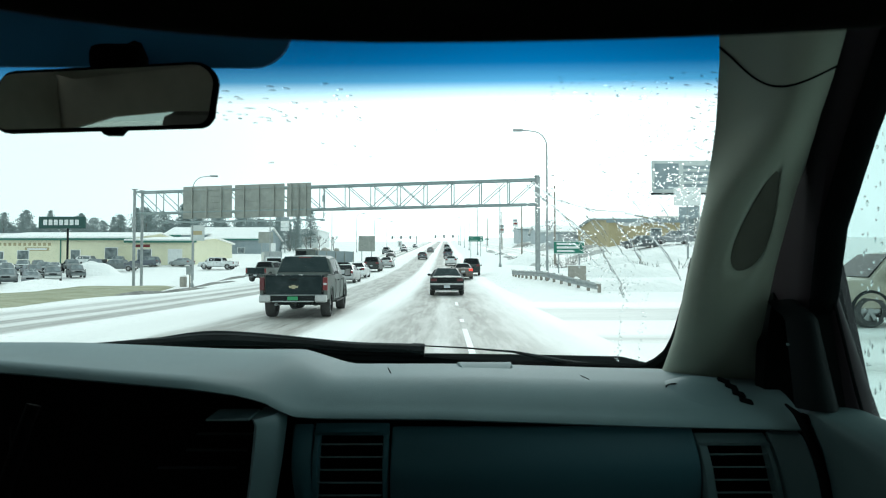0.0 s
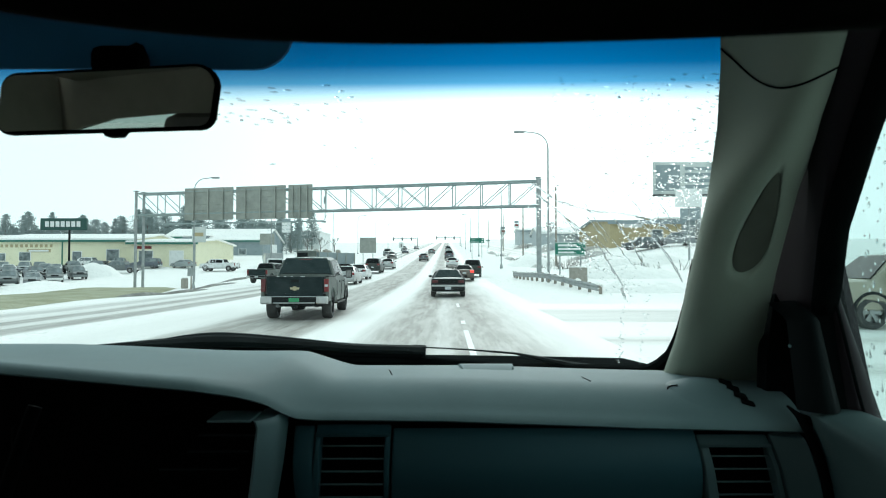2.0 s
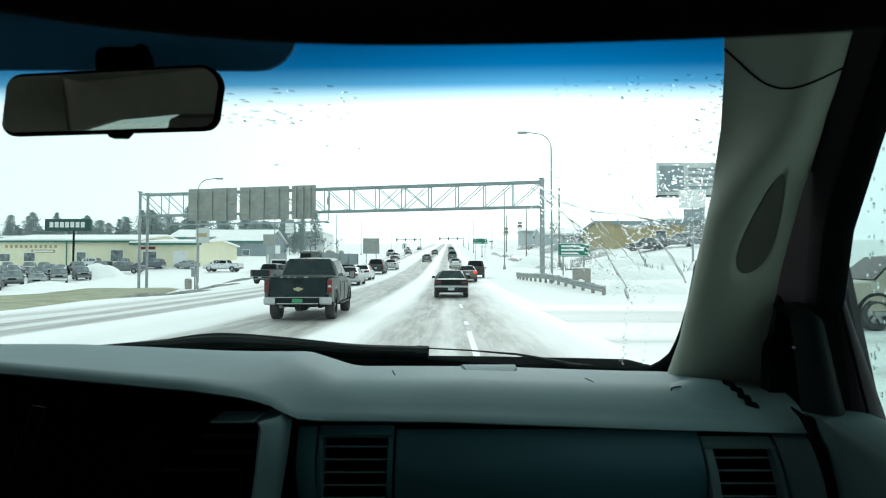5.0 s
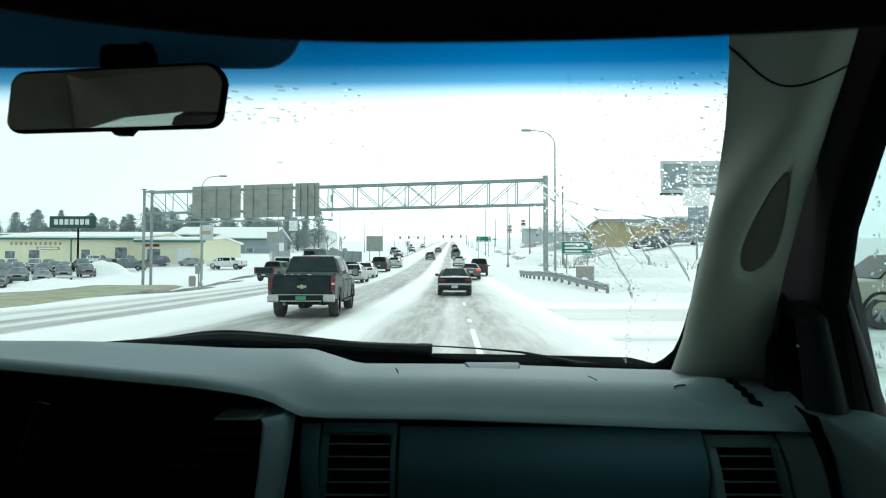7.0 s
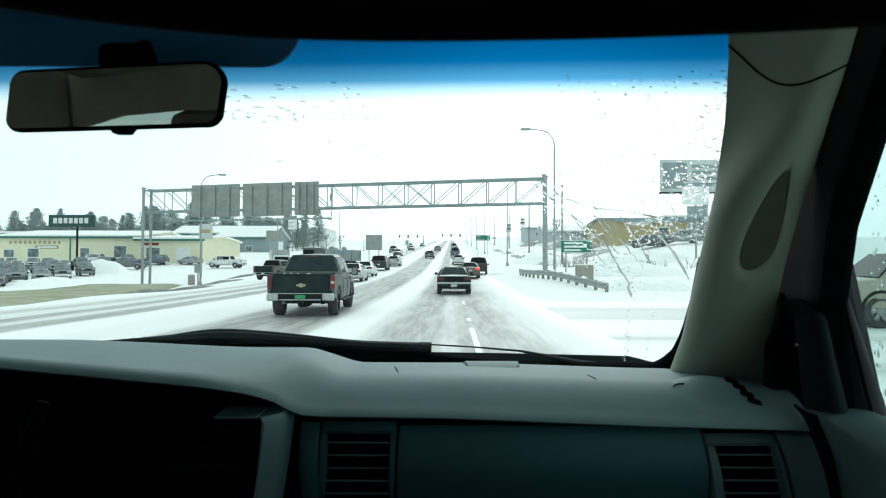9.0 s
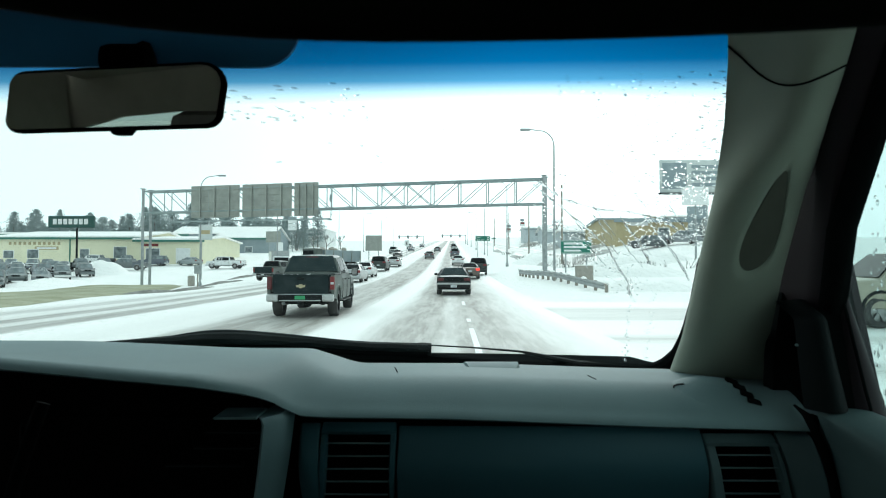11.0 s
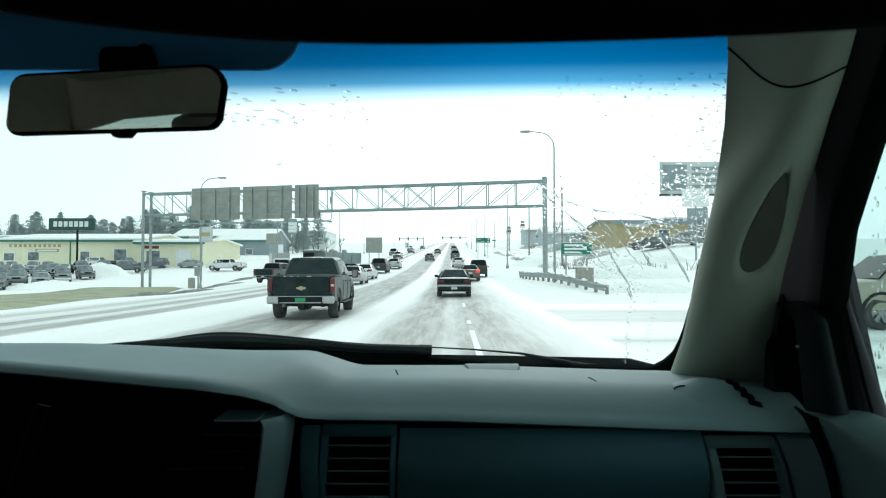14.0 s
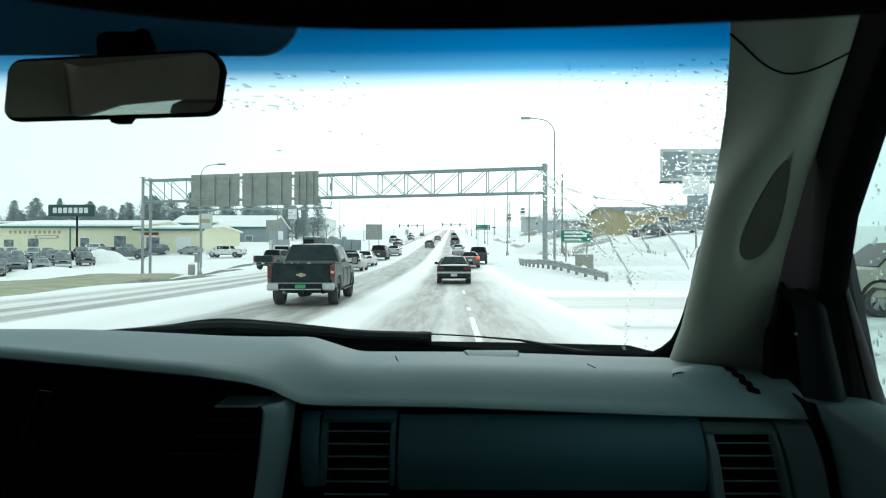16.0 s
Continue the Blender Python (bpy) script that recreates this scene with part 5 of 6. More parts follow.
for x, y, z in ((27, 255, 6.5), (20, 236, 5.5)):
    q = thing("shop_sign", "tall white and red shop sign on a pole", "sign", ground_pose(x, y))
    part("panel", boxed((-1.0, -0.15, z - 1.3), (1.0, 0.15, z + 0.4), 0.04), SIGN_WHITE, q)
    part("upper_panel", boxed((-0.8, -0.15, z + 0.6), (0.8, 0.15, z + 1.5), 0.04), GREY_WALL, q)
    part("red_field", boxed((-0.7, -0.18, z - 0.5), (0.7, -0.14, z + 0.2)), RED_LENS, q)
    part("post", tubed([(0, 0.2, -0.2), (0, 0.2, z + 0.6)], 0.12, 6), STEEL, q)

rng = random.Random(12)
for k in range(16):
    bx, by = -31.5 + rng.uniform(-3.2, 3.2), 178 + rng.uniform(-2.0, 2.0)
    bm = bmesh.new()
    bmesh.ops.create_icosphere(bm, subdivisions=2, radius=1.0)
    r = rng.uniform(0.5, 1.05)
    for v in bm.verts:
        v.co *= r * (1 + 0.28 * noise.noise(v.co * 1.7 + Vector((k * 5.0, 0, 0))))
        v.co.z *= 0.75
    solid("boulder", bm, CONCRETE, "rough grey boulder in a snowy heap", "boulder", group="heap of boulders", m=pose(bx, by, height(bx, by) + 0.25 * r + (0.7 if k % 3 == 0 else 0.0), 0, 0, rng.uniform(0, 360)), smooth=True)
sn = thing("street_name_sign", "green street name blades on a thin post", "road sign", ground_pose(10.5, 172))
part("post", tubed([(0, 0, -0.3), (0, 0, 3.4)], 0.04, 8), STEEL, sn)
part("blade", boxed((-0.5, -0.02, 3.1), (0.5, 0.02, 3.32), 0.005), SIGN_GREEN, sn)
part("blade", boxed((-0.02, -0.45, 3.36), (0.02, 0.45, 3.56), 0.005), SIGN_GREEN, sn)

# ---------------------------------------------------------------- trees


def pine(seed, tall, wide):
    rng = random.Random(seed)
    t = thing("pine_tree", "dark green pine, snow dust and haze in its colour", "tree", None, group="pines behind the buildings")
    part("trunk", tubed([(0, 0, -0.5), (0.1, 0, tall * 0.5), (0, 0.1, tall * 0.95)], [0.28, 0.18, 0.04], 6), BARK, t)
    bm = bmesh.new()
    for k in range(34):
        f = (k + rng.random()) / 34
        reach = wide * (1 - f) ** (0.42 if seed % 3 else 0.8) * (0.6 + 0.4 * min(1, f * 5))
        a, r = 2.4 * k + rng.uniform(-0.6, 0.6), reach * rng.uniform(0.25, 0.85)
        z = tall * (0.14 + 0.84 * f)
        mid, big = Vector((r * math.cos(a), r * math.sin(a), z - 0.1 * r)), (0.55 + 0.4 * reach) * rng.uniform(0.7, 1.15)
        for _ in range(46):
            d = Vector((rng.gauss(0, 1), rng.gauss(0, 1), rng.gauss(0, 0.55))) * 0.5 * big
            c = mid + d
            out = Vector((c.x, c.y, abs(c.length) * rng.uniform(0.0, 0.5))).normalized()
            side = out.cross(Vector((rng.uniform(-0.5, 0.5), rng.uniform(-0.5, 0.5), 1))).normalized()
            s = rng.uniform(0.28, 0.62)
            tipv = bm.verts.new(c + out * s)
            q = [bm.verts.new(c + side * s * 0.42), bm.verts.new(c - side * s * 0.42), bm.verts.new(c + out.cross(side) * s * 0.35)]
            for i in range(3):
                bm.faces.new((tipv, q[i], q[(i + 1) % 3]))
    part("crown", bm, PINE, t)
    return t


def bare_tree(seed, tall):
    rng = random.Random(seed)
    t = thing("bare_tree", "leafless grey winter tree", "tree", None, group="leafless trees")
    trunk, crown = bmesh.new(), bmesh.new()

    def grow(bm, p, way, length, r, depth):
        q = p + way * length
        tube(bm, [p, p.lerp(q, 0.5) + Vector((rng.uniform(-1, 1), rng.uniform(-1, 1), 0)) * length * 0.06, q], [r, r * 0.8, r * 0.6], 5 if depth < 2 else 3, False)
        if depth < 5:
            for _ in range(3 if depth else 4):
                w = (way + Vector((rng.uniform(-1, 1), rng.uniform(-1, 1), rng.uniform(-0.2, 0.7))) * 0.75).normalized()
                grow(crown, p.lerp(q, rng.uniform(0.6, 1.0)), w, length * rng.uniform(0.55, 0.78), r * 0.55, depth + 1)
    grow(trunk, Vector((0, 0, -0.3)), Vector((0, 0, 1)), tall * 0.3, tall * 0.022, 0)
    part("trunk", trunk, BARK, t)
    part("crown", crown, TWIGS, t)
    return t


pines = [pine(s, h, w) for s, h, w in ((1, 14, 5.0), (2, 12.5, 5.8), (3, 17, 4.6), (4, 11, 5.2), (5, 14.5, 6.4), (6, 15.5, 5.4))]
first = [(-96, 215), (-89, 212), (-80, 218), (-72, 214), (-64, 216), (-86, 220)]
for t, (x, y) in zip(pines, first):
    t.matrix_basis = pose(x, y, height(x, y) - 0.3)
rng = random.Random(11)
for x, y in ((-150, 226), (-144, 220), (-139, 231), (-131, 222), (-127, 214), (-121, 226), (-116, 220), (-111, 230), (-106, 218), (-101, 228), (-93, 232), (-84, 228), (-76, 226), (-68, 231), (-62, 222),
             (-170, 228), (-163, 222), (-157, 230), (-180, 224), (-59, 240), (-200, 226), (-190, 231), (-210, 222), (-220, 230), (-136, 216), (-113, 214), (-148, 234), (-230, 226)):
    for k in range(3):
        px, py = x + 3.5 * k + rng.uniform(-1.5, 1.5), y + 9 * k
        big = rng.uniform(0.66, 0.98) * (0.9 if px < -110 else 1.0)
        copy_thing(rng.choice(pines), pose(px, py, height(px, py) - 0.3, 0, 0, rng.uniform(0, 360)) @ Matrix.Diagonal((big, big, big, 1)))
for x, y, big in ((-54.5, 197, 0.60), (-51.5, 199, 0.66), (-48.6, 196, 0.58), (-46.2, 200, 0.55), (-43.8, 198, 0.48), (-57.5, 200, 0.70)):
    copy_thing(rng.choice(pines), pose(x, y, height(x, y) - 0.3, 0, 0, rng.uniform(0, 360)) @ Matrix.Scale(big, 4))
bares = [bare_tree(s, h) for s, h in ((21, 9), (22, 7.5))]
for t, (x, y) in zip(bares, ((-50, 214), (-43, 208))):
    t.matrix_basis = pose(x, y, height(x, y))
for x, y in ((-47, 205), (-40, 214), (-53, 208), (-36, 216), (-112, 240), (-104, 243), (-118, 246), (-98, 244), (26, 168), (38, 172)):
    copy_thing(rng.choice(bares), pose(x, y, height(x, y), 0, 0, rng.uniform(0, 360)))


def shrub(x, y, tall, seed):
    rng = random.Random(seed)
    t = thing("bare_shrub", "low tangle of bare brown twigs in the snow", "shrub", ground_pose(x, y), group="shrubs in the snow")
    bm = bmesh.new()
    for _ in range(60):
        a, r = rng.uniform(0, 6.28), rng.uniform(0, 1.2 * tall)
        p = Vector((r * math.cos(a) * 1.6, r * math.sin(a), -0.1))
        tube(bm, [p, p + Vector((rng.uniform(-0.4, 0.4), rng.uniform(-0.3, 0.3), rng.uniform(0.3, 1) * tall))], 0.02, 3, False)
    part("twigs", bm, TWIGS, t)


for k, (x, y, h) in enumerate(((13.5, 88, 1.2), (16, 92, 1.5), (20, 86, 1.2), (18.5, 72, 1.0), (23, 70, 1.1), (-22, 120, 1.2), (-28, 142, 1.5), (15, 110, 1.3), (12.5, 24, 0.5), (17, 20.5, 0.5), (21, 112, 1.2), (24, 128, 1.4), (12, 118, 0.8), (22, 152, 1.4), (20.5, 176, 1.6), (11.8, 146, 0.8))):
    shrub(x, y, h, 40 + k)

# ---------------------------------------------------------------- the truck from whose cab we look
# Built in the cab's own axes: x right, y ahead, z up, from the eye. The cab's middle lies 0.36 m to the left.
truck = thing("pickup_truck", "parked pickup seen from inside, grey dashboard and wet windshield", "truck", pose(0, HERE, EYE, TILT, 0, TURN))
MID = -0.36


def glass_at(u, s, out=0.0):
    """A point of the windshield: u across it, s from its foot (0) to the header (1)."""
    half = 0.885 - 0.135 * s
    q = 2 * u - 1
    x = MID + q * half
    y = 1.46 - 0.62 * s - 0.070 * q * q + 0.03 * math.sin(math.pi * s)
    z = -0.275 + 0.515 * s + 0.02 * math.sin(math.pi * s)
    return Vector((x, y + out * 0.63, z + out * 0.77))


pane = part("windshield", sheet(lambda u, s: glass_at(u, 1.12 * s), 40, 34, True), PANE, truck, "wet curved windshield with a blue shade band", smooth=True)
pane.visible_shadow = False


def drop(bm, u, s, a, b, tilt, tall):
    """A flattened drop on the outside of the glass."""
    c = glass_at(u, s, 0.002)
    ex = (glass_at(u + 0.01, s) - glass_at(u - 0.01, s)).normalized()
    ey = (glass_at(u, s + 0.01) - glass_at(u, s - 0.01)).normalized()
    nrm = ex.cross(ey).normalized()
    if nrm.y < 0:
        nrm = -nrm
    dx, dy = ex * math.cos(tilt) + ey * math.sin(tilt), ey * math.cos(tilt) - ex * math.sin(tilt)
    rings = []
    for k, (r, h) in enumerate(((1.0, 0.0), (0.8, 0.55), (0.42, 0.92))):
        rings.append([c + dx * a * r * math.cos(t) + dy * b * r * math.sin(t) + nrm * tall * h for t in (2 * math.pi * i / 8 for i in range(8))])
    loft(bm, rings, True, True)


rng = random.Random(7)
drops = bmesh.new()
for _ in range(46):                                     # two loose swarms near the top of the swept glass
    drop(drops, rng.uniform(0.52, 0.66), rng.uniform(0.875, 0.965), rng.uniform(0.0030, 0.0066), rng.uniform(0.0011, 0.0018), rng.uniform(-0.25, 0.1), 0.0018)
for _ in range(330):
    drop(drops, 0.985 - 0.15 * rng.random() ** 1.4, rng.uniform(0.66, 0.97), 0.0016 + 0.0045 * rng.random() ** 2, rng.uniform(0.0008, 0.0016), rng.uniform(-0.45, 0.15), 0.0018)
for _ in range(26):
    drop(drops, rng.uniform(0.55, 0.95), rng.uniform(0.74, 0.96), rng.uniform(0.0028, 0.0058), rng.uniform(0.0011, 0.0017), rng.uniform(-0.3, 0.1), 0.0018)
for _ in range(620):                                    # the unswept side
    u, s = 0.995 - 0.085 * rng.random(), rng.uniform(0.50, 0.73)
    drop(drops, u, s, 0.0008 + 0.0030 * rng.random() ** 2.5, 0.0007 + 0.0014 * rng.random() ** 2, rng.uniform(-0.8, 0.1), 0.0007)
for _ in range(330):                                    # a smear where the blade leaves its water
    f = rng.random()
    u, s = 0.825 + 0.105 * f + rng.gauss(0, 0.009), 0.655 - 0.30 * f + rng.gauss(0, 0.03)
    drop(drops, min(u, 0.985), s, 0.0009 + 0.004 * rng.random() ** 2.2, 0.0007 + 0.0013 * rng.random() ** 2, rng.uniform(-1.0, -0.4), 0.0007)
for k in range(90):                                     # runs of small drops low down
    f = rng.random()
    drop(drops, (0.925 if k % 3 else 0.95) + rng.gauss(0, 0.002), 0.05 + 0.33 * f, rng.uniform(0.001, 0.003), rng.uniform(0.001, 0.0018), rng.uniform(0, 3), 0.001)
w = part("rain_drops", drops, WATER, pane, "water drops on the glass", smooth=True)
w.visible_shadow = False
w["kind"] = "stuff"
for pts in (((0.816, 0.70), (0.851, 0.613), (0.891, 0.513), (0.921, 0.375), (0.928, 0.30)), ((0.926, 0.606), (0.961, 0.494), (0.992, 0.36)),
            ((0.82, 0.71), (0.845, 0.655), (0.886, 0.619), (0.915, 0.615), (0.94, 0.595), (0.965, 0.56)), ((0.905, 0.60), (0.93, 0.50), (0.945, 0.43))):
    bm = bmesh.new()
    fine = []
    for (a, b), (c, d) in zip(pts, pts[1:]):
        for k in range(6):
            fine.append(glass_at(a + (c - a) * k / 6 + rng.gauss(0, 0.0007), b + (d - b) * k / 6, 0.002))
    tube(bm, fine, [0.0007 + 0.0024 * rng.random() ** 1.6 for _ in fine], 6)
    st = part("water_streak", bm, WATER, pane, smooth=True)
    st.visible_shadow = False

for _ in range(11):                                     # wipe marks that run down towards the corner
    u, h, n = rng.uniform(0.83, 0.95), rng.uniform(0.52, 0.68), rng.uniform(0.06, 0.14)
    line = [glass_at(min(0.985, u + 0.28 * n * k / 8 + rng.gauss(0, 0.0006)), h - n * k / 8, 0.002) for k in range(9)]
    wipe = part("water_streak", tubed(line, [0.0004] + [0.0004 + 0.0011 * rng.random() ** 2 for _ in range(7)] + [0.0004], 6), WATER, pane, smooth=True)
    wipe.visible_shadow = False

# black rubber round the glass
edge = [glass_at(0.40 + 0.53 * k / 16, 0.012) for k in range(17)]
corner = [glass_at(u, s) for u, s in ((0.948, 0.010), (0.962, 0.02), (0.974, 0.045), (0.985, 0.085), (0.991, 0.14), (0.995, 0.20), (0.999, 0.31), (0.9995, 0.45))]
part("windshield_seal", tubed(edge + corner, 0.015, 8), SEAL, truck, "black windshield seal", smooth=True)
part("cowl", sheet(lambda u, v: glass_at(0.02 + 0.96 * u, 0.02) + Vector((0, 0.02 + 0.3 * v, 0.004 - 0.03 * v)), 20, 4), SEAL, truck, "black cowl panel below the windshield")

# wipers, parked at the foot of the glass
def wiper_bar(rows):
    """A bar lying on the glass: rows of (across, up, off the glass, radius)."""
    line = flowing([glass_at(u, h, o) for u, h, o, r in rows])
    return tubed(line, [w.x for w in flowing([(r, 0, 0) for u, h, o, r in rows])], 8)


wiper = part("wiper", wiper_bar(((0.267, 0.0923, 0.014, 0.003), (0.311, 0.0985, 0.014, 0.006), (0.354, 0.102, 0.014, 0.011), (0.387, 0.1085, 0.014, 0.015), (0.420, 0.1115, 0.014, 0.016), (0.455, 0.1090, 0.014, 0.015), (0.494, 0.1010, 0.014, 0.013),
                                 (0.541, 0.0909, 0.014, 0.011), (0.598, 0.0763, 0.014, 0.011), (0.642, 0.0722, 0.014, 0.011), (0.680, 0.0682, 0.014, 0.012))), BLACK, truck, "black wiper resting on the wet glass", smooth=True)
part("blade", wiper_bar(((0.30, 0.086, 0.006, 0.003), (0.354, 0.0868, 0.006, 0.007), (0.426, 0.0925, 0.006, 0.008), (0.4975, 0.0852, 0.006, 0.009), (0.540, 0.0735, 0.006, 0.010), (0.583, 0.0625, 0.006, 0.011), (0.634, 0.0585, 0.006, 0.011), (0.679, 0.0595, 0.006, 0.012))), SEAL, wiper, smooth=True)
part("claw", wiper_bar(((0.345, 0.108, 0.018, 0.002), (0.385, 0.119, 0.022, 0.004), (0.425, 0.122, 0.024, 0.005), (0.49, 0.110, 0.022, 0.005), (0.57, 0.092, 0.018, 0.003))), BUTTON, wiper, "curved spring claw", smooth=True)
part("end_cap", tubed([glass_at(0.668, 0.066, 0.014), glass_at(0.684, 0.064, 0.014)], 0.0145, 8), BLACK, wiper)
part("washer_nozzle", tubed([glass_at(0.466, 0.093, 0.026), glass_at(0.466, 0.097, 0.034)], [0.006, 0.004], 8), STEEL, wiper)
part("washer_nozzle", tubed([glass_at(0.400, 0.100, 0.030), glass_at(0.412, 0.102, 0.034)], [0.005, 0.003], 8), STEEL, wiper)
part("wiper", tubed([glass_at(u, h, 0.010) for u, h in ((0.6805, 0.0906), (0.736, 0.0826), (0.797, 0.0678), (0.828, 0.0466), (0.863, 0.0205), (0.898, 0.0024))], [0.0016, 0.0018, 0.0026, 0.0050, 0.0075, 0.010], 8), BLACK, truck, "thin passenger-side wiper arm", smooth=True)
# added black bar, placed to fill the dark gap below the wiper in the view
part("wiper_gap_bar", tubed([glass_at(u, h, 0.0) for u, h in ((0.49, 0.062), (0.54, 0.055), (0.60, 0.046), (0.66, 0.043), (0.72, 0.036), (0.80, 0.026))], [0.008, 0.014, 0.016, 0.016, 0.010, 0.006], 8), SEAL, truck, smooth=True)


# dashboard -------------------------------------------------------
DEEP = 1.06
LIP = ((-0.70, -0.1935), (-0.50, -0.2115), (-0.40, -0.2205), (-0.33, -0.2300), (-0.285, -0.2400), (-0.24, -0.2640), (-0.20, -0.2672), (0.0, -0.2690), (0.34, -0.2810), (0.58, -0.2866))       # x/y and z/y seen from the eye: the lip is shaped to fit the camera's view


CREST = 1.075          # how far ahead the dashboard is highest


def dash_line(x):
    """The dashboard's section at x: (y, z) from under its lip, over the crest, down to the foot of the glass."""
    lip_a = smooth01(-x, 0.17, 0.36)
    top_a = smooth01(-x, 0.165, 0.27)
    far_a = smooth01(-x, 0.35, 0.7)
    ly = (0.92 - 0.13 * lip_a) * DEEP
    q = x / ly
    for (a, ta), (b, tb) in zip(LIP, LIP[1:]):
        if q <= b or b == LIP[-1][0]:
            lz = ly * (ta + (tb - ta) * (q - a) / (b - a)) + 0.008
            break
    cz = -0.2195 + 0.0375 * top_a + 0.014 * far_a - 0.011 * smooth01(x, 0, 0.45) - 0.010 * smooth01(x, 0.42, 0.56)
    cz *= CREST / 1.10
    back = -0.266 - 0.01 * smooth01(x, 0, 0.5)
    line = [(ly + 0.05, lz - 0.018), (ly + 0.012, lz - 0.013), (ly, lz - 0.008), (ly + 0.003, lz - 0.002), (ly + 0.012, lz + 0.003)]
    for k in range(1, 9):
        t = k / 8
        line.append((ly + 0.012 + (CREST - ly - 0.012) * t, lz + 0.003 + (cz - lz - 0.003) * (1 - (1 - t) ** 2.1)))
    for k in range(1, 6):
        t = k / 5
        line.append((CREST + (1.43 - CREST) * t, cz + (back - cz) * t * t))
    return line


def dash_at(u, v):
    x = -1.28 + 1.847 * u
    line = dash_line(x)
    f = v * (len(line) - 1)
    i = min(int(f), len(line) - 2)
    a, b = line[i], line[i + 1]
    f -= i
    return Vector((x, a[0] + (b[0] - a[0]) * f, a[1] + (b[1] - a[1]) * f))


def dash_z(x, y):
    line = dash_line(x)[4:]
    for (y0, z0), (y1, z1) in zip(line, line[1:]):
        if y0 <= y <= y1:
            return z0 + (z1 - z0) * (y - y0) / (y1 - y0)
    return line[-1][1]


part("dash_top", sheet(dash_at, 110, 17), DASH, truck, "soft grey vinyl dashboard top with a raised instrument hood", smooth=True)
for x in (-0.087, 0.250):                                # tear lines of the airbag cover
    part("dash_seam", tubed([(x - 0.003 * k, (1.095 if x < 0 else 1.07) + 0.018 * k, dash_z(x, (1.095 if x < 0 else 1.07) + 0.018 * k) + 0.0004) for k in range(4 if x < 0 else 3)], 0.0010, 5), SEAL, truck)
part("sensor_cover", loft(bmesh.new(), [[Vector((x, y, z)) for x, z in ((0.022 - k, -0.26), (0.145 + k, -0.26), (0.132 + k, h), (0.035 - k, h))] for y, h, k in ((1.165, -0.2205, -0.006), (1.185, -0.2147, 0.0), (1.22, -0.2178, 0.002), (1.30, -0.2351, 0.004))]), DASH, truck, "low raised sensor cover", smooth=True)

FACE = 0.93


def rolled(x0, x1, top, low, lean0=0.0, lean1=0.0, wrap=0.0, fall=1.0):
    """A strip of the dashboard's face: it rolls over at its top edge and falls away below, its sides leaning outwards."""
    cut = [(0.050, -0.003), (0.030, -0.003), (0.020, -0.007), (0.014, -0.016), (0.0075, -0.032), (0.003, -0.050), (0.003, -0.066), (0.010, -0.090), (0.027, -0.125), (0.055, -0.19), (0.07, -0.30), (0.09, -0.42)]
    cut = [(0.003 + (a - 0.003) * fall if b < -0.07 else a, b) for a, b in cut if top + b > low] + [(0.06 if low < -0.4 else 0.0045, low - top)]
    e = min(0.004, (x1 - x0) / 5)
    rows = ((x0, 0.006, lean0), (x0 + e * 0.4, 0.0015, lean0), (x0 + e, 0.0, lean0), (x1 - e, -wrap, lean1), (x1 - e * 0.4, 0.0015 - wrap, lean1), (x1, 0.006 - wrap, lean1))
    return loft(bmesh.new(), [[Vector((x - lean * b, FACE + a + d, top + b)) for a, b in cut] + [Vector((x - lean * (low - top), FACE + 0.11, low)), Vector((x, FACE + 0.11, top - 0.002))] for x, d, lean in rows])


def slab(name, x0, x1, z0, z1, mat=PANEL, y=FACE, thick=0.03, bevel=0.006, label="", lean=()):
    if mat is DARK:
        return part(name, boxed((x0, y, z0), (x1, y + thick, z1), bevel, 2), mat, truck, label, smooth=True)
    return part(name, rolled(x0, x1, z1, z0, *lean), mat, truck, label, smooth=True)


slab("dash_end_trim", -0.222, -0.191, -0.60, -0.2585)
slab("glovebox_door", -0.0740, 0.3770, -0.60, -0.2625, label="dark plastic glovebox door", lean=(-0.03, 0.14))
# right end in TRIM: the stronger light there is put into its colour
slab("dash_end_trim", 0.4880, 0.534, -0.60, -0.2705, TRIM, lean=(0.24, 0.24, 0.018, 0.1))
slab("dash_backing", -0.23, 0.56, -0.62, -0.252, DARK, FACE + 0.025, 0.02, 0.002)
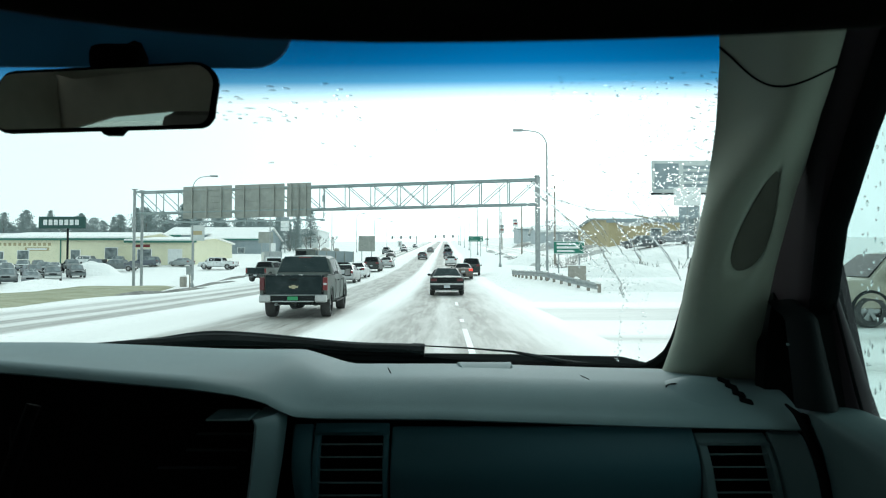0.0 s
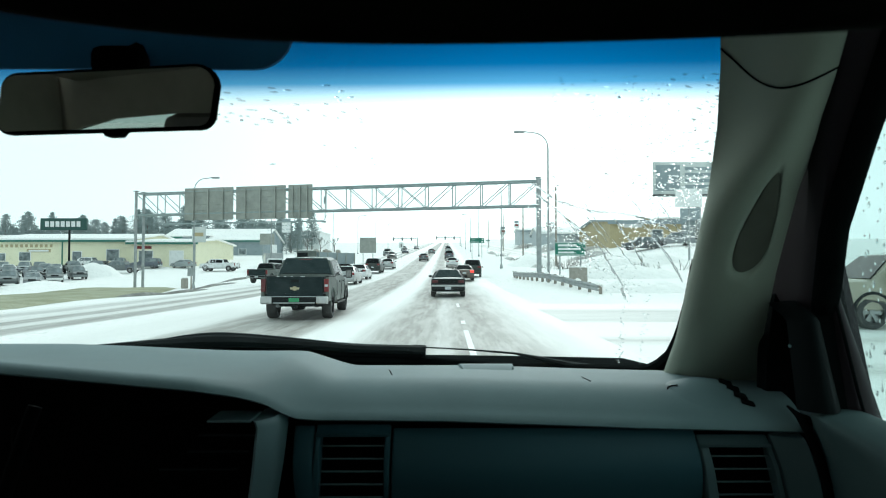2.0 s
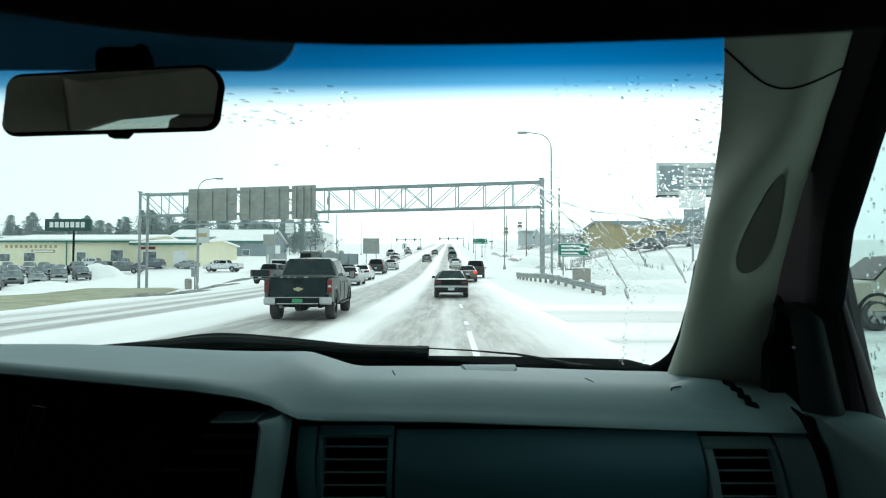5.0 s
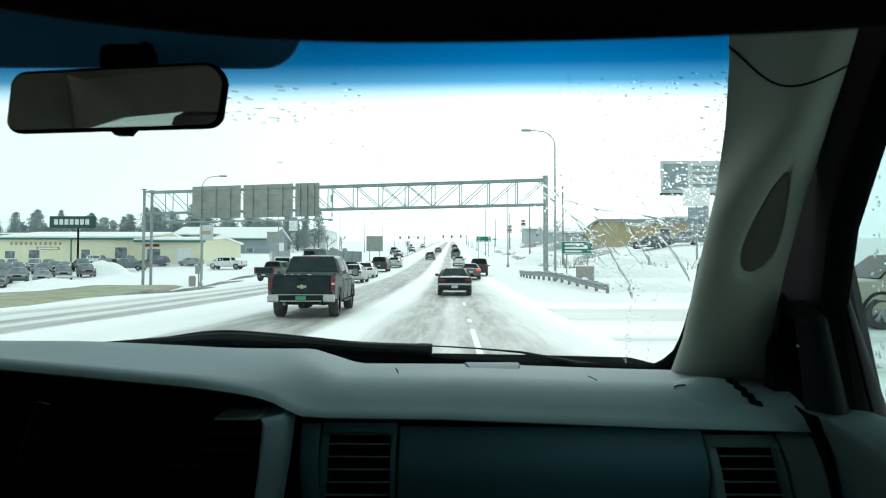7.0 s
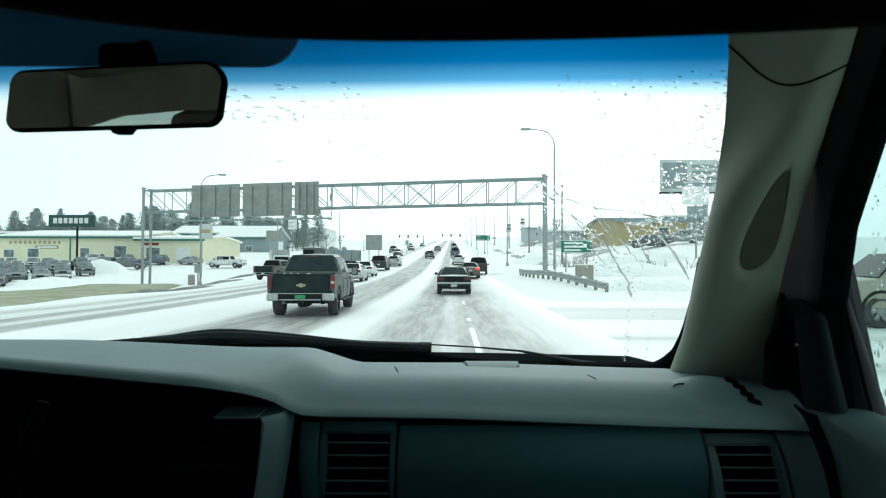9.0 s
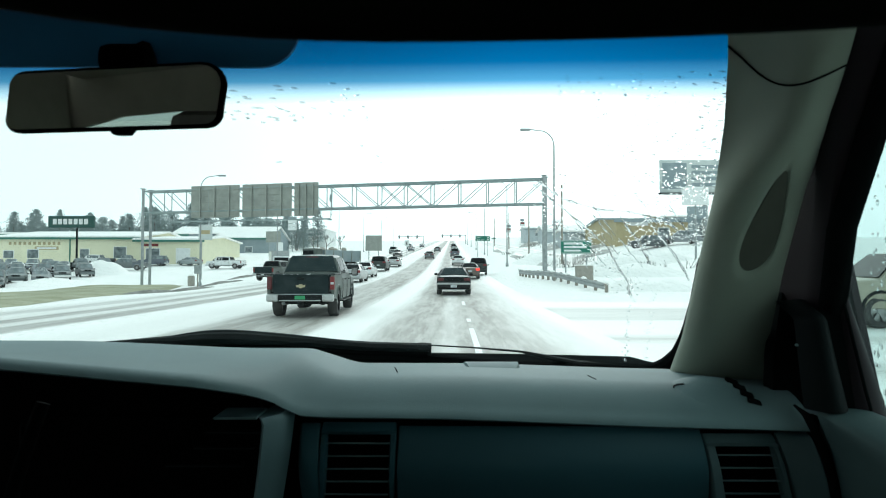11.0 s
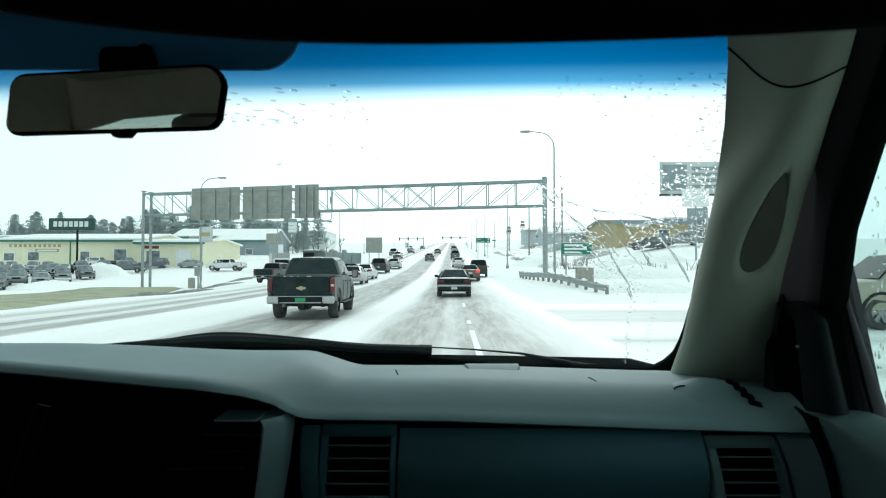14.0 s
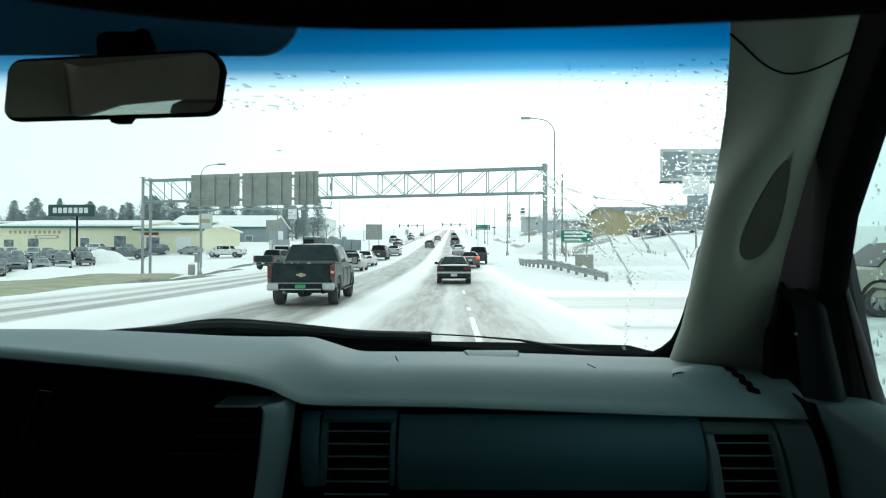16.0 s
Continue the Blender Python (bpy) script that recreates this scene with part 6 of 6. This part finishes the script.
# the right vent's surround takes TRIM for the light falling on it
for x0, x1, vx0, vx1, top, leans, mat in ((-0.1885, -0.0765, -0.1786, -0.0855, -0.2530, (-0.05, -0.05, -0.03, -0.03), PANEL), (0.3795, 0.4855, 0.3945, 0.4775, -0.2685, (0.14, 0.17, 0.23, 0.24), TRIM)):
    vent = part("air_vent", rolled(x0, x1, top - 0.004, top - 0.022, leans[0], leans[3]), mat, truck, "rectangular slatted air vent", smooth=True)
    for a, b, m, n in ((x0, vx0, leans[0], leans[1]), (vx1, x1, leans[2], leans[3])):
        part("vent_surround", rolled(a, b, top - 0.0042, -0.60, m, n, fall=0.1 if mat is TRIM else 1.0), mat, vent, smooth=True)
    # black backing: shade inside the vent put into its colour
    part("vent_well", boxed((x0 - 0.01, FACE + 0.05, -0.60), (x1 + 0.08, FACE + 0.07, top - 0.01)), SEAL, vent)
    # thin pale strips stand for the lit front edges of the slats
    for k in range(7):
        z = top - 0.022 - 0.016 - 0.0190 * k
        bm = bmesh.new()
        a, b = vx0 + leans[1] * (top - z), vx1 + leans[2] * (top - z)
        prism(bm, [Vector((a, FACE + 0.010, z)), Vector((a, FACE + 0.010, z + 0.0015)), Vector((a, FACE + 0.014, z + 0.0013)), Vector((a, FACE + 0.014, z))], (b - a, 0, 0))
        part("slat", bm, TRIM, vent)
# corner speaker pod with its grille
def pod_at(x, y):
    """Height of the dashboard with the low speaker swelling in its corner."""
    r = math.hypot((x - 0.436) / 0.075, (y - 1.055) / 0.062)
    return dash_z(x, y) - 0.002 + 0.013 * (1 - smooth01(r, 0.25, 1.0))


pod = part("speaker_pod", sheet(lambda u, v: Vector((x, y, pod_at(x, y))) if (x := 0.436 + 0.075 * v * math.cos(6.2832 * u)) is not None and (y := 1.055 + 0.062 * v * math.sin(6.2832 * u)) else None, 36, 14), DASH, truck, "low rounded speaker pod in the dash corner", smooth=True)
for k in range(4):
    f = k / 3
    x, y = 0.4720 + 0.020 * f, 1.055 - 0.036 * f
    bm = boxed((-0.0105, -0.0078, -0.003), (0.0105, 0.0078, 0.0022), 0.0015)
    bmesh.ops.transform(bm, matrix=Matrix.Translation((x, y, pod_at(x, y) + 0.002)) @ Euler((radians(10), radians(16), radians(-12))).to_matrix().to_4x4(), verts=bm.verts[:])
    part("pod_slot", bm, SEAL, pod)

part("pod_joint", tubed([(x, y, pod_at(x, y) + 0.0012) for x, y in ((0.372, 1.044), (0.374, 1.050), (0.381, 1.051), (0.390, 1.047))], 0.0012, 5), SEAL, pod)

# centre stack and instruments, their deep shade put into a near-black colour
part("stack_trim", loft(bmesh.new(), [[Vector((x, y, z)) for x, y in ((-0.252 - b, 0.855), (-0.247 - b, 0.848), (-0.226 - b * 1.3, 0.872), (-0.222 - b * 1.3, 0.92), (-0.252 - b, 0.92))] for z, b in ((-0.229, 0.004), (-0.238, 0.0), (-0.30, 0.006), (-0.42, 0.021), (-0.60, 0.035))]), TRIM, truck, "pale grey centre stack edge", smooth=True)
part("stack_ledge", boxed((-0.315, 0.845, -0.230), (-0.256, 0.90, -0.2265), 0.002, 2), TRIM, truck)
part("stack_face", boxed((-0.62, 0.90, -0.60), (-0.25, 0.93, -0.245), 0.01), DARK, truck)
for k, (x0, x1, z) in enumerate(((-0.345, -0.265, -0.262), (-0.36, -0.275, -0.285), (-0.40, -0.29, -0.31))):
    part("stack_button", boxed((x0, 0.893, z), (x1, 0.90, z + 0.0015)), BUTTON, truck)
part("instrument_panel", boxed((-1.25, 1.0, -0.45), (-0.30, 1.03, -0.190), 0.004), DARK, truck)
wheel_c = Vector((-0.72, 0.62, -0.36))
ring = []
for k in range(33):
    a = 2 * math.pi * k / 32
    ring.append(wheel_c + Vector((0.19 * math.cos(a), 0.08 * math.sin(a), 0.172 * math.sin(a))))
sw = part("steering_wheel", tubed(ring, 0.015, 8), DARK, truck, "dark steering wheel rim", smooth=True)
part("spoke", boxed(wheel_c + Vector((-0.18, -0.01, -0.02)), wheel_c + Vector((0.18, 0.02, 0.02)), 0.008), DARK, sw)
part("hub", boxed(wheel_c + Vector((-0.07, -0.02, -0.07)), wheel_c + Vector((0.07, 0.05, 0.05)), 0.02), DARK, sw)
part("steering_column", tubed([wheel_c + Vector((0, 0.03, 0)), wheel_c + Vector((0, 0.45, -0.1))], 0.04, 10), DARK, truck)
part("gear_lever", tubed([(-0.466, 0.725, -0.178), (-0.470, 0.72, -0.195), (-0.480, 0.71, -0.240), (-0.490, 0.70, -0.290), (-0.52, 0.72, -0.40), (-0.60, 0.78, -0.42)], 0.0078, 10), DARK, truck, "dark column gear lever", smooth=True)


for ob in list(truck.children):                          # the dashboard's face is scaled about the eye, back under its lip, to keep its look in the view
    if ob.name.split(".")[0] in ("dash_end_trim", "glovebox_door", "dash_backing", "air_vent", "stack_trim", "stack_ledge", "stack_face", "stack_button"):
        ob.matrix_basis = Matrix.Scale(DEEP, 4)


# right A-pillar ---------------------------------------------------
PATH_P = [Vector(p) for p in ((0.53, 1.26, -0.34), (0.505, 1.20, -0.255), (0.480, 1.105, -0.160), (0.452, 0.985, -0.03), (0.434, 0.885, 0.085), (0.416, 0.80, 0.165), (0.400, 0.725, 0.228), (0.382, 0.655, 0.285))]
HALF_P = (0.105, 0.088, 0.070, 0.062, 0.058, 0.063, 0.074, 0.086)


def pillar_at(u, v, proud=0.0):
    """v from foot to head, u across from the windshield edge to the door edge."""
    f = v * (len(PATH_P) - 1)
    i = min(int(f), len(PATH_P) - 2)
    f -= i
    c = PATH_P[i].lerp(PATH_P[i + 1], f)
    h = HALF_P[i] + (HALF_P[i + 1] - HALF_P[i]) * f
    way = Vector((0.91, -0.42, 0.0))
    toward = Vector((-0.42, -0.91, 0.0))
    q = 2 * u - 1
    t = (v - 0.422) / 0.185
    wide = 0.25 * (1 - 0.72 * min(1.1, max(-0.1, t)))
    hollow = 1 - ((u - 0.60 - 0.12 * t) / wide) ** 2 - (2 * t - 1) ** 2        # a teardrop, its tip up and towards the door
    return c + way * h * q + toward * ((0.050 + 0.016 * smooth01(v, 0.45, 0.75)) * math.sin(math.pi * u ** (0.6 + 1.1 * smooth01(v, 0.52, 0.72))) ** 0.8 + proud - 0.02 - 0.017 * smooth01(hollow, -0.45, 0.6))


pillar = part("pillar_trim", sheet(lambda u, v: pillar_at(u, v), 44, 150), PILLAR, truck, "pale grey padded windshield pillar trim", smooth=True)
part("trim_joint", tubed([pillar_at(0.95 * k / 20, 0.893 - 0.126 * math.sin(math.pi * k / 20 / 1.22), 0.001) for k in range(21)], 0.0014, 5), SEAL, pillar, "curved joint in the trim")
GRIP = []
for k in range(40):                                       # a teardrop, its tip up and towards the door
    a = 2 * math.pi * k / 40
    t = 0.5 - 0.5 * math.cos(a)
    GRIP.append((0.60 + 0.12 * t + 0.25 * math.sin(a) * (1 - 0.72 * t) * (1.15 if a < math.pi else 1.0), 0.422 + 0.185 * t))
GU, GV = 0.66, 0.505


def grip_ring(grow, proud):
    return [pillar_at(GU + (u - GU) * grow, GV + (v - GV) * grow, proud) for u, v in GRIP]


# a separate darker patch follows the hollow
gm = loft(bmesh.new(), [grip_ring(0.97 - 0.094 * k, 0.0012) for k in range(11)], True, True)
part("grip_recess", gm, RECESS, pillar, "dark teardrop grip recess", smooth=True)
left = part("pillar_trim", sheet(lambda u, v: Vector((2 * MID, 0, 0)) + Vector((-pillar_at(u, v).x, pillar_at(u, v).y, pillar_at(u, v).z)), 12, 20), PILLAR, truck, "far windshield pillar trim", smooth=True)

# added black plate, cut to the view: shade between pillar and door in its colour
part("jamb_shade_plate", prism(bmesh.new(), [Vector((1.06 * x, 1.06, 1.06 * z)) for x, z in ((0.510, -0.25), (0.512, -0.17), (0.521, -0.10), (0.533, -0.03), (0.547, 0.02), (0.60, 0.02), (0.62, -0.25))], (0, 0.03, 0)), SEAL, truck)

# right door: frame, sail panel, glass and padded sill
bar = [Vector(p) for p in ((0.69, 1.16, -0.36), (0.66, 1.10, -0.25), (0.615, 1.02, -0.13), (0.560, 0.90, 0.03), (0.51, 0.79, 0.14), (0.463, 0.68, 0.225), (0.43, 0.58, 0.29))]
frame_bm = bmesh.new()
rings = []
for p in bar:
    way, tow = Vector((0.86, -0.5, 0)), Vector((-0.5, -0.86, 0))
    fr = 0.026 * smooth01(p.z, 0.06, 0.2)
    rings.append([p + way * a + tow * b for a, b in ((-0.12, -0.10), (-0.05, -0.03), (-0.04, 0.0), (-0.020, 0.02), (-0.008 + fr, 0.015), (-0.006 + fr, -0.04), (-0.12, -0.12))])
loft(frame_bm, rings)
door = part("door_frame", frame_bm, DOOR_DARK, truck, "dark window frame of the passenger door", smooth=True)
part("weather_strip", tubed([p + Vector((-0.010 + 0.026 * smooth01(p.z, 0.06, 0.2), -0.012, 0.0)) for p in bar], 0.019, 10), SEAL, door, smooth=True)
def sail_at(u, v):
    """The padded corner of the door below the mirror: u across, v down."""
    x0, x1 = 0.524 + 0.007 * v, 0.569 + 0.028 * v
    q = 2 * u - 1
    z = -0.078 - 0.160 * v
    return Vector((x0 + (x1 - x0) * u, 0.938 + 0.030 * q * q + 0.05 * max(0.0, 0.14 - v) / 0.14 - 0.02 * v, z - 0.006 * q * q * (1 - v)))


part("sail_panel", sheet(sail_at, 14, 24), SAIL, door, "black mirror sail panel", smooth=True)
part("sail_seal", sheet(lambda u, v: Vector(((0.566 + 0.032 * v) * (1 - u) + (0.589 + 0.029 * v) * u, 0.972 - 0.012 * u, -0.078 - 0.180 * v)), 3, 12), SEAL, door)
part("window_trim", sheet(lambda u, v: Vector(((0.586 + 0.029 * v) * (1 - u) + (0.608 + 0.066 * v) * u, 0.956 + 0.012 * (2 * u - 1) ** 2, -0.070 - 0.190 * v)), 10, 16), DOOR_DARK, door, "dark brown window surround", smooth=True)
part("trim_joint", tubed([(0.590, 0.952, -0.070), (0.598, 0.952, -0.101), (0.624, 0.950, -0.211), (0.637, 0.948, -0.262)], 0.0024, 6), SEAL, door)
part("lock_pin", tubed([(0.512, 0.932, -0.141), (0.513, 0.935, -0.141)], 0.0022, 8), TRIM, door)
PAD_CUT = ((0.640, -0.62), (0.615, -0.50), (0.593, -0.41), (0.5835, -0.374), (0.5690, -0.3046), (0.5563, -0.275), (0.5455, -0.2495), (0.5440, -0.2420), (0.5520, -0.2370), (0.575, -0.2350), (0.5985, -0.2350), (0.622, -0.238), (0.642, -0.246), (0.660, -0.262))


PAD_REAR = ((0.640, -0.62), (0.615, -0.50), (0.597, -0.41), (0.590, -0.374), (0.581, -0.325), (0.5785, -0.305), (0.5785, -0.290), (0.5805, -0.278), (0.5855, -0.266), (0.594, -0.256), (0.607, -0.249), (0.625, -0.247), (0.643, -0.251), (0.660, -0.262))


def sill_at(u, v):
    """The padded top of the door: u from its head backwards, v over its section; behind the head its shoulder is rounder."""
    y = 0.950 - 1.45 * u ** 1.6
    f = v * (len(PAD_CUT) - 1)
    i = min(int(f), len(PAD_CUT) - 2)
    f -= i
    w = smooth01(0.95 - y, 0.0, 0.18)
    turn = 0.008 * smooth01(y, 0.90, 0.950)
    x, z = ((1 - w) * ((1 - f) * PAD_CUT[i][k] + f * PAD_CUT[i + 1][k]) + w * ((1 - f) * PAD_REAR[i][k] + f * PAD_REAR[i + 1][k]) for k in (0, 1))
    return Vector((x + turn, y, z - 0.4 * turn))


part("door_pad", sheet(sill_at, 40, 36), PAD, door, "rounded grey door pad", smooth=True)
part("door_gap", tubed([(0.630, 0.97, -0.60), (0.5965, 0.97, -0.405), (0.588, 0.97, -0.3543), (0.5755, 0.97, -0.311), (0.561, 0.972, -0.2764), (0.553, 0.984, -0.2555), (0.548, 1.005, -0.2470)], [0.008, 0.008, 0.008, 0.008, 0.007, 0.005, 0.002], 8), SEAL, truck)
# added panel, mostly out of sight, that keeps window light off the dashboard's end
part("mirror_mount", prism(bmesh.new(), [Vector((0.664, y, z)) for y, z in ((0.985, -0.30), (1.30, -0.30), (1.30, 0.12), (1.08, 0.03), (1.035, -0.10), (0.985, -0.25))], (0.012, 0, 0)), DOOR_DARK, door, "added door corner that blocks side light, mostly hidden")
part("door_glass", boxed((0.655, -0.4, -0.25), (0.659, 1.08, 0.33)), SIDE_PANE, door, "wet side window")
wet = bmesh.new()
rng = random.Random(3)
for _ in range(160):
    c = Vector((0.6605, rng.uniform(0.78, 1.0), rng.uniform(-0.22, 0.2)))
    a, b = rng.uniform(0.0012, 0.004), rng.uniform(0.0015, 0.006)
    loft(wet, [[c + Vector((h * 0.0012, a * r * math.cos(t), b * r * math.sin(t))) for t in (2 * math.pi * i / 8 for i in range(8))] for r, h in ((1, 0), (0.7, 0.7), (0.2, 1))])
wd = part("rain_drops", wet, WATER, door, "water drops on the side window", smooth=True)
wd.visible_shadow = False
wd["kind"] = "stuff"

# visors, header, mirror
vis = bmesh.new()
rings = []
for k in range(25):
    x = -0.466 + 0.926 * k / 24
    zl = 0.1255 + (0.031 if x < -0.03 else 0.0097) * ((x + 0.03) / 0.3) ** 2
    rings.append([Vector((x, 0.3825 - 0.0175 * math.cos(b), zl + 0.0165 - 0.0165 * math.sin(b))) for b in (math.pi * j / 10 for j in range(11))] + [Vector((x, 0.40, 0.30)), Vector((x, 0.365, 0.30))])
visor = part("sun_visor", loft(vis, rings), VISOR, truck, "padded sun visor, its shaded side near black", smooth=True)
visor.matrix_basis = Matrix.Scale(0.70, 4)                # scaled towards the eye: same outline in the camera's view, softer edge
# separate sheet that paints the visor's lit side brown
part("visor_lining", prism(bmesh.new(), [Vector((-0.465 + 0.922 * k / 12, 0.4015, 0.160 + 0.016 * min(1.25, ((-0.515 + 0.922 * k / 12) / 0.3) ** 2))) for k in range(13)] + [Vector((0.457, 0.4015, 0.299)), Vector((-0.465, 0.4015, 0.299))], (0, 0.003, 0)), VISOR_LIT, visor, "brown sheet for the visor's lit windshield side")
nv = [(-1.10, 0.33), (-1.10, 0.219), (-0.70, 0.216), (-0.222, 0.214)] + [(-0.222 + 0.046 * math.sin(a), 0.259 - 0.045 * math.cos(a)) for a in (math.pi / 2 * k / 6 for k in range(1, 7))] + [(-0.172, 0.33)]
part("sun_visor", prism(bmesh.new(), [Vector((x, 0.745, z)) for x, z in nv], (0, 0.006, 0)), NAVY, truck, "dark blue driver's sun visor")

MC = Vector((-0.3600, 0.68, 0.1625))


def mirror_outline(grow, y):
    pts = []
    for cx, cz, a0, r in ((0.098, 0.010, 0, 0.022), (-0.095, 0.012, 90, 0.018), (-0.108, -0.020, 180, 0.012), (0.098, -0.018, 270, 0.016)):
        for k in range(6):
            a = radians(a0 + 90 * k / 5)
            pts.append(Vector((cx + (r + grow) * math.cos(a), y, cz + (r + grow) * math.sin(a))))
    return pts


MM = Matrix.Translation(MC) @ Matrix.Rotation(radians(-2), 4, "Y") @ Matrix.Rotation(radians(-1), 4, "Z") @ Matrix.Rotation(radians(5.0), 4, "X")


def in_mirror(bm):
    bmesh.ops.transform(bm, matrix=MM, verts=bm.verts[:])
    return bm


house = part("rear_view_mirror", in_mirror(loft(bmesh.new(), [mirror_outline(g, y) for g, y in ((0.0005, -0.002), (0.002, 0.0), (0.002, 0.006), (-0.006, 0.026), (-0.016, 0.036))], True, True)), DARK, truck, "wide black-framed rear view mirror", smooth=True)
part("mirror_glass", in_mirror(loft(bmesh.new(), [mirror_outline(-0.0018, -0.0045), mirror_outline(-0.0018, -0.002)])), MIRROR, house, "silvered mirror glass")
part("mirror_mount", boxed(MC + Vector((-0.03, 0.012, 0.030)), MC + Vector((0.028, 0.05, 0.066)), 0.012, 2), DARK, house, smooth=True)
part("mirror_stem", tubed([MC + Vector((0, 0.03, 0.05)), MC + Vector((0, 0.12, 0.10))], 0.012, 8), DARK, house)
part("day_night_tab", prism(bmesh.new(), [MC + Vector(p) for p in ((-0.004, -0.008, -0.033), (0.024, -0.008, -0.033), (0.019, -0.012, -0.0415), (0.004, -0.012, -0.0415))], (0, 0.012, 0)), DARK, house)

# the rest of the cab, which the mirror sees
part("roof_header", boxed((-1.12, 0.60, 0.262), (0.42, 0.71, 0.34), 0.02, 2), CLOTH, truck)
part("headliner", sheet(lambda u, v: Vector((-1.26 + 1.8 * u, 0.86 - 1.66 * v, 0.31 + 0.06 * math.sin(math.pi * u) + 0.03 * math.sin(math.pi * v))), 12, 12), CLOTH, truck, "grey cloth headliner", smooth=True)
part("roof_panel", sheet(lambda u, v: Vector((-1.30 + 1.88 * u, 0.88 - 1.70 * v, 0.345 + 0.06 * math.sin(math.pi * u) + 0.03 * math.sin(math.pi * v))), 8, 8), P_GREY, truck, "grey roof panel", smooth=True)
for x in (0.62, -1.36):
    part("side_pillar", boxed((x - 0.02, -0.78, -0.3), (x + 0.05, -0.45, 0.36), 0.02), CLOTH, truck)
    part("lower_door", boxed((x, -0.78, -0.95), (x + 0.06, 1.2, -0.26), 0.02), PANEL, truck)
    part("roof_rail", boxed((x - 0.08, -0.78, 0.28), (x + 0.03, 0.62, 0.36), 0.02), CLOTH, truck)
part("rear_wall", boxed((-1.36, -0.81, -0.95), (0.65, -0.78, -0.15), 0.01), CLOTH, truck)
over = [(-1.36, 0.36), (-1.36, 0.08), (-1.29, 0.150), (-1.15, 0.188), (-0.95, 0.205), (0.24, 0.205), (0.44, 0.188), (0.58, 0.150), (0.65, 0.08), (0.65, 0.36)]
part("rear_wall", prism(bmesh.new(), [Vector((x, -0.81, z)) for x, z in over], (0, 0.03, 0)), CLOTH, truck, "cloth trim over the rear window")
# dark panes added to hold back light from the rear of the cab
part("rear_window", boxed((-1.34, -0.800, -0.16), (0.63, -0.796, 0.21)), BACK_PANE, truck, "rear window tinted to dim the light from behind")
for x in (0.655, -1.345):
    part("dimming_pane", boxed((x, -0.50, -0.27), (x + 0.004, 0.10, 0.30)), REAR_PANE, truck, "added dark pane out of view that dims side light")
part("floor_pan", boxed((-1.36, -0.80, -0.99), (0.66, 1.4, -0.94), 0.01), DARK, truck)
part("firewall", boxed((-1.36, 1.38, -0.95), (0.66, 1.42, -0.288), 0.01), DARK, truck)
for x in (-0.78, 0.06):
    part("seat_base", boxed((x - 0.25, -0.35, -0.75), (x + 0.25, 0.15, -0.6), 0.05, 2), SEAT, truck)
    if x < -0.5:
        part("seat_back", boxed((x - 0.24, -0.48, -0.62), (x + 0.24, -0.34, 0.0), 0.05, 2), SEAT, truck)
        part("headrest", boxed((x - 0.02, -0.46, 0.0), (x + 0.26, -0.36, 0.190), 0.04, 2), SEAT, truck)
# outer body and running gear
part("hood", sheet(lambda u, v: Vector((-1.2 + 1.7 * u, 1.72 + 0.9 * v, -0.40 + 0.04 * math.sin(math.pi * u) - 0.08 * v)), 10, 8), P_GREY, truck, "grey hood", smooth=True)
part("nose", boxed((-1.28, 1.45, -1.1), (0.56, 2.62, -0.5), 0.08, 2), P_GREY, truck)
part("chassis", boxed((-0.9, -3.3, -1.15), (0.2, 2.5, -1.0), 0.02), BLACK, truck)
part("cargo_bed", boxed((-1.32, -3.3, -0.95), (0.60, -0.9, -0.45), 0.04), P_GREY, truck)
for x in (-1.22, 0.5):
    for y in (-2.3, 1.9):
        wb = bmesh.new()
        zc = -EYE + 0.4 - 0.03 * y
        tube(wb, [(x - 0.13, y, zc), (x - 0.09, y, zc), (x + 0.09, y, zc), (x + 0.13, y, zc)], [0.36, 0.4, 0.4, 0.36], 20)
        part("tyre", wb, TYRE, truck)
